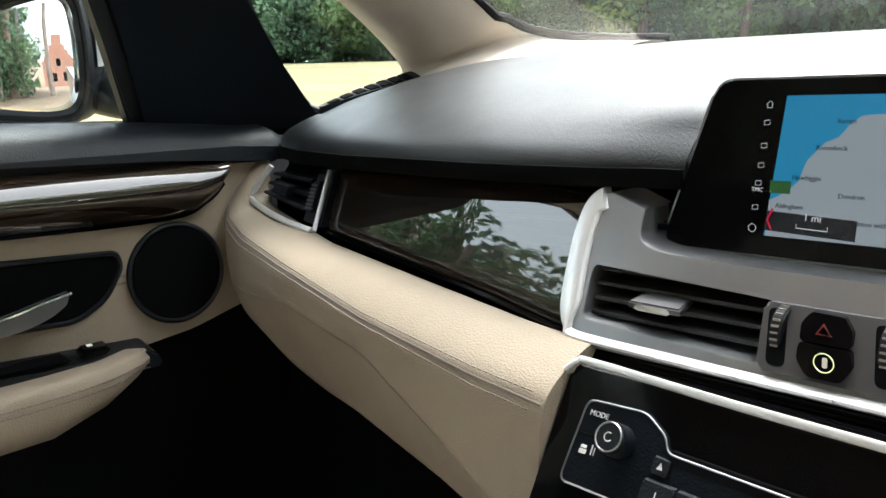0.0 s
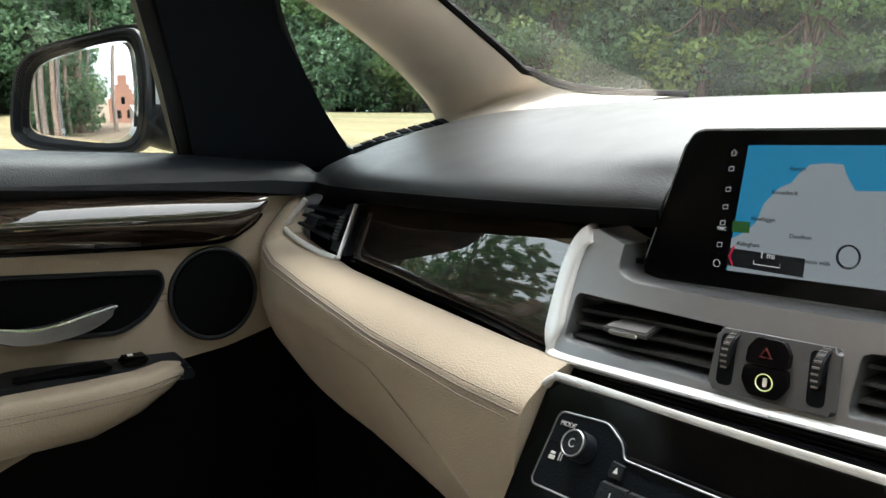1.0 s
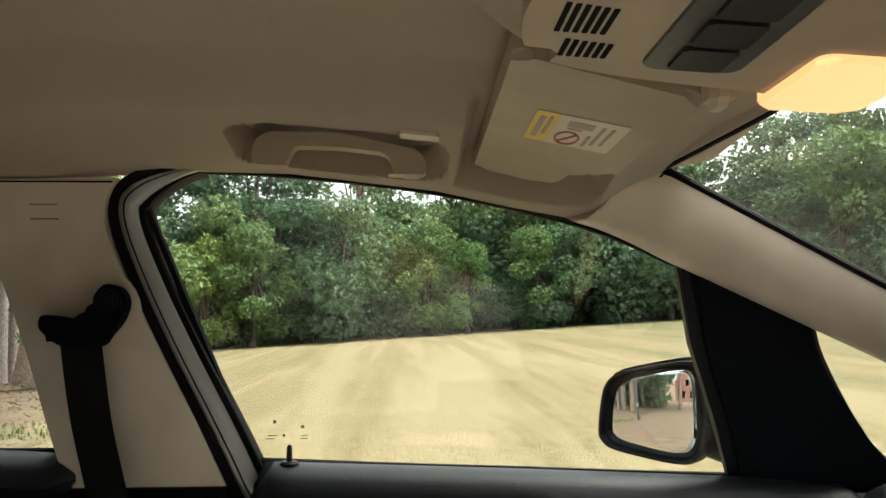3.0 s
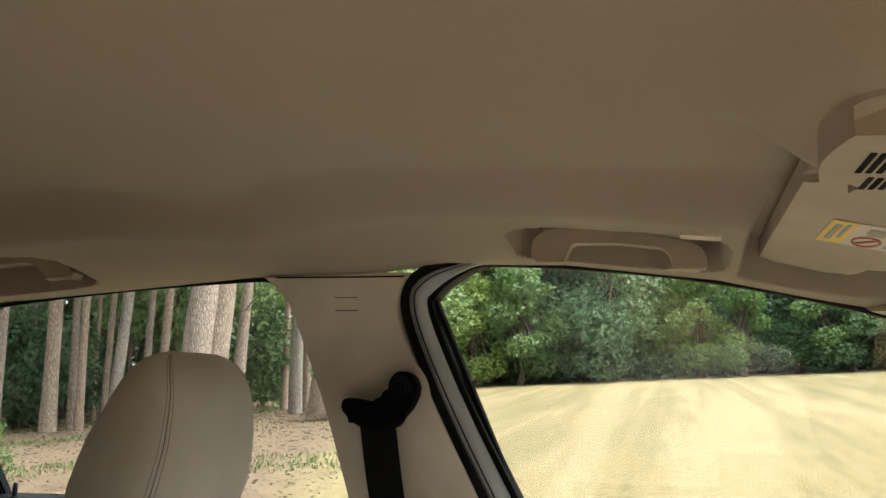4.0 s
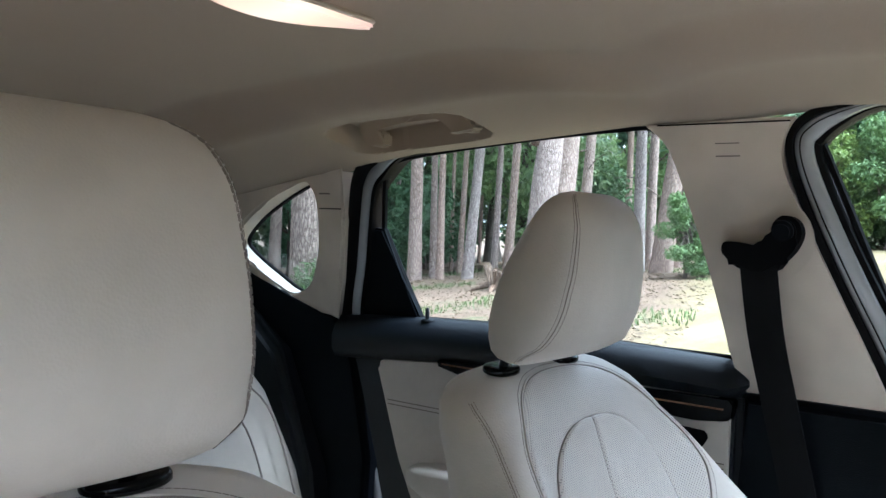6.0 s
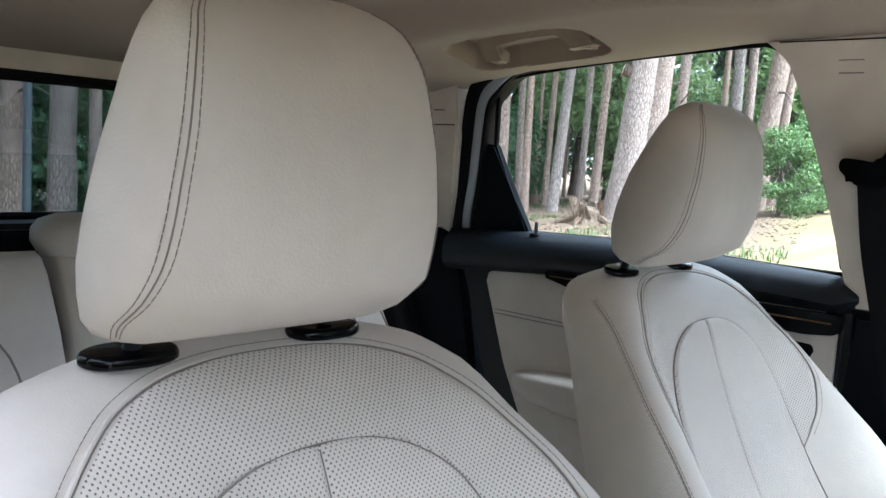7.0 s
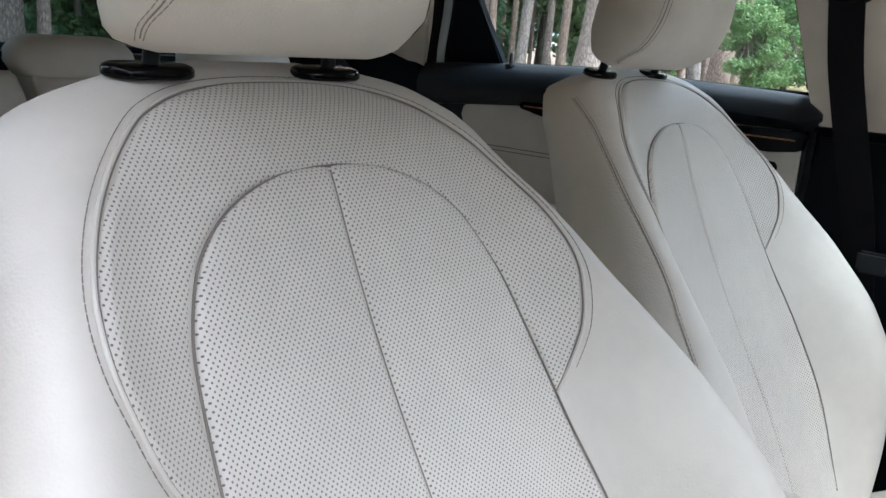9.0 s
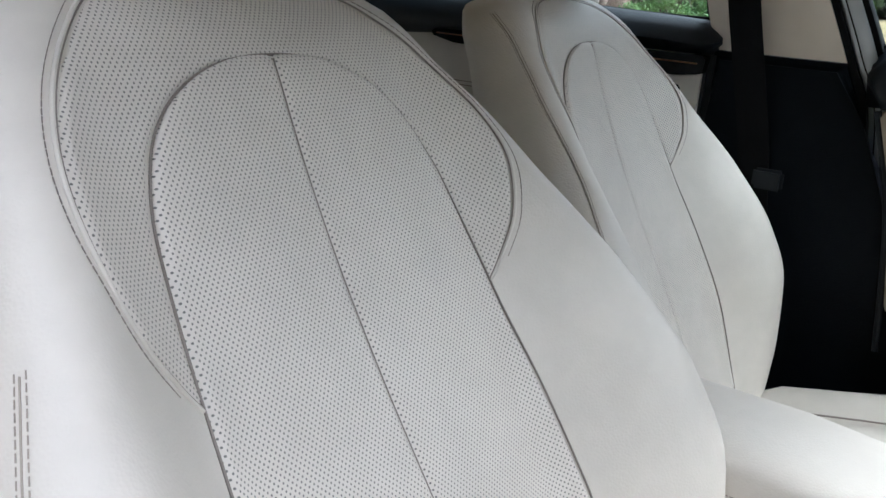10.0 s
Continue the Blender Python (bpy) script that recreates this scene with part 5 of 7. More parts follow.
def front_door():
    t = thing("front_door", "closed passenger door with beige panel and dark wood trim", "car door", (-0.72, 0.7, 0.6))
    bottom = [(0.30, 0.934), (0.523, 0.944), (0.731, 0.955), (1.06, 0.950), (1.12, 0.945)]
    belt_pad(0.302, 1.150, BELT_F, bottom, "top_pad", t, 0.02)
    # beige panel
    pan = [(0.330, 0.935), (0.372, 0.80), (0.40, 0.62), (0.55, 0.60), (0.80, 0.70), (0.93, 0.762), (1.00, 0.770), (1.085, 0.792), (1.115, 0.82), (1.115, 0.95), (0.9, 0.955), (0.6, 0.948)]
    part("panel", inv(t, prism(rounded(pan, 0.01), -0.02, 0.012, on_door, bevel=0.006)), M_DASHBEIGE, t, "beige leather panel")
    low = [(0.335, 0.93), (0.36, 0.82), (0.40, 0.50), (0.42, 0.30), (1.14, 0.30), (1.14, 0.80), (1.0, 0.78)]
    part("lower_panel", inv(t, prism(low, -0.03, 0.002, on_door, bevel=0.01)), M_DEEP, t, "black lower door panel")
    # rear edge of the door with its thin bright line
    part("edge_trim", inv(t, tube(curve([on_door(0.327, 0.934, 0.006), on_door(0.352, 0.85, 0.004), on_door(0.378, 0.74, 0.002), on_door(0.40, 0.55, 0.0)], 4), 0.006, 8)), M_BLACK, t)
    # double seam across the panel
    for dz in (-0.004, 0.004):
        part("seam", inv(t, tube([on_door(y, 0.876 - 0.062 * (y - 0.359) + dz, 0.0122) for y in np.linspace(0.356, 0.725, 24)], 0.0011, 5)), M_SEAM, t)
        part("seam", inv(t, tube([on_door(y, 0.8405 + dz, 0.0122) for y in (0.906, 0.915, 0.935)], 0.0011, 5)), M_SEAM, t)
    part("seam_roll", inv(t, tube([on_door(y, 0.876 - 0.062 * (y - 0.359), 0.011) for y in np.linspace(0.356, 0.725, 24)], 0.0030, 6, flat=0.6)), M_DASHBEIGE, t)
    # dark wood strip with a fine bright line above it
    top = curve([(0.520, 0.949), (0.56, 0.946), (0.731, 0.960), (0.9, 0.962), (1.063, 0.957)], 5)
    bot = curve([(1.048, 0.934), (1.025, 0.916), (0.974, 0.903), (0.77, 0.909), (0.60, 0.918), (0.545, 0.926), (0.526, 0.935), (0.521, 0.946)], 5)
    low_edge = [(p[0], p[1]) for p in reversed(bot)]
    rows = []
    for k in range(15):
        f = k / 14
        dome = 0.006 + 0.030 * math.sin(math.pi * (0.06 + 0.80 * f)) ** 0.7
        row = []
        for i in range(41):
            u = i / 40
            y = 0.520 + 0.543 * u
            zt, zb = lerp([(q[0], q[1]) for q in top], y), lerp(low_edge, min(y, 1.048))
            if y > 1.04:
                zb = zb + (zt - zb) * ((y - 1.04) / 0.024) ** 1.5
            taper = min(1.0, (zt - zb) / 0.02)
            row.append(on_door(y, zt + (zb - zt) * f, 0.012 + (dome - 0.006) * taper))
        rows.append(row)
    part("wood_strip", inv(t, loft(rows, cap=False, closed=False)), M_WOOD, t, "glossy dark wood strip", angle=80)
    part("bright_line", inv(t, tube([on_door(p[0], p[1] + 0.0005, 0.016) for p in top[7:]], 0.0014, 6)), M_CHROME, t)
    part("strip_lip", inv(t, tube([on_door(p[0], p[1] - 0.002, 0.020) for p in bot], 0.004, 6)), M_GLOSSBLACK, t)
    # recess with the chrome handle
    rec = rounded([(0.712, 0.884), (0.920, 0.871), (0.924, 0.855), (0.905, 0.824), (0.872, 0.806), (0.75, 0.812), (0.730, 0.832)], 0.014, 5)
    bowl = part("handle_bowl", inv(t, prism(rec, 0.008, 0.0142, on_door, bevel=0.003)), M_DEEP, t, "black handle recess")
    part("bowl_rim", inv(t, tube([on_door(p[0], p[1], 0.0145) for p in rec], 0.003, 6, True)), M_BLACK, bowl)
    h = curve([(0.735, 0.834), (0.77, 0.829), (0.80, 0.832), (0.83, 0.838), (0.861, 0.842)], 5)
    hb = curve([(0.857, 0.832), (0.835, 0.822), (0.80, 0.815), (0.76, 0.814), (0.738, 0.820)], 5)
    part("door_handle", inv(t, prism([*h, *hb], 0.022, 0.036, lambda y, z, d: on_door(y, z, d + 0.012 * math.sin((y - 0.735) * 24)), bevel=0.005, segs=3)), M_SATIN, t, "satin chrome door handle")
    part("handle_edge", inv(t, tube([on_door(p[0], p[1], 0.036 + 0.012 * math.sin((p[0] - 0.735) * 24)) for p in h], 0.0022, 6)), M_CHROME, t)
    # loudspeaker
    sp = part("loudspeaker", inv(t, disc(0.0555, 0.014, on_door(0.984, 0.838, 0.012), (1, 0, 0), 56, 0.005)), M_DEEP, t, "round black loudspeaker grille")
    part("speaker_rim", inv(t, tube([on_door(0.984 + 0.054 * math.cos(a), 0.838 + 0.054 * math.sin(a), 0.017) for a in (2 * math.pi * k / 56 for k in range(56))], 0.003, 8, True)), M_BLACK, sp)
    # switch console, armrest
    sw = rounded([(0.585, 0.758), (0.590, 0.770), (0.66, 0.781), (0.77, 0.785), (0.936, 0.776), (0.945, 0.758)], 0.006)
    con = part("switch_console", inv(t, prism(sw, 0.0, 0.050, lambda y, z, d: (-0.712 + d, y, z - 0.25 * max(0, d - 0.012)), bevel=0.006)), M_BLACK, t, "black switch console")
    part("pull_pocket", inv(t, box((0.034, 0.10, 0.004), (-0.678, 0.80, 0.777), 0.002)), M_DEEP, con)
    part("window_switch", inv(t, box((0.018, 0.030, 0.010), (-0.675, 0.876, 0.779), 0.003, rot=(0, 12, 0))), M_GLOSSBLACK, con, "black window switch")
    part("switch_mark", inv(t, box((0.005, 0.006, 0.0006), (-0.676, 0.873, 0.7846), rot=(0, 12, 0))), M_WHITE, con, smooth=False)
    # armrest: tapered, rounded beam with a seam
    rings = []
    for y, zt, zb, w in ((0.44, 0.772, 0.690, 0.060), (0.49, 0.770, 0.695, 0.074), (0.60, 0.767, 0.700, 0.082), (0.72, 0.766, 0.702, 0.083), (0.82, 0.767, 0.705, 0.082), (0.875, 0.769, 0.722, 0.076), (0.91, 0.770, 0.740, 0.064), (0.928, 0.768, 0.750, 0.050), (0.934, 0.762, 0.755, 0.036)):
        prof = [(0.0, zb), (w * 0.6, zb - 0.002), (w * 0.95, zb + (zt - zb) * 0.25), (w * 1.04, zb + (zt - zb) * 0.6), (w, zt - 0.006), (w * 0.9, zt), (w * 0.55, zt + 0.001), (0.0, zt)]
        prof = curve(prof, 3)
        rings.append([(-0.712 + p[0], y, p[1]) for p in prof])
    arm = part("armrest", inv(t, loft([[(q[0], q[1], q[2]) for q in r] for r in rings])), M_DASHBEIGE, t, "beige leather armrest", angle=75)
    for dz in (-0.0125, -0.019):
        pts = curve([(-0.712 + w * 1.02, y, zt + dz * (1 if y < 0.9 else 0.7)) for y, zt, w in ((0.45, 0.772, 0.063), (0.49, 0.770, 0.076), (0.60, 0.767, 0.084), (0.72, 0.766, 0.085), (0.82, 0.767, 0.084), (0.875, 0.769, 0.078), (0.91, 0.768, 0.066), (0.928, 0.764, 0.051))], 6)
        part("seam", inv(t, stitches(pts, 0.006, 0.0042, 0.0007)), M_SEAM, arm)
    lock_pin(-0.722, 0.352, 1.030, t)
    # sill line of the window
    part("sill_seal", inv(t, tube([side(y, lerp(BELT_F, y) - 0.002, 0.004) for y in np.linspace(0.30, 1.0, 14)], 0.004, 6)), M_RUBBER, t)
    # printed marks in the corner of the pane
    for k, (y, z, w, hgt) in enumerate(((0.318, 1.083, 0.004, 0.0045), (0.314, 1.0655, 0.012, 0.0010), (0.311, 1.061, 0.010, 0.0009), (0.330, 1.064, 0.003, 0.004), (0.356, 1.076, 0.004, 0.004), (0.358, 1.0655, 0.009, 0.0010), (0.358, 1.0612, 0.009, 0.0009))):
        part("glass_mark", inv(t, prism([(y - w / 2 + 0.012, z), (y + w / 2 + 0.012, z), (y + w / 2 + 0.012, z + hgt), (y - w / 2 + 0.012, z + hgt)], -0.001, -0.0006, side)), M_LABELG, t, smooth=False)


front_door()


def rear_door():
    t = thing("rear_door", "closed rear door with beige panel and black top", "car door", (-0.72, -0.3, 0.6))
    bottom = [(-0.78, 0.955), (-0.60, 0.968), (-0.45, 0.982), (-0.2, 0.988), (0.07, 0.988)]
    belt_pad(-0.77, 0.068, BELT_R, bottom, "top_pad", t, 0.035, 0.0)
    pan = [(-0.665, 0.965), (-0.60, 0.78), (-0.52, 0.62), (-0.40, 0.5), (0.0, 0.5), (0.045, 0.75), (0.045, 0.99), (-0.3, 0.99)]
    part("panel", inv(t, prism(rounded(pan, 0.02), -0.02, 0.010, on_door, bevel=0.006)), M_LEATHER, t, "beige leather panel")
    low = [(-0.74, 0.96), (-0.66, 0.75), (-0.56, 0.30), (0.06, 0.30), (0.06, 0.99), (-0.7, 0.98)]
    part("lower_panel", inv(t, prism(low, -0.03, 0.000, on_door, bevel=0.01)), M_BLACK, t, "black lower door panel")
    for dz in (-0.004, 0.004):
        part("seam", inv(t, tube([on_door(y, 0.885 + dz, 0.0102) for y in (-0.63, -0.5, -0.3, -0.1, 0.04)], 0.0011, 5)), M_SEAM, t)
    # trim strip under the pad with a thin copper-coloured line
    st = rounded([(-0.50, 0.986), (-0.505, 0.974), (-0.45, 0.962), (0.0, 0.952), (0.05, 0.958), (0.055, 0.99)], 0.008)
    part("trim_strip", inv(t, prism(st, 0.0, 0.024, on_door, bevel=0.008, segs=3)), M_GLOSSBLACK, t, "glossy black trim strip")
    part("bright_line", inv(t, tube([on_door(y, lerp([(-0.5, 0.978), (0.05, 0.975)], y), 0.0245) for y in (-0.49, -0.3, -0.1, 0.04)], 0.0013, 6)), M_COPPER, t)
    rec = rounded([(-0.16, 0.945), (0.02, 0.935), (0.0, 0.90), (-0.06, 0.885), (-0.13, 0.905)], 0.012)
    part("handle_bowl", inv(t, prism(rec, 0.006, 0.0122, on_door, bevel=0.003)), M_DEEP, t, "black handle recess")
    rings = []
    for y, zt, zb, w in ((-0.548, 0.772, 0.745, 0.04), (-0.54, 0.780, 0.737, 0.056), (-0.50, 0.786, 0.728, 0.075), (-0.42, 0.792, 0.722, 0.08), (-0.2, 0.80, 0.72, 0.08), (-0.02, 0.80, 0.73, 0.06)):
        prof = curve([(0.0, zb), (w * 0.6, zb - 0.002), (w * 0.97, zb + (zt - zb) * 0.3), (w * 1.03, zt - 0.016), (w * 0.9, zt), (0.0, zt)], 3)
        rings.append([(-0.712 + p[0], y, p[1]) for p in prof])
    part("armrest", inv(t, loft(rings)), M_LEATHER, t, "beige leather armrest", angle=75)
    tri = [(-0.662, 1.228), (-0.640, 1.226), (-0.612, 1.14), (-0.578, 1.046), (-0.765, 1.03), (-0.735, 1.08), (-0.712, 1.15)]
    part("corner_cover", inv(t, prism(tri, -0.006, 0.012, side, bevel=0.005)), M_MATT, t, "black corner cover")
    lock_pin(-0.712, -0.548, 1.053, t)
    part("sill_seal", inv(t, tube([side(y, lerp(BELT_R, y) - 0.002, 0.004) for y in np.linspace(-0.6, 0.04, 14)], 0.004, 6)), M_RUBBER, t)


M_COPPER = metal_paint("copper_line", (0.45, 0.22, 0.12), 0.3)
rear_door()


def wing_mirror():
    c = Vector((-0.915, 0.915, 1.083))
    n = MIRROR_N.normalized()
    right = Vector((0, 0, 1)).cross(n).normalized()
    up = n.cross(right)
    m = Matrix((right, n, up)).transposed().to_4x4()
    m.translation = c
    t = thing("wing_mirror", "grey and black wing mirror outside the front window", "wing mirror", m=m)
    # local axes: x towards the car, y towards the eye, z up
    rim = curve([(-0.122, -0.040), (-0.113, 0.010), (-0.100, 0.040), (-0.070, 0.058), (0.0, 0.071), (0.07, 0.080), (0.098, 0.073), (0.106, 0.03), (0.104, -0.03), (0.088, -0.070), (0.05, -0.081), (-0.03, -0.077), (-0.092, -0.070), (-0.116, -0.058)], 5, True)
    rings = [[(p[0] * s + dx, y, p[1] * s) for p in rim] for y, s, dx in ((-0.085, 0.35, 0.02), (-0.07, 0.62, 0.012), (-0.045, 0.85, 0.005), (-0.015, 0.97, 0), (0.006, 1.0, 0), (0.010, 0.99, 0), (0.010, 0.95, 0), (0.000, 0.925, 0))]
    part("housing", loft(rings), M_MIRRORBODY, t, "dark grey housing", angle=60)
    part("cap", loft([[(p[0] * s + dx, y, p[1] * s + 0.004) for p in rim if p[1] > -0.02] for y, s, dx in ((-0.088, 0.36, 0.02), (-0.072, 0.64, 0.012), (-0.047, 0.87, 0.005), (-0.017, 0.99, 0), (-0.002, 1.02, 0))], cap=False, closed=False), M_PAINT, t, "silver painted cap")
    # gently domed glass
    edge = curve([(-0.109, -0.040), (-0.101, 0.006), (-0.089, 0.034), (-0.062, 0.050), (0.0, 0.063), (0.062, 0.071), (0.086, 0.065), (0.093, 0.026), (0.091, -0.028), (0.077, -0.061), (0.044, -0.070), (-0.028, -0.066), (-0.084, -0.060), (-0.104, -0.052)], 5, True)
    dome = lambda a, b: (a, 0.0065 - (a * a + b * b) / 2.2, b)
    part("glass", loft([[dome(p[0] * k, p[1] * k) for p in edge] for k in (1.0, 0.85, 0.7, 0.55, 0.4, 0.25, 0.1, 0.02)]), M_MIRROR, t, "mirror glass", angle=180)
    part("arm", tube(curve([(0.05, -0.035, -0.025), (0.10, -0.045, -0.040), (0.13, -0.05, -0.046), (0.16, -0.055, -0.05)], 4), [0.040] * 4 + [0.040] * 5 + [0.040] * 4, 12, flat=0.8), M_MIRRORBODY, t)
    part("foot", box((0.04, 0.08, 0.05), (0.150, -0.045, -0.066), 0.016), M_MIRRORBODY, t)


M_MIRRORBODY = grained_plastic("dark_grey_plastic", (0.010, 0.011, 0.014), 0.5, 500, 0.3, 0.3)
M_SCREENGLASS = Mat("display_glass", (0.003, 0.003, 0.0035), 0.1, Specular_IOR_Level=0.15).m
wing_mirror()


# ---------------------------------------------------------------- dashboard
def nose_y(x):
    return lerp([(-0.76, 1.19), (-0.72, 1.145), (-0.66, 1.108), (-0.58, 1.078), (-0.47, 1.060), (-0.30, 1.054), (-0.24, 1.056), (-0.18, 1.062), (-0.13, 1.074), (0.13, 1.074), (0.3, 1.054), (0.72, 1.12)], x)


def dash_profile(x):
    """Front-to-back section (y, z) of the black upper dash at x."""
    n = nose_y(x)
    m = 1.054 if abs(x) < 0.3 else n
    h = lerp([(-0.78, 0.0), (-0.70, 0.012), (-0.55, 0.029), (-0.35, 0.031), (-0.1, 0.028), (0.1, 0.026), (0.3, 0.018), (0.7, 0.0)], x)
    return [(n + 0.035, 0.956), (n + 0.012, 0.957), (n + 0.001, 0.963), (n + 0.003, 0.974), (n + 0.018, 0.985 + h * 0.10 + (n - m) * 0.16), (max(n + 0.03, m + 0.06), 0.996 + h * 0.45 + (n - m) * 0.06), (m + 0.13, 1.008 + h * 0.85), (m + 0.22, 1.018 + h * 1.1), (m + 0.32, 1.024 + h * 1.22), (m + 0.44, 1.029 + h * 1.18), (1.66, 1.044)]


def dashboard():
    t = thing("dashboard", "black grained dashboard over stitched beige leather", "dashboard", (0, 1.2, 0.7))
    xs = [-0.765, -0.755, -0.74] + list(np.linspace(-0.72, -0.117, 40)) + [-0.114, -0.1115, -0.109] + list(np.linspace(-0.105, 0.10, 18)) + [0.104, 0.1065, 0.109] + list(np.linspace(0.13, 0.72, 20))
    rows = []
    for x in xs:
        e = sstep(-0.765, -0.735, x) * 0.3 + 0.7
        p = curve([(0, a, b) for a, b in dash_profile(x)], 5)
        # cut back behind the display
        back = 1.122 if abs(x + 0.0025) < 0.108 else 0.0
        rows.append([(x, max(q.y, back), 0.95 + (q.z - 0.95) * e) for q in p])
    part("top_pad", inv(t, loft(rows, cap=False, closed=False)), M_DASHTOP, t, "black grained upper dash", angle=60)
    lip = []
    for x in np.linspace(-0.70, -0.113, 52):
        n = nose_y(x)
        lip.append([(x, n + 0.03, 0.9535), (x, n - 0.001, 0.955), (x, n - 0.0025, 0.962), (x, n - 0.001, 0.9685), (x, n + 0.012, 0.970)])
    part("lower_lip", inv(t, loft(lip)), M_DEEP, t, "black lip under the upper dash", angle=60)
    # dark core behind the trims
    part("core", inv(t, box((1.40, 0.5, 0.5), (0.0, 1.36, 0.70), 0.02)), M_DEEP, t)
    # side demister grille in the corner
    g = part("demister", inv(t, prism(rounded([(0, 0), (1, 0), (1, 1), (0, 1)], 0.08), -0.014, 0.003, lambda a, b, d: demist(a, b, d))), M_BLACK, t, "slotted side demister grille")
    for k in range(7):
        a = 0.07 + 0.125 * k
        part("slot", inv(t, prism([(a, 0.16), (a + 0.085, 0.16), (a + 0.10, 0.84), (a + 0.015, 0.84)], 0.002, 0.0034, lambda a, b, d: demist(a, b, d))), M_DEEP, g, smooth=False)
    # raised strip at the rear centre of the dash top
    part("sensor_strip", inv(t, box((0.26, 0.034, 0.007), (-0.10, 1.500, 1.0565), 0.003)), M_GUNMETAL, t, "grey slotted vent strip")
    # dark wood panel
    def wood(a, b, d):
        h = b - 0.86
        return (a, 1.016 + 0.60 * h + 0.25 * h * h + (0.055 - 0.08 * max(0.0, -0.165 - a)) * max(0.0, -0.165 - a) + 0.10 * max(0, (-0.30 - a)) ** 1.2 - d, b)
    # built as a finely divided sheet so that its bow shows in the gloss
    top, bot = [(-0.526, 0.953), (-0.476, 0.954), (-0.335, 0.953), (-0.231, 0.952), (-0.165, 0.950)], [(-0.503, 0.893), (-0.428, 0.888), (-0.372, 0.884), (-0.258, 0.874), (-0.191, 0.866), (-0.160, 0.863)]
    ta, tb = curve(top, 15), curve(bot, 12)
    rows = []
    for j in range(13):
        k = j / 12
        row = []
        for p, q in zip(ta, tb):
            a, b = p[0] * (1 - k) + q[0] * k, p[1] * (1 - k) + q[1] * k
            edge = 0.003 * (1 - min(1, min(k, 1 - k) * 12)) ** 2
            row.append(wood(a, b, 0.004 - edge))
        rows.append(row)
    part("wood_panel", inv(t, loft(rows, cap=False, closed=False)), M_WOOD, t, "glossy dark wood panel", angle=80)
    part("wood_lip", inv(t, tube([Vector(wood(p[0], p[1] - 0.0015, 0.004)) for p in tb], 0.0022, 6)), M_GLOSSBLACK, t)
    # side vent with chrome frame
    def vent(a, b, d):
        # a from 0 at the outer end to 1 at the wood panel, b upwards 0..1
        p = Vector((-0.676, 1.079, 0.912)).lerp(Vector((-0.503, 1.049, 0.893)), a)
        q = Vector((-0.665, 1.100, 0.948)).lerp(Vector((-0.522, 1.086, 0.949)), a)
        r = p.lerp(q, b)
        return (r.x, r.y - d - 0.006 * math.sin(math.pi * min(1, max(0, a))), r.z)
    v = part("side_vent", inv(t, prism([(0.01, 0.02), (0.98, 0.0), (0.98, 1.0), (0.06, 1.0)], -0.03, -0.018, vent)), M_DEEP, t, "side air vent with chrome frame")
    part("vent_frame", inv(t, tube([Vector(vent(*p, 0.007)) for p in curve([(0.075, 1.0), (0.035, 0.6), (0.0, 0.14), (0.03, 0.0), (0.3, -0.02), (0.7, -0.02), (0.965, 0.0)], 5)], 0.0036, 8)), M_POLISHED, v, "chrome vent frame")
    part("vent_frame", inv(t, tube([Vector(vent(0.965, b, 0.005)) for b in (0.0, 0.5, 1.0)], 0.0024, 8)), M_POLISHED, v)
    for b in (0.24, 0.50, 0.76):
        part("slat", inv(t, prism([(0.09, b - 0.03), (0.74, b - 0.03), (0.74, b + 0.05), (0.09, b + 0.05)], -0.014, 0.0, vent, bevel=0.001)), M_BLACK, v)
    part("slat_tab", inv(t, prism(rounded([(0.30, 0.40), (0.52, 0.40), (0.52, 0.62), (0.30, 0.62)], 0.03), -0.004, 0.006, vent)), M_BLACK, v)
    part("vent_wall", inv(t, prism([(0.76, 0.04), (0.955, 0.03), (0.955, 0.98), (0.78, 0.98)], -0.018, -0.002, vent, bevel=0.001)), M_BLACK, v)
    wheel = part("thumbwheel", inv(t, prism(rounded([(0.80, 0.26), (0.87, 0.26), (0.88, 0.80), (0.81, 0.80)], 0.03), -0.004, 0.004, vent)), M_BLACK, v)
    for k in range(7):
        part("grip", inv(t, prism([(0.805, 0.30 + 0.068 * k), (0.872, 0.30 + 0.068 * k), (0.872, 0.335 + 0.068 * k), (0.805, 0.335 + 0.068 * k)], 0.003, 0.0058, vent)), M_GUNMETAL, wheel, smooth=False)
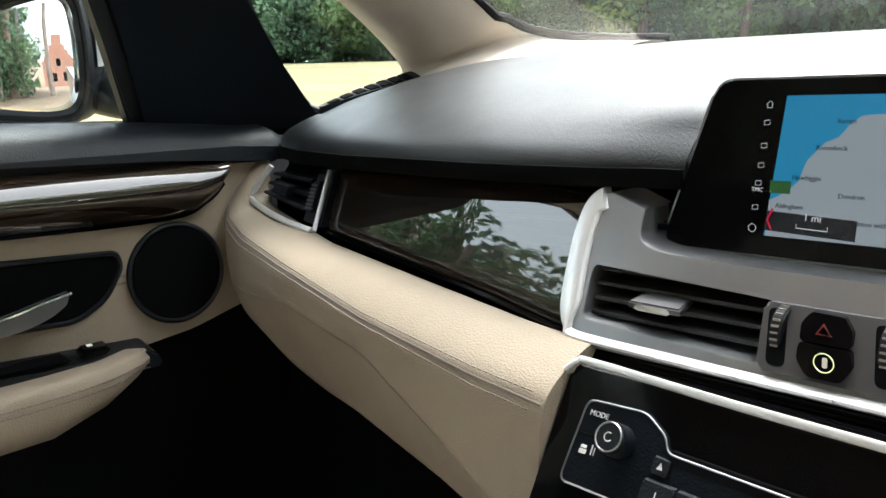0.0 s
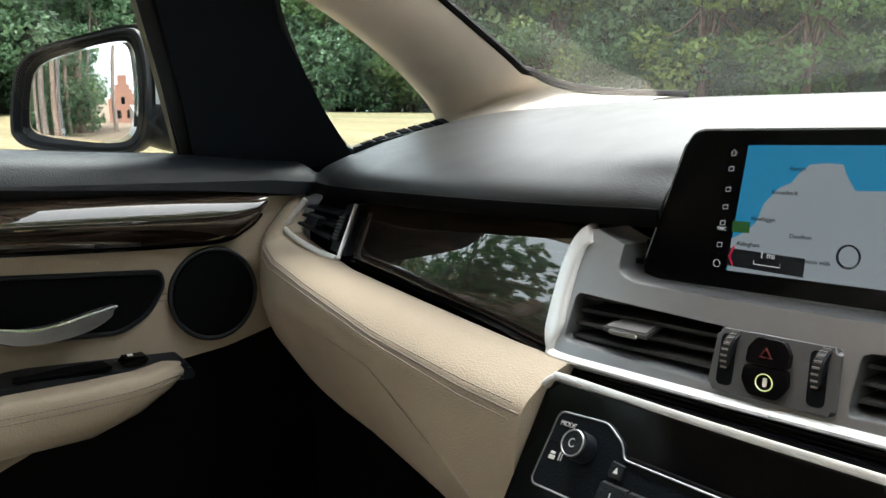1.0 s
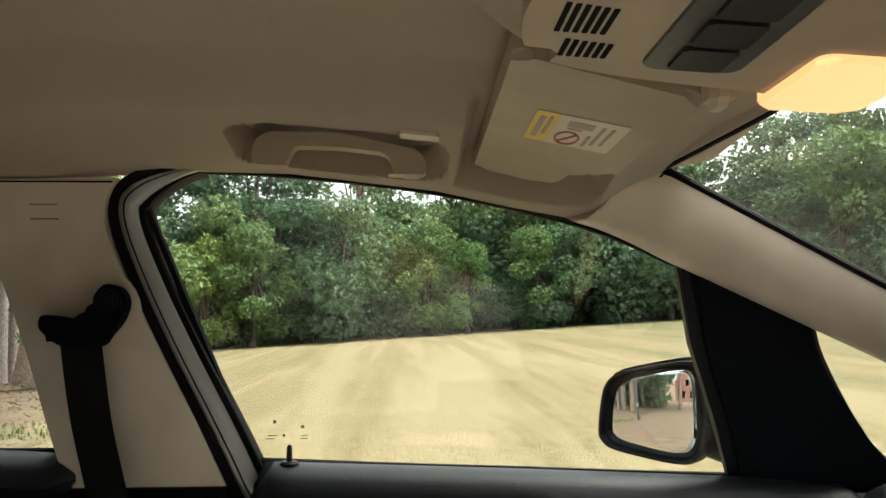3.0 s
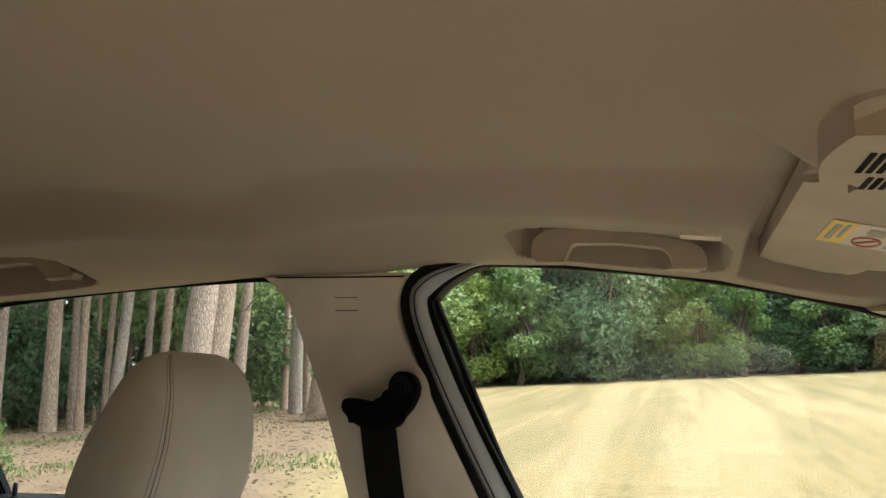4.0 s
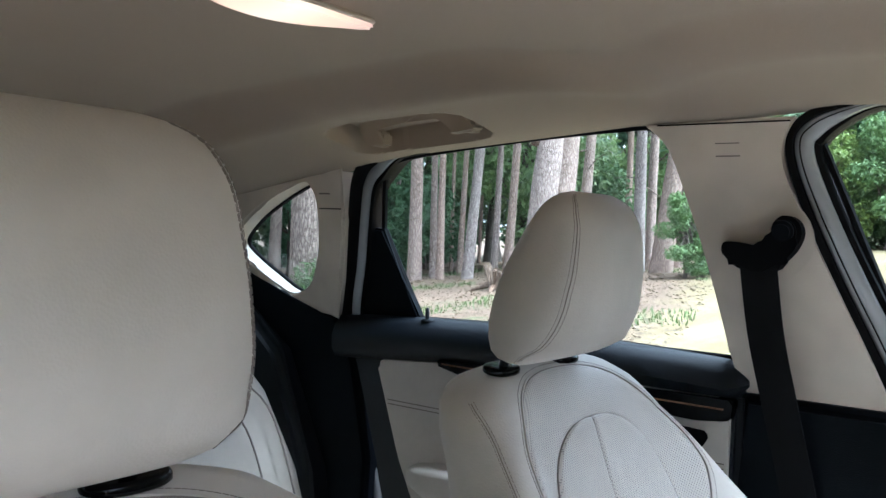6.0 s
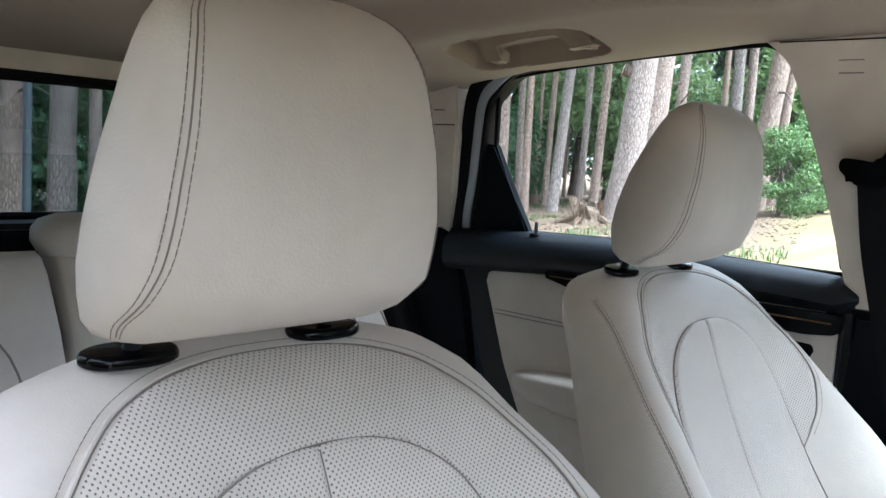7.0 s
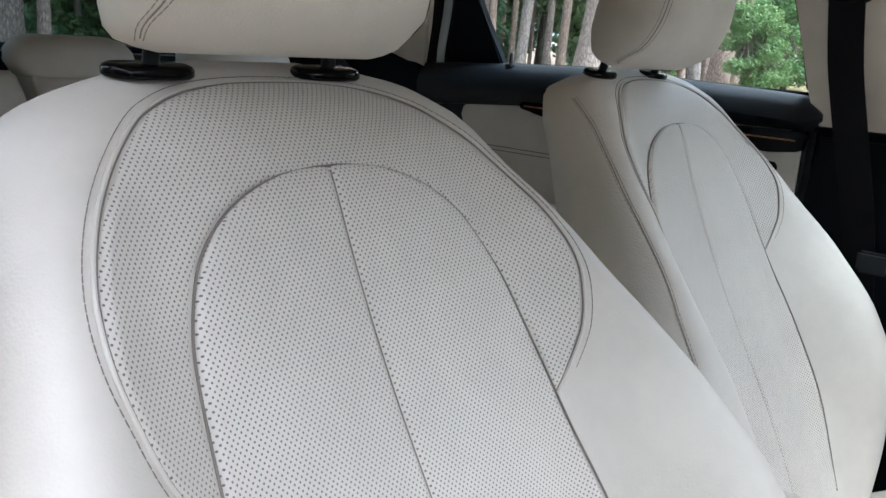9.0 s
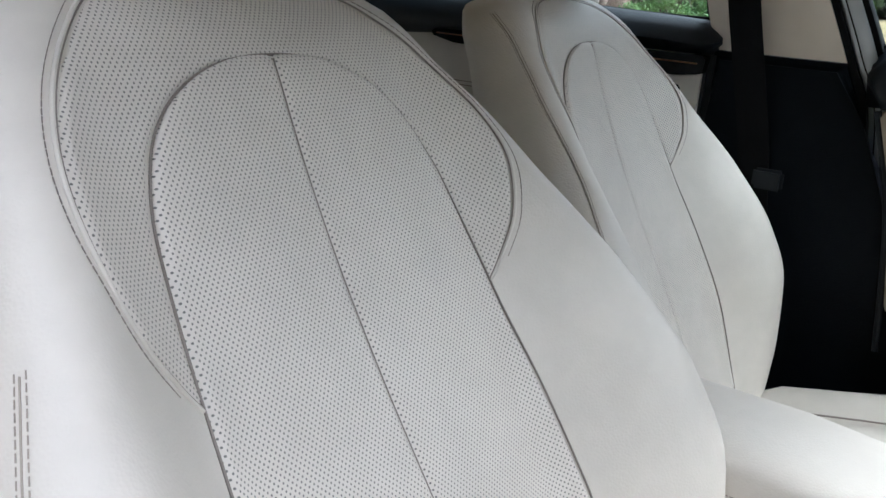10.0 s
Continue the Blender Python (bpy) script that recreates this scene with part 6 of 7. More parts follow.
    # beige leather body: sections from the door to the centre stack
    st = [  # x, then (y, z) down the section
        (-0.712, [(1.125, 0.960), (1.100, 0.957), (1.078, 0.935), (1.066, 0.900), (1.062, 0.86), (1.070, 0.82), (1.08, 0.80), (1.10, 0.76)]),
        (-0.692, [(1.112, 0.957), (1.090, 0.953), (1.066, 0.930), (1.050, 0.900), (1.046, 0.86), (1.050, 0.818), (1.062, 0.79), (1.09, 0.75)]),
        (-0.664, [(1.092, 0.902), (1.074, 0.908), (1.050, 0.906), (1.034, 0.892), (1.030, 0.855), (1.033, 0.820), (1.05, 0.78), (1.09, 0.73)]),
        (-0.58, [(1.070, 0.895), (1.040, 0.896), (1.012, 0.893), (1.003, 0.884), (0.999, 0.850), (1.004, 0.826), (1.04, 0.755), (1.09, 0.70)]),
        (-0.47, [(1.038, 0.887), (1.010, 0.888), (0.986, 0.884), (0.979, 0.874), (0.974, 0.855), (0.978, 0.838), (1.025, 0.745), (1.09, 0.68)]),
        (-0.33, [(1.024, 0.875), (0.994, 0.876), (0.970, 0.868), (0.963, 0.853), (0.960, 0.838), (0.962, 0.822), (1.01, 0.725), (1.08, 0.65)]),
        (-0.20, [(1.016, 0.862), (0.990, 0.863), (0.966, 0.854), (0.957, 0.837), (0.952, 0.805), (0.950, 0.768), (0.99, 0.705), (1.06, 0.62)]),
        (-0.122, [(1.012, 0.856), (0.988, 0.858), (0.964, 0.849), (0.955, 0.831), (0.949, 0.795), (0.944, 0.725), (0.965, 0.68), (1.04, 0.60)]),
    ]
    fine = []
    for x in np.linspace(-0.712, -0.137, 60):
        row = []
        for j in range(8):
            row.append(Vector((x, lerp([(s[0], s[1][j][0]) for s in st], x), lerp([(s[0], s[1][j][1]) for s in st], x))))
        # a narrow rounded shelf, then a flat slope down to the seam
        row[1] = Vector((x, row[0].y * 0.62 + row[1].y * 0.38, row[1].z + 0.0015))
        row[2] = row[1].lerp(row[3], 0.45) + Vector((0, -0.0035, 0.003))
        # the fold along the lower lid
        row[5:6] = [row[4].lerp(row[5], 0.85), row[5].lerp(row[6], 0.06)]
        fine.append(curve(row, 5))
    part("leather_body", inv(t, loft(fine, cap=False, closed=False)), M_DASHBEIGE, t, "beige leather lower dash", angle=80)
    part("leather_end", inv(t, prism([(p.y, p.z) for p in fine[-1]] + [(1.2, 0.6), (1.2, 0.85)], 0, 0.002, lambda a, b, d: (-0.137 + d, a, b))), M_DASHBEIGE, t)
    for off in (0, 2):
        line = [Vector(r[14 + off]) + Vector((0, -0.0011, 0.0007)) for r in fine[3:-1]]
        part("seam", inv(t, stitches(line, 0.0058, 0.0042, 0.00055)), M_SEAM, t, "brown stitched seam")
    part("seam_fold", inv(t, tube([Vector(r[15]) for r in fine[2:]], 0.0009, 5)), M_SEAM, t)


def demist(a, b, d):
    # the grille lies along the dash's outer edge, tilted a little to the cabin
    p = Vector((-0.650, 1.158, 1.009)).lerp(Vector((-0.690, 1.336, 1.046)), a) + Vector((0, 0, 0.004 * math.sin(math.pi * a)))
    q = Vector((0.024, -0.003, -0.008)) * b * (0.2 + 0.8 * min(1.0, 1.6 * a))
    return tuple(p + q + Vector((0.25, -0.1, 0.96)) * d)


dashboard()


def centre_stack():
    t = thing("centre_console_front", "silver and black centre stack with vents and radio", "centre console", (0, 1.03, 0.86))

    def face(a, b, d):
        # silver face, leaning back at the top
        return (a, 1.016 + (b - 0.862) * 0.62 - d, b)
    # silver frame: outline with openings for the two vents and the switches
    half = curve([(-0.180, 0.857), (-0.185, 0.885), (-0.191, 0.915), (-0.194, 0.938), (-0.189, 0.949), (-0.180, 0.951)], 4) + [(-0.150, 0.942)] + curve([(-0.149, 0.934), (-0.145, 0.924), (-0.130, 0.9185), (-0.10, 0.917), (-0.05, 0.916)], 4)
    half = [Vector((p[0], p[1])) for p in half]
    out = [(p.x + 0.018, p.y) for p in half] + [(0.018 - p.x, p.y) for p in reversed(half)]
    vl = rounded([(-0.153, 0.8725), (-0.026, 0.8680), (-0.024, 0.9005), (-0.158, 0.9055)], 0.005)
    vr = [(0.036 - p[0], p[1]) for p in reversed(vl)]
    part("silver_frame", inv(t, prism(out, -0.03, 0.006, face, [list(reversed(vl)), list(reversed(vr))], 0.002, 2)), M_SATIN, t, "satin silver frame", angle=30)
    lip = curve([(-0.176, 0.948), (-0.183, 0.942), (-0.184, 0.925), (-0.180, 0.900), (-0.175, 0.880), (-0.171, 0.868), (-0.162, 0.8625), (-0.10, 0.8615), (-0.04, 0.861), (0.018, 0.861)], 6)
    lip = [(p[0] + 0.010, p[1]) for p in lip] + [(0.026 - p[0], p[1]) for p in reversed(lip[:-1])]
    rings = []
    for i, p in enumerate(lip):
        p, q = Vector(p), Vector(lip[min(i + 1, len(lip) - 1)]) - Vector(lip[max(i - 1, 0)])
        n = Vector((q.y, -q.x)).normalized()
        w = 0.0080 - 0.0058 * sstep(0.42, 0.58, 1 - abs(i / 54 - 1))
        rings.append([face(*(p + n * w * o), d) for o, d in ((-1, 0.0), (-1, 0.0085), (-0.8, 0.0105), (0.0, 0.0115), (0.8, 0.0105), (1, 0.0085), (1, 0.0))])
    part("bright_edge", inv(t, loft(rings)), M_POLISHED, t, "polished edge of the frame", angle=25)
    for nm, sgn in (("centre_vent", -1), ("centre_vent", 1)):
        x0, x1 = (-0.160, -0.024) if sgn < 0 else (0.060, 0.196)
        v = part(nm, inv(t, box((x1 - x0 + 0.01, 0.01, 0.060), ((x0 + x1) / 2, 1.082, 0.888), 0.002)), M_DEEP, t, "black centre air vent")
        for k in range(4):
            z = 0.8745 + 0.0090 * k
            part("slat", inv(t, box((x1 - x0 - 0.001, 0.026, 0.0024), ((x0 + x1) / 2, 1.032 + (z - 0.862) * 0.62, z), 0.0008)), M_GUNMETAL2, v)
        tx = (x0 + x1) / 2 - 0.010 * (1 if sgn < 0 else -1)
        tab = part("slat_tab", inv(t, prism([(tx - 0.017, 0.0), (tx + 0.021, 0.0), (tx + 0.017, 1.0), (tx - 0.013, 1.0)], 0.0, 0.004, lambda a, b, d: (a, 1.022 + 0.030 * b, 0.8845 + 0.006 * b + d), bevel=0.001)), M_GUNMETAL, v, "grey vent slider")
        part("tab_lip", inv(t, box((0.026, 0.003, 0.0042), (tx + 0.001, 1.0215, 0.8855), 0.0012)), M_CHROME, tab)
    panel = lambda a, b, d: face(a - 0.25 * (b - 0.868), b - 0.12 * (b - 0.866), d)
    face_s = lambda a, b, d: panel(a + 0.0145, b, d)
    # switch cluster between the vents
    cl = rounded([(-0.022, 0.8665), (0.060, 0.8665), (0.062, 0.9055), (-0.018, 0.9055)], 0.004)
    c = part("switch_plate", inv(t, prism([(p[0] - 0.003, p[1]) for p in cl], -0.02, 0.009, panel, bevel=0.0025)), M_GUNMETAL, t, "grey switch plate")
    # hazard switch above, park-assist switch below
    up = rounded([(-0.0130, 0.8882), (0.0148, 0.8882), (0.0160, 0.8965), (0.0115, 0.9042), (-0.0065, 0.9046), (-0.0120, 0.898)], 0.0018)
    dn = rounded([(-0.0135, 0.8870), (0.0150, 0.8870), (0.0155, 0.878), (0.0095, 0.8695), (-0.0090, 0.8695), (-0.0145, 0.878)], 0.0022)
    b1 = part("hazard_button", inv(t, prism(up, 0.006, 0.0125, face_s, bevel=0.0006)), M_GLOSSBLACK, c, "black hazard button, red mark")
    b2 = part("parking_button", inv(t, prism(dn, 0.006, 0.0125, face_s, bevel=0.0006)), M_GLOSSBLACK, c, "black button with lit green ring")
    part("hazard_mark", inv(t, tube([Vector(face_s(a, b, 0.0128)) for a, b in ((-0.0035, 0.8930), (0.0045, 0.8930), (0.0005, 0.8985))], 0.0009, 4, True)), M_HAZ, b1, smooth=False)
    part("green_ring", inv(t, tube([Vector(face_s(0.0010 + 0.0054 * math.cos(a), 0.8785 + 0.0049 * math.sin(a), 0.0130)) for a in (2 * math.pi * k / 28 for k in range(28))], 0.00035, 5, True)), M_RING, b2)
    part("car_mark", inv(t, prism(rounded([(0.0002, 0.8760), (0.0028, 0.8760), (0.0028, 0.8812), (0.0002, 0.8812)], 0.0009), 0.0125, 0.0131, face_s)), M_LABELW, b2)
    for x in (-0.0135, 0.0455):
        part("wheel_slot", inv(t, prism(rounded([(x - 0.0055, 0.8705), (x + 0.0055, 0.8705), (x + 0.0065, 0.9025), (x - 0.0045, 0.9025)], 0.004), 0.0085, 0.0094, panel)), M_DEEP, c)
        wh = part("thumbwheel", inv(t, disc(0.016, 0.007, panel(x + 0.0005, 0.8865, -0.003), (1, 0, 0), 30, 0.001)), M_BLACK, c, "ribbed black thumbwheel")
        for k in range(8):
            a = radians(-48 + 96 * k / 7)
            q = Vector(panel(x + 0.0005, 0.8865, -0.003)) + 0.0158 * (math.cos(a) * Vector((0, -0.85, 0.527)) + math.sin(a) * Vector((0, 0.527, 0.85)))
            part("rib", inv(t, box((0.0044, 0.0012, 0.0012), q)), M_LABELG, wh, smooth=False)
    # gloss strip and chrome line below
    def low(a, b, d):
        return (a - 0.015, 0.986 - 0.6 * (0.852 - b) - d, b + 0.006)
    part("upper_black", inv(t, prism([(-0.150, 0.846), (0.150, 0.846), (0.150, 0.861), (-0.150, 0.861)], -0.03, -0.001, lambda a, b, d: (a, 1.012 - 0.9 * (0.861 - b) - d, b), bevel=0.002)), M_GLOSSBLACK, t, "black strip under the vents")
    for k in range(3):
        part("groove", inv(t, tube([(a, 1.0035, 0.8565 - 0.0035 * k) for a in (-0.10, 0.0, 0.12)], 0.0007, 5)), M_DEEP, t)
    part("chrome_strip", inv(t, tube(curve([low(-0.120, 0.8445, 0.004), low(-0.113, 0.8505, 0.004), low(-0.10, 0.8515, 0.004), low(0.0, 0.8485, 0.004), low(0.13, 0.8465, 0.004)], 6), 0.0026, 8, flat=0.8)), M_POLISHED, t, "bright chrome strip")
    part("radio_face", inv(t, prism(rounded([(-0.118, 0.68), (0.118, 0.68), (0.118, 0.845), (-0.118, 0.847)], 0.006), -0.06, 0.0, low, bevel=0.003)), M_GLOSSBLACK, t, "piano-black radio face")
    # radio keypad with silver frame
    def key(a, b, d):
        return low(a + 0.007, b - 0.004, d)
    kp = rounded([(-0.1065, 0.792), (-0.1035, 0.836), (-0.062, 0.8375), (-0.046, 0.829), (-0.042, 0.8215), (0.06, 0.8185), (0.09, 0.79)], 0.005)
    rad = part("radio_keypad", inv(t, prism(kp, 0.0, 0.003, key, bevel=0.001)), M_MATT, t, "black radio keypad")
    part("keypad_frame", inv(t, tube([Vector(key(p[0], p[1], 0.003)) for p in kp], 0.0007, 6, True)), M_SATIN, rad)
    part("slot", inv(t, prism(rounded([(-0.040, 0.8235), (0.10, 0.8195), (0.10, 0.8135), (-0.040, 0.8175)], 0.001), 0.001, 0.0034, key)), M_DEEP, rad, "disc slot", smooth=False)
    knob = part("volume_knob", inv(t, disc(0.0100, 0.016, key(-0.0735, 0.8225, 0.009), (0, -1, 0.6), 40, 0.002)), M_BLACK, rad, "black volume knob with chrome ring")
    nrm = Vector((0, -1, 0.6)).normalized()
    kc = Vector(key(-0.0735, 0.8225, 0.009)) + nrm * 0.0083
    part("knob_ring", inv(t, tube([kc + Vector((1, 0, 0)) * 0.0085 * math.cos(a) + nrm.cross(Vector((1, 0, 0))) * 0.0085 * math.sin(a) for a in (2 * math.pi * k / 32 for k in range(32))], 0.0006, 6, True)), M_SATIN, knob)
    part("power_mark", inv(t, tube([kc + Vector((1, 0, 0)) * 0.0026 * math.cos(a) + nrm.cross(Vector((1, 0, 0))) * 0.0026 * math.sin(a) for a in (1.1 + 4.6 * k / 12 for k in range(13))], 0.0004, 4)), M_WHITE, knob, smooth=False)

    def print_at(body, a, b, size, par):
        m = Matrix.Translation(Vector(key(a, b, 0.0036)) - t.matrix_basis.translation) @ Euler((math.atan2(1, 0.6), 0, 0)).to_matrix().to_4x4()
        text_part(body, size, M_WHITE, par, m)
    print_at("MODE", -0.0925, 0.8300, 0.0048, rad)
    part("divider", inv(t, tube([Vector(key(-0.103, 0.8185, 0.0032)), Vector(key(-0.083, 0.8185, 0.0032))], 0.0005, 4)), M_DEEP, rad)
    for k, (a, b, w, hh) in enumerate(((-0.0965, 0.8085, 0.005, 0.0022), (-0.0965, 0.8115, 0.004, 0.0014), (-0.0905, 0.8090, 0.0008, 0.005), (-0.0885, 0.8090, 0.0006, 0.004))):
        part("traffic_mark", inv(t, prism(rounded([(a - w / 2, b), (a + w / 2, b), (a + w / 2, b + hh), (a - w / 2, b + hh)], 0.0003), 0.003, 0.0036, key)), M_WHITE, rad, smooth=False)
    ej = part("eject_button", inv(t, prism(rounded([(-0.0485, 0.8115), (-0.038, 0.8110), (-0.038, 0.8185), (-0.0485, 0.8195)], 0.001), 0.003, 0.005, key, bevel=0.0006)), M_BLACK, rad)
    part("eject_mark", inv(t, prism([(-0.0450, 0.8140), (-0.0415, 0.8140), (-0.0432, 0.8172)], 0.005, 0.0055, key)), M_WHITE, ej, smooth=False)
    for k in range(6):
        a = -0.0505 + 0.0215 * k
        b = part("preset_button", inv(t, prism(rounded([(a, 0.7965 - 0.0006 * k), (a + 0.0205, 0.7960 - 0.0006 * k), (a + 0.0205, 0.8075 - 0.0006 * k), (a, 0.8080 - 0.0006 * k)], 0.001), 0.003, 0.0062, key, bevel=0.0008)), M_BLACK, rad, "black preset button")
        m = Matrix.Translation(Vector(key(a + 0.010, 0.802 - 0.0006 * k, 0.0066)) - t.matrix_basis.translation) @ Euler((math.atan2(1, 0.6), 0, 0)).to_matrix().to_4x4()
        text_part(str(k + 1), 0.0062, M_WHITE, b, m)


M_GUNMETAL2 = metal_paint("grey_vent_slat", (0.055, 0.056, 0.06), 0.42, 0.4)
M_HAZ = Mat("dull_red_mark", (0.17, 0.02, 0.02), 0.5).m
M_RING = glow("green_lit_ring", (0.6, 0.8, 0.05), 0.10).m
centre_stack()


def display():
    t = thing("navigation_display", "black freestanding navigation display showing a map", "screen", (0, 1.085, 0.92))

    def f(a, b, d):
        return (a, 1.080 + 0.10 * (b - 0.92) - d, b)
    out = rounded([(-0.130, 0.916), (0.130, 0.916), (0.106, 1.026), (-0.094, 1.027)], 0.012, 6)
    part("housing", inv(t, prism(out, -0.020, 0.006, f, bevel=0.0025, segs=3)), M_SATIN, t, "silver-rimmed housing")
    inn = rounded([(-0.1265, 0.918), (0.1265, 0.918), (0.103, 1.0245), (-0.091, 1.0255)], 0.011, 6)
    part("black_glass", inv(t, prism(inn, 0.004, 0.0085, f, bevel=0.001)), M_SCREENGLASS, t, "glossy black front glass")
    # the lit picture: sea, land, bars
    x0, x1, z0, z1 = -0.0535, 0.085, 0.9305, 1.0155
    part("map_sea", inv(t, prism([(x0, z0), (x1, z0), (x1, z1), (x0 + 0.0085, z1)], 0.0084, 0.0090, f)), SCR_SEA, t, "blue lit map", smooth=False)
    land = [(x0 + 0.001, z0), (x1, z0), (x1, 0.990), (0.030, 0.988), (0.024, 0.997), (0.021, 1.004), (0.010, 1.0045), (0.000, 1.0035), (-0.006, 0.999), (-0.012, 0.9915), (-0.020, 0.988), (-0.030, 0.977), (-0.034, 0.965), (-0.041, 0.958), (-0.0515, 0.9525)]
    part("map_land", inv(t, prism(land, 0.0089, 0.0093, f)), SCR_LAND, t, "pale grey land", smooth=False)
    part("map_bar", inv(t, prism([(x0, z0 + 0.0035), (0.002, z0 + 0.0015), (0.0025, z0 + 0.0135), (x0 + 0.001, z0 + 0.0155)], 0.0092, 0.0096, f)), SCR_BLACK, t, "dark scale bar", smooth=False)
    part("map_badge", inv(t, prism([(x0 + 0.002, 0.957), (-0.0385, 0.957), (-0.0385, 0.9645), (x0 + 0.002, 0.9645)], 0.0092, 0.0096, f)), SCR_GREEN, t, smooth=False)
    part("map_arrow", inv(t, tube([f(-0.0485, 0.9475, 0.0098), f(-0.0515, 0.9405, 0.0098), f(-0.0485, 0.9345, 0.0098)], 0.0008, 4)), SCR_RED, t, smooth=False)
    part("map_arrow", inv(t, tube([Vector(f(0.030 + 0.007 * math.cos(a), 0.948 + 0.007 * math.sin(a), 0.0098)) for a in (2 * math.pi * k / 20 for k in range(20))], 0.0008, 4, True)), SCR_BLACK, t, smooth=False)
    part("scale_bracket", inv(t, tube([f(-0.033, 0.9395, 0.0099), f(-0.033, 0.9370, 0.0099), f(-0.014, 0.9365, 0.0099), f(-0.014, 0.939, 0.0099)], 0.0003, 4)), SCR_WHITE, t, smooth=False)

    def put(body, a, b, size, mat):
        text_part(body, size, mat, t, Matrix.Translation(Vector(f(a, b, 0.0098)) - t.matrix_basis.translation) @ Euler((radians(84), 0, 0)).to_matrix().to_4x4())
    put("1 mi", -0.0235, 0.9435, 0.0062, SCR_WHITE)
    for body, a, b in (("Ramps", -0.008, 1.0005), ("Roosebeck", -0.0155, 0.985), ("Newbiggin", -0.029, 0.967), ("Dendron", -0.002, 0.9575), ("Aldingham", -0.0385, 0.9495), ("Stainton with", 0.008, 0.9425)):
        put(body, a, b, 0.0041, SCR_BLACK)
    # icon column beside the map
    for k, b in enumerate((1.0105, 0.9995, 0.9855, 0.9735, 0.9605, 0.9475, 0.9345)):
        a = -0.0555 - 0.0010 * k
        if k == 4:
            put("TMC", a, b - 0.002, 0.0036, SCR_WHITE)
            b += 0.002
        shape = {0: [(0, 0.002), (0.0022, 0), (0.0015, 0), (0.0015, -0.002), (-0.0015, -0.002), (-0.0015, 0), (-0.0022, 0)], 6: None}.get(k, [(-0.0018, -0.0015), (0.0018, -0.0012), (0.0018, 0.0015), (-0.0018, 0.0012)])
        if shape:
            part("icon", inv(t, tube([f(a + p[0], b + p[1], 0.009) for p in shape], 0.00022, 4, True)), SCR_WHITE, t, smooth=False)
        else:
            part("icon", inv(t, tube([f(a + 0.0025 * math.cos(q), b + 0.0025 * math.sin(q), 0.009) for q in (6.283 * j / 14 for j in range(14))], 0.00022, 4, True)), SCR_WHITE, t, smooth=False)
    # dark foot in which it stands
    part("foot", inv(t, box((0.19, 0.05, 0.03), (0.0, 1.105, 0.915), 0.01)), M_BLACK, t)
    part("foot_cup", inv(t, box((0.034, 0.034, 0.030), (-0.123, 1.084, 0.930), 0.013)), M_GLOSSBLACK, t)


def lit(name, col, s):
    m = Mat(name, (0.01, 0.01, 0.01), 0.15)
    m.p.inputs["Emission Color"].default_value = (*col, 1)
    m.p.inputs["Emission Strength"].default_value = s
    return m.m


SCR_SEA = lit("screen_blue", (0.02, 0.29, 0.55), SCREEN)
SCR_LAND = lit("screen_grey", (0.36, 0.42, 0.46), SCREEN)
SCR_BLACK = lit("screen_black", (0.006, 0.008, 0.012), SCREEN)
SCR_GREEN = lit("screen_green", (0.03, 0.12, 0.03), SCREEN)
SCR_RED = lit("screen_red", (0.6, 0.02, 0.06), SCREEN)
SCR_WHITE = lit("screen_white", (0.75, 0.78, 0.8), SCREEN)
display()


# ---------------------------------------------------------------- seats
# backrest in its own axes: x across, y out of the cushion face, z up the backrest; 0 at the top of the inner panel
def eased(table, width):
    """A softened copy of a table of (z, value), so that no crease shows where its slopes change."""
    zs = np.linspace(table[0][0], table[-1][0], 361)
    v = np.interp(zs, [p[0] for p in table], [p[1] for p in table])
    n = max(1, int(width / (zs[1] - zs[0])))
    kern = np.exp(-0.5 * (np.arange(-3 * n, 3 * n + 1) / n) ** 2)
    pad = np.concatenate([2 * v[0] - v[1:3 * n + 1][::-1], v, 2 * v[-1] - v[-3 * n - 1:-1][::-1]])
    return list(zip(zs.tolist(), np.convolve(pad, kern / kern.sum(), "valid").tolist()))


HALF = eased([(-0.62, 0.237), (-0.52, 0.285), (-0.42, 0.318), (-0.32, 0.320), (-0.22, 0.291), (-0.12, 0.249), (-0.05, 0.226), (0.0, 0.205), (0.045, 0.192), (0.075, 0.169), (0.093, 0.1265), (0.100, 0.093)], 0.006)
AMP = eased([(-0.62, 0.04), (-0.5, 0.075), (-0.4, 0.104), (-0.3, 0.095), (-0.22, 0.077), (-0.15, 0.064), (-0.09, 0.0586), (-0.04, 0.0494), (0.02, 0.0278), (0.08, 0.006), (0.11, 0.0)], 0.022)
MIDDLE = eased([(-0.62, 0.012), (-0.44, 0.0105), (-0.34, 0.0045), (-0.24, -0.0045), (-0.15, -0.0086), (-0.07, -0.0072), (0.0, -0.0011), (0.1, 0.0)], 0.025)


def seat_w(u, z):
    """Height of the seat face over its flat middle."""
    hw, k = lerp(HALF, z), abs(u)
    w = lerp(AMP, z) * sstep(0.1265, 0.2595, k) - 4.75 * max(0.0, z) ** 2
    edge = max(0.0, k - (hw - 0.052)) / 0.052
    w -= 0.060 * (1 - math.sqrt(max(0.0, 1 - min(1.0, edge) ** 2)))
    return w + lerp(MIDDLE, z) * (1 - sstep(0.0, 0.133, k))


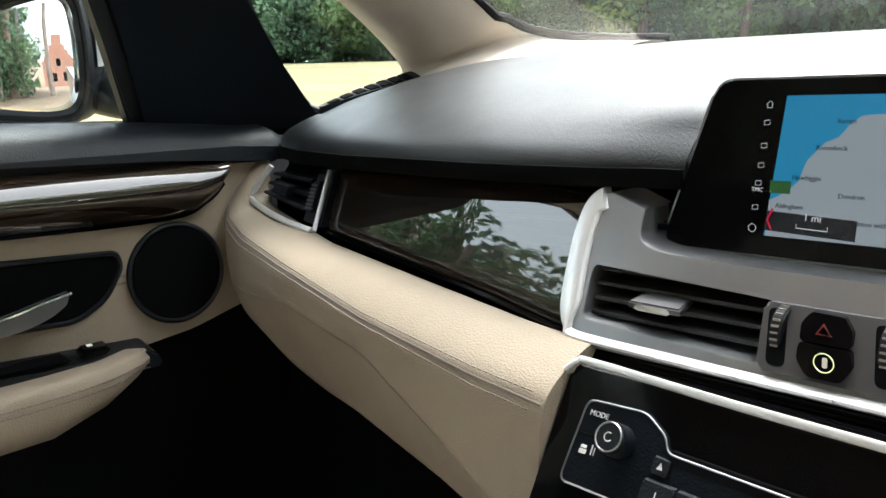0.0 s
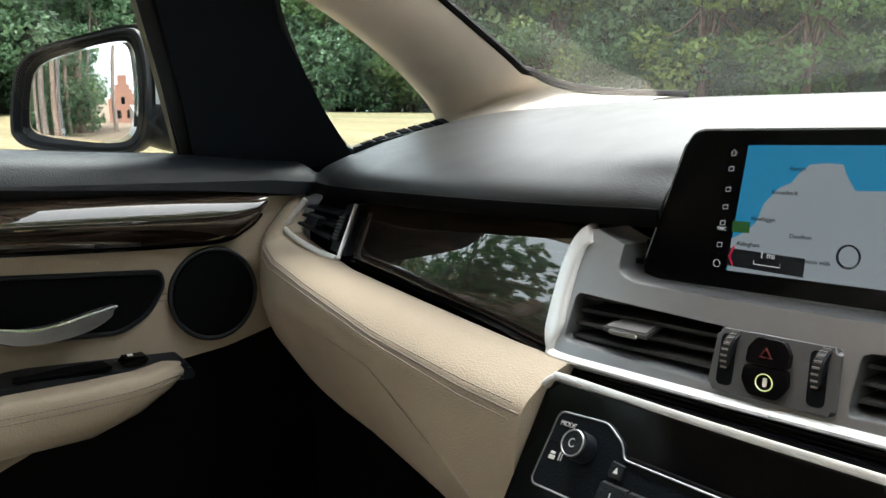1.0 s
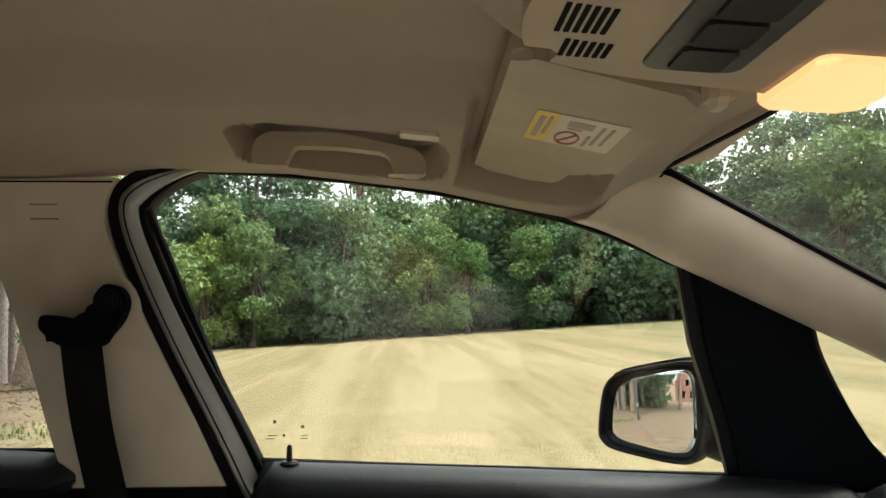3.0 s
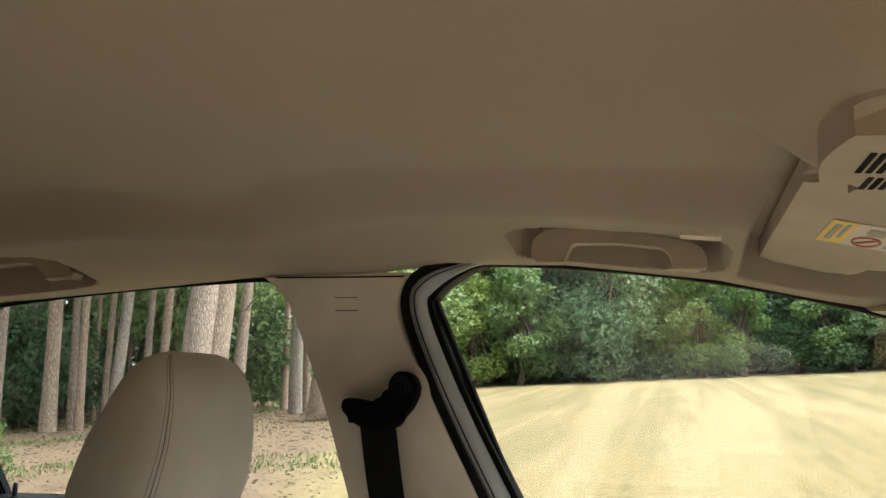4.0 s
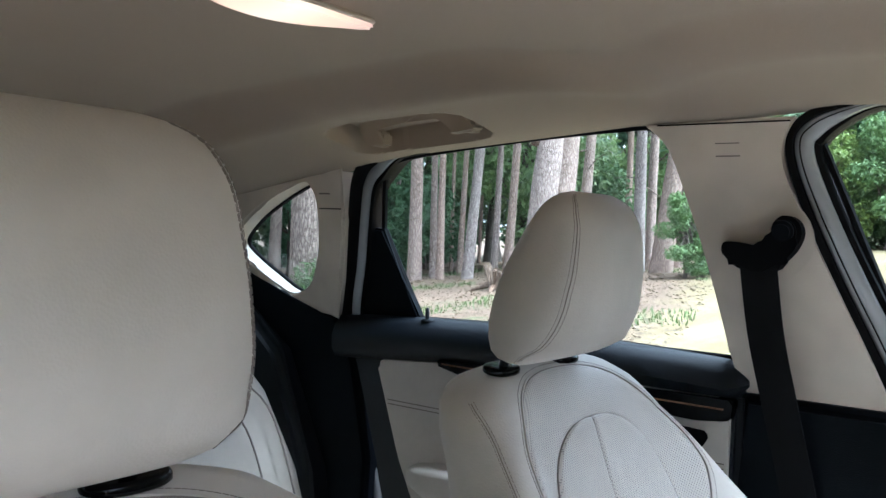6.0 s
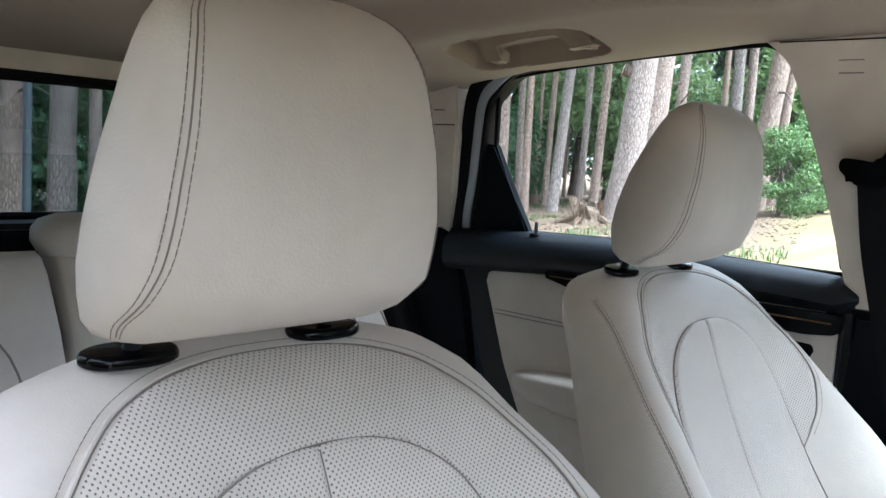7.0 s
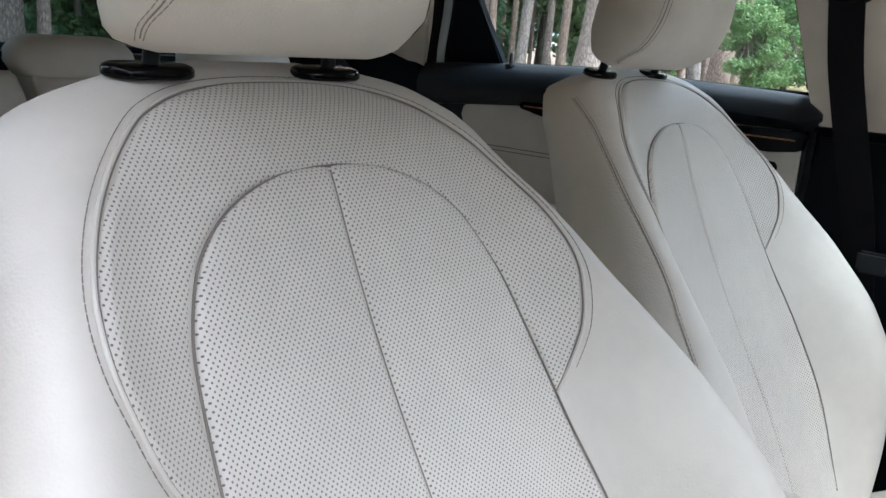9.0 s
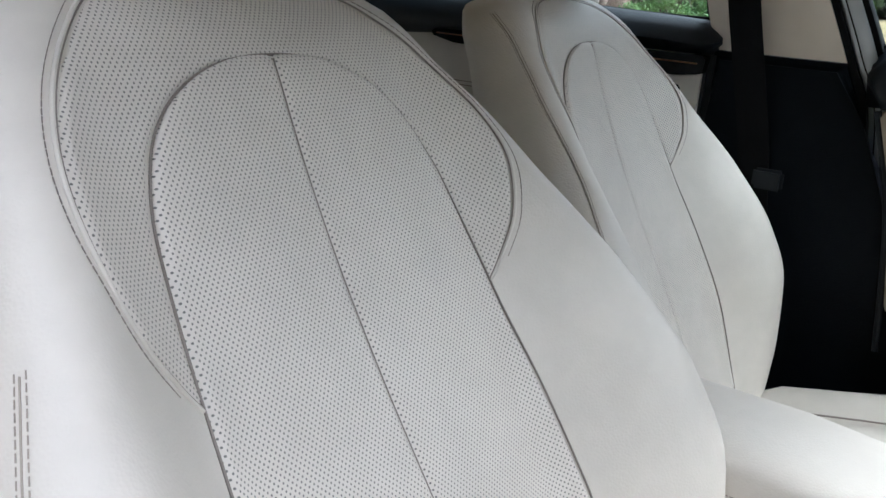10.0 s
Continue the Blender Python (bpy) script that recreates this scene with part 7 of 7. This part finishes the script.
PANEL = [(p[1], p[0]) for p in curve([(0.160, -0.56), (0.1665, -0.44), (0.1612, -0.3), (0.1535, -0.22), (0.1490, -0.17), (0.1415, -0.11), (0.1345, -0.082), (0.1215, -0.052), (0.1075, -0.034), (0.0905, -0.020), (0.0690, -0.0085), (0.046, -0.001), (0.024, 0.0025), (0.0, 0.0035)], 5)]
INSERT_SIDE = [(p[1], p[0]) for p in curve([(0.1515, -0.1975), (0.167, -0.180), (0.185, -0.155), (0.1955, -0.125), (0.1995, -0.095), (0.1935, -0.06), (0.178, -0.025), (0.1555, 0.01), (0.127, 0.04), (0.104, 0.055), (0.078, 0.0655), (0.048, 0.0715), (0.022, 0.0738), (0.0, 0.0742)], 5)]


def outline_points(table):
    pts = [(u, z) for z, u in table]
    return pts + [(-u, z) for u, z in reversed(pts[:-1])]


def face_sheet(name, table, lift, material, parent, label, z_low, inner=None, z_in=0.0):
    """A padded leather piece lying on the seat face, cut to an outline given as half-widths."""
    zs = np.concatenate([np.linspace(z_low, table[-1][0] - 0.05, 46), table[-1][0] - 0.05 * (1 - np.linspace(0, 1, 16)[1:]) ** 2])
    bm = bmesh.new()
    half = [(z, u) for z, u in table]
    sides = (0,) if inner is None else (-1, 1)
    for sgn in sides:
        rows = []
        for z in zs:
            hw = lerp(half, z)
            if inner is None:
                us = sorted([hw * k for k in np.linspace(-1, 1, 33) if abs(k) > 0.09] + [hw * 0.97, -hw * 0.97, 0.0] + [s * g * min(1.0, hw / 0.03) for g in (0.0015, 0.003, 0.005, 0.0075) for s in (-1, 1)])
                dist = [hw - abs(u) for u in us]
            else:
                lo = lerp(inner, z) + 0.0005 if z < 0 else 0.0
                us = [sgn * (lo + (hw - lo) * k) for k in np.linspace(0, 1, 15)]
                dist = [min(hw - abs(u), (abs(u) - lo) if z < 0 else 9) for u in us]
            row = []
            for u, d in zip(us, dist):
                dd = min(d, (table[-1][0] - z) * 0.9)
                q = 1 - min(1.0, max(0.0, dd) / 0.011)
                puff = lift * math.sqrt(1 - q * q) - (0.0028 * math.exp(-(u / 0.0028) ** 2) if inner is None else 0.0)
                row.append(bm.verts.new((u, seat_w(u, z) + 0.0008 + puff - (0.0025 if dd < 1e-5 else 0), z)))
            rows.append(row)
        for a, b in zip(rows, rows[1:]):
            for i in range(len(a) - 1):
                if (a[i].co - a[i + 1].co).length + (b[i].co - b[i + 1].co).length > 1e-5:
                    bm.faces.new((a[i], a[i + 1], b[i + 1], b[i]))
    bmesh.ops.remove_doubles(bm, verts=bm.verts, dist=1e-6)
    return part(name, bm, material, parent, label, angle=60)


HEAD_W = [(p[1], p[0]) for p in curve([(0.088, 0.0), (0.110, 0.006), (0.1165, 0.019), (0.1174, 0.0475), (0.1128, 0.0855), (0.1048, 0.133), (0.0985, 0.171), (0.0895, 0.195), (0.0725, 0.209), (0.0433, 0.2147)], 4)]
HEAD_F = eased([(0.0, -0.0395), (0.006, -0.024), (0.0285, 0.0145), (0.076, 0.0311), (0.1235, 0.0324), (0.171, 0.0235), (0.1995, 0.0068), (0.2147, -0.0151)], 0.004)
HEAD_B = eased([(0.0, -0.052), (0.0076, -0.0773), (0.019, -0.0905), (0.057, -0.0972), (0.114, -0.0873), (0.171, -0.0623), (0.1995, -0.046), (0.2147, -0.0294)], 0.004)
HEAD_M = [(0, -0.05), (0.019, -0.045), (0.095, -0.032), (0.171, -0.016), (0.215, -0.012)]


def headrest_ring(z, n=44):
    """Section of a headrest at height z over its foot, in (x, y)."""
    hw, yf, yb, ym = lerp(HEAD_W, z), lerp(HEAD_F, z), lerp(HEAD_B, z), lerp(HEAD_M, z)
    ym, z0 = (ym + 0.45 * yf + 0.55 * yb) / 2, z * 0.96
    out = []
    for k in range(n):
        a = 2 * math.pi * k / n
        c, s = math.cos(a), math.sin(a)
        if s >= 0:
            out.append((hw * math.copysign(abs(c) ** 0.66, c), ym + (yf - ym) * s ** 0.66, z0))
        else:
            out.append((hw * math.copysign(abs(c) ** 0.45, c), ym - (ym - yb) * abs(s) ** 0.7, z0))
    return out


def ring_at(z, i, mirrored):
    """A place on the headrest's section, drawn outwards near the foot so that the seam rounds the side panel."""
    s = 2.2 * (1 - sstep(0.0, 0.060, z)) ** 1.5
    k = (i + s) if mirrored else (i - s)
    ring = headrest_ring(z)
    a, f = int(math.floor(k)), k - math.floor(k)
    return tuple(p * (1 - f) + q * f for p, q in zip(ring[a % 44], ring[(a + 1) % 44]))


def front_seat(name, label, apex, rake, head, lean, top_seam):
    m = Matrix.Translation(apex) @ pose(0, 0, 0, rake)
    t = thing(name, label, "car seat", m=m, group="front seats")
    # backrest shell
    rings = []
    for z in np.concatenate([np.linspace(-0.62, 0.06, 40), np.linspace(0.064, 0.100, 10)]):
        hw = lerp(HALF, z)
        front = [(u, seat_w(u, z), z) for u in [hw * math.sin(math.pi / 2 * k) for k in np.linspace(-1, 1, 41)]]
        back = lerp([(-0.62, -0.06), (-0.4, -0.075), (0.0, -0.086), (0.05, -0.088), (0.075, -0.088), (0.09, -0.084), (0.100, -0.076)], z)
        side_b = seat_w(hw, z)
        ring = front + [(hw * 1.01, side_b * 0.55 + back * 0.45, z), (hw * 0.985, back * 0.85 + side_b * 0.15, z), (hw * 0.90, back, z), (hw * 0.5, back - 0.012, z), (0, back - 0.016, z),
                        (-hw * 0.5, back - 0.012, z), (-hw * 0.90, back, z), (-hw * 0.985, back * 0.85 + side_b * 0.15, z), (-hw * 1.01, side_b * 0.55 + back * 0.45, z)]
        rings.append(ring)
    br = part("backrest", loft(rings), M_LEATHER, t, "smooth beige leather backrest", angle=75)
    ins = face_sheet("backrest_insert", INSERT_SIDE, 0.0012, M_PERF, t, "perforated upper insert", -0.1970, PANEL)
    pan = face_sheet("centre_panel", PANEL, 0.0050, M_PERF, t, "perforated centre panel", -0.555)
    # dark line round the panel, piping round the insert, seam down the middle
    pl = outline_points(PANEL)
    part("panel_groove", tube([(u, seat_w(u, z) + 0.0012, z) for u, z in pl], 0.0010, 5), M_SEAM, pan)
    il = outline_points(INSERT_SIDE)
    for off, r in ((0.0016, 0.0015),):
        pts = []
        for i, (u, z) in enumerate(il):
            a, b = il[max(0, i - 1)], il[min(len(il) - 1, i + 1)]
            n = Vector((b[1] - a[1], -(b[0] - a[0])))
            n = n.normalized() if n.length else Vector((0, 0))
            if n.x * u < 0 and abs(u) > 0.05:
                n = -n
            if abs(u) <= 0.05 and n.y < 0:
                n = -n
            uu, zz = u + n.x * off, z + n.y * off
            pts.append((uu, seat_w(uu, zz) + 0.0006, zz))
        part("piping", tube(pts, r, 8), M_LEATHER, ins, "leather piping")
        st = []
        for i, (u, z) in enumerate(il):
            a, b = il[max(0, i - 1)], il[min(len(il) - 1, i + 1)]
            n = Vector((a[1] - b[1], b[0] - a[0])).normalized()
            q = Vector((u, z)) + n * -0.0068
            st.append(Vector((q.x, seat_w(q.x, q.y) + 0.0005, q.y)))
        part("stitching", stitches(st[5:-5], 0.0054, 0.0044, 0.00036), M_SEAM, ins)
    part("insert_groove", tube([(u, seat_w(u, z) + 0.0008, z) for u, z in il], 0.0008, 5), M_SEAM, ins)
    part("middle_seam", tube([(0, seat_w(0, z) + 0.0034, z) for z in np.linspace(0.0, -0.55, 60)], 0.0006, 5), M_SEAM, pan)
    # seam from the insert's foot across the bolster
    for sgn in (-1, 1):
        pts = []
        for k in range(60):
            z = top_seam + (-0.545 - top_seam) * k / 59
            u = lerp(HALF, z) - (0.006 + 0.0125 * sstep(0.06, 0.22, -z) if top_seam > 0 else 0.007 + 0.018 * sstep(0.20, 0.48, -z))
            pts.append((sgn * (u + 0.0006), seat_w(u, z) + 0.0004 - 0.010 * sstep(0.0, 0.05, z), z))
        for d in (0.0, 0.008):
            part("side_seam", stitches([Vector((p[0] - sgn * 0.35 * d, seat_w(p[0] - sgn * 0.35 * d, p[2]) + 0.0006, p[2])) for p in pts], 0.0056, 0.004, 0.0004), M_PALESEAM, br)
        part("side_fold", tube([Vector((p[0] - sgn * 0.0014, seat_w(p[0] - sgn * 0.0014, p[2]), p[2])) for p in pts], 0.0007, 5), M_PALESEAM, br)
    # headrest on two black guides; its own upright axes
    hm = (m.inverted() @ Matrix.Translation(head) @ pose(0, 0, 0, -lean))
    zs = [0, 0.003, 0.008, 0.016, 0.03, 0.05, 0.075, 0.1, 0.125, 0.15, 0.17, 0.185, 0.198, 0.208, 0.216, 0.222, 0.226]
    zs = [0.95 * z for z in zs]
    bm = loft([headrest_ring(z) for z in zs])
    bm.transform(hm)
    hr = part("headrest", bm, M_LEATHER, t, "smooth beige leather headrest", angle=80)
    n = 44
    for sgn in (0, 1):
        idx = (4, 5) if sgn == 0 else (n // 2 - 4, n // 2 - 5)
        for j, i in enumerate(idx):
            line = curve([ring_at(z, i, sgn) for z in zs[2:-1]], 4)
            line = [hm @ (p + (p - Vector((0, -0.02, p.z))).normalized() * 0.0003) for p in line]
            part("stitching", stitches(line, 0.0056, 0.0046, 0.00036), M_SEAM, hr)
        a, b = idx
        line = curve([tuple((np.array(ring_at(z, a, sgn)) + np.array(ring_at(z, b, sgn))) / 2) for z in zs[2:-1]], 4)
        part("seam", tube([hm @ p for p in line], 0.0006, 5), M_SEAM, hr)
    for x in (-0.068, 0.080):
        post = tube([hm @ Vector((x, -0.064, 0.02)), hm @ Vector((x, -0.072, -0.016))], 0.0055, 10)
        part("headrest_post", post, M_BLACK, t, "black headrest post")
        rings = []
        for d, k in ((-0.0145, 0.92), (-0.013, 1.0), (-0.0095, 1.0), (-0.007, 0.95), (-0.006, 0.86)):
            rings.append([hm @ Vector((x + 0.031 * k * math.copysign(abs(math.cos(a)) ** 0.75, math.cos(a)), -0.072 + 0.016 * k * math.sin(a), d - 0.12 * 0.016 * math.sin(a))) for a in (2 * math.pi * j / 32 for j in range(32))])
        part("post_guide", loft(rings), M_GLOSSBLACK, t, "black headrest guide", angle=60)
    # cushion (built upright in the car's axes)
    bm = cushion(apex)
    bm.transform(m.inverted())
    cu = part("cushion", bm, M_LEATHER, t, "beige leather seat cushion", angle=75)
    pts = [Vector((apex[0] + x, apex[1] + y, z)) for x, y, z in curve([(-0.17, 0.34, 0.488), (-0.175, 0.45, 0.508), (-0.17, 0.60, 0.535), (-0.15, 0.72, 0.540)], 5)]
    for sgn in (1, -1):
        part("seam", tube([m.inverted() @ Vector((apex[0] + sgn * (p.x - apex[0]), p.y, p.z)) for p in pts], 0.0016, 5), M_SEAM, cu)
    b2 = box((0.06, 0.30, 0.10), (apex[0] + 0.25, apex[1] + 0.32, 0.40), 0.02)
    b2.transform(m.inverted())
    part("side_cover", b2, M_BLACK, t, "black seat side cover")
    b3 = box((0.46, 0.42, 0.12), (apex[0], apex[1] + 0.45, 0.34), 0.03)
    b3.transform(m.inverted())
    part("base", b3, M_BLACK, t, "black seat base")
    return t


def cushion(apex):
    rings = []
    for y, top, w in ((0.225, 0.385, 0.22), (0.24, 0.43, 0.245), (0.30, 0.463, 0.258), (0.45, 0.496, 0.262), (0.60, 0.522, 0.258), (0.70, 0.53, 0.25), (0.745, 0.515, 0.235), (0.765, 0.485, 0.22)):
        prof = [(-w, top - 0.13), (-w * 1.02, top - 0.05), (-w * 0.99, top + 0.012), (-w * 0.90, top + 0.034), (-w * 0.76, top + 0.022), (-w * 0.62, top), (-w * 0.3, top - 0.004), (0, top - 0.004)]
        prof = prof + [(-a, b) for a, b in reversed(prof[:-1])]
        prof = curve(prof, 3)
        rings.append([(apex[0] + p[0], apex[1] + y, p[1]) for p in prof])
    return loft(rings)


front_seat("passenger_seat", "beige perforated leather passenger seat with upright headrest", (-0.349, -0.009, 1.005), 24.7, (-0.326, -0.005, 1.074), 4, 0.055)
front_seat("driver_seat", "beige perforated leather driver's seat with headrest", (0.364, 0.0716, 1.0094), 28.7, (0.375, 0.075, 1.084), -4, -0.15)


def centre_armrest():
    t = thing("console_box", "beige leather armrest box between the front seats", "armrest", (-0.01, 0.42, 0.5))
    rings = []
    for y, top, w in ((0.10, 0.675, 0.066), (0.12, 0.692, 0.078), (0.25, 0.697, 0.080), (0.40, 0.694, 0.080), (0.52, 0.682, 0.078), (0.575, 0.662, 0.072), (0.59, 0.640, 0.06)):
        prof = [(-w, 0.585), (-w * 1.01, top - 0.03), (-w * 0.93, top - 0.008), (-w * 0.6, top), (0, top + 0.002)]
        prof = curve(prof + [(-a, b) for a, b in reversed(prof[:-1])], 3)
        rings.append([(ARM_X + p[0], y, p[1]) for p in prof])
    lid = part("lid", inv(t, loft(rings)), M_LEATHER, t, "beige leather lid", angle=75)
    for dz in (0.0, -0.007):
        part("seam", inv(t, stitches([Vector((ARM_X + 0.0805, y, z + dz)) for y, z in ((0.14, 0.654), (0.25, 0.657), (0.40, 0.654), (0.52, 0.642))], 0.006, 0.0045, 0.0007)), M_SEAM, lid)
    part("box_body", inv(t, box((0.15, 0.46, 0.32), (ARM_X, 0.34, 0.43), 0.02)), M_BLACK, t, "black console box")
    part("tunnel", inv(t, box((0.22, 0.75, 0.30), (ARM_X, 0.70, 0.42), 0.04)), M_BLACK, t, "black centre tunnel")


ARM_X = 0.005
centre_armrest()


def rear_bench():
    t = thing("rear_seat", "beige leather rear bench with low headrests", "rear seat", (0, -1.0, 0.5))
    for x0, x1, nm in ((-0.66, -0.13, "side_backrest"), (-0.125, 0.075, "middle_backrest"), (0.08, 0.66, "side_backrest")):
        rings = []
        for z, y, th in ((0.42, -0.72, 0.10), (0.55, -0.765, 0.12), (0.72, -0.825, 0.12), (0.88, -0.885, 0.115), (0.965, -0.925, 0.10), (0.992, -0.945, 0.07), (1.0, -0.965, 0.02)):
            w = (x1 - x0) / 2 - 0.003
            c = (x0 + x1) / 2
            if nm == "side_backrest" and z > 0.7:
                w *= 1 - 0.22 * ((z - 0.7) / 0.3) ** 2
                c += (0.10 if x0 < -0.5 else -0.10) * ((z - 0.7) / 0.3) ** 2 * 0.55
            bow = 0.02
            prof = curve([(-w, y - th), (-w, y - 0.02), (-w * 0.92, y), (-w * 0.5, y + bow * 0.4), (0, y + bow * 0.2), (w * 0.5, y + bow * 0.4), (w * 0.92, y), (w, y - 0.02), (w, y - th)], 3)
            rings.append([(c + p[0], p[1], z) for p in prof])
        b = part(nm, inv(t, loft(rings)), M_LEATHER, t, "beige leather backrest section", angle=75)
        c = (x0 + x1) / 2
        if nm == "side_backrest":
            for w, dz in ((0.205, 0.0), (0.135, -0.035)):
                pts = curve([(c - w, -0.748, 0.50), (c - w, -0.80, 0.70), (c - w * 0.9, -0.862, 0.86 + dz), (c - w * 0.5, -0.892, 0.925 + dz), (c, -0.90, 0.94 + dz), (c + w * 0.5, -0.892, 0.925 + dz), (c + w * 0.9, -0.862, 0.86 + dz), (c + w, -0.80, 0.70), (c + w, -0.748, 0.50)], 5)
                part("seam", inv(t, tube([p + Vector((0, 0.018 - 0.38 * dz * sstep(0.72, 0.86, p.z), 0)) for p in pts], 0.002, 5)), M_SEAM, b)
        else:
            part("seam", inv(t, tube([(x0 + 0.01, -0.880, 0.915), (c, -0.876, 0.915), (x1 - 0.01, -0.880, 0.915)], 0.0018, 5)), M_SEAM, b)
    for c, w in ((-0.37, 0.13), (-0.02, 0.112), (0.37, 0.13)):
        rings = []
        for k, s in ((0.0, 0.75), (0.012, 0.92), (0.03, 1.0), (0.05, 0.97), (0.065, 0.85), (0.074, 0.6)):
            rings.append([(c + w * s * math.copysign(abs(math.cos(a)) ** 0.6, math.cos(a)), -0.99 + 0.055 * s * math.copysign(abs(math.sin(a)) ** 0.7, math.sin(a)) + (0.03 - k) * 0.3, 0.985 + k) for a in (2 * math.pi * j / 32 for j in range(32))])
        part("headrest", inv(t, loft(rings)), M_LEATHER, t, "low beige headrest", angle=75)
    rings = []
    for y, top in ((-0.78, 0.50), (-0.72, 0.53), (-0.5, 0.55), (-0.32, 0.56), (-0.27, 0.53)):
        prof = curve([(-0.66, top - 0.12), (-0.66, top - 0.02), (-0.60, top), (0, top), (0.60, top), (0.66, top - 0.02), (0.66, top - 0.12)], 3)
        rings.append([(p[0], y, p[1]) for p in prof])
    part("cushion", inv(t, loft(rings)), M_LEATHER, t, "beige leather bench cushion", angle=75)
    part("base", inv(t, box((1.30, 0.48, 0.16), (0, -0.52, 0.38), 0.02)), M_BLACK, t)
    part("side_bolster", inv(t, prism([(-0.76, 0.45), (-0.80, 0.72), (-0.90, 0.96), (-1.00, 1.04), (-1.05, 1.0), (-0.98, 0.45)], 0.0, 0.07, lambda y, z, d: (-0.72 + d, y, z), bevel=0.02, segs=3)), M_BLACK, t, "black side trim beside the backrest")
    part("back_shell", inv(t, box((1.32, 0.02, 0.55), (0, -1.03, 0.70), 0.008)), M_CARPET, t)


rear_bench()
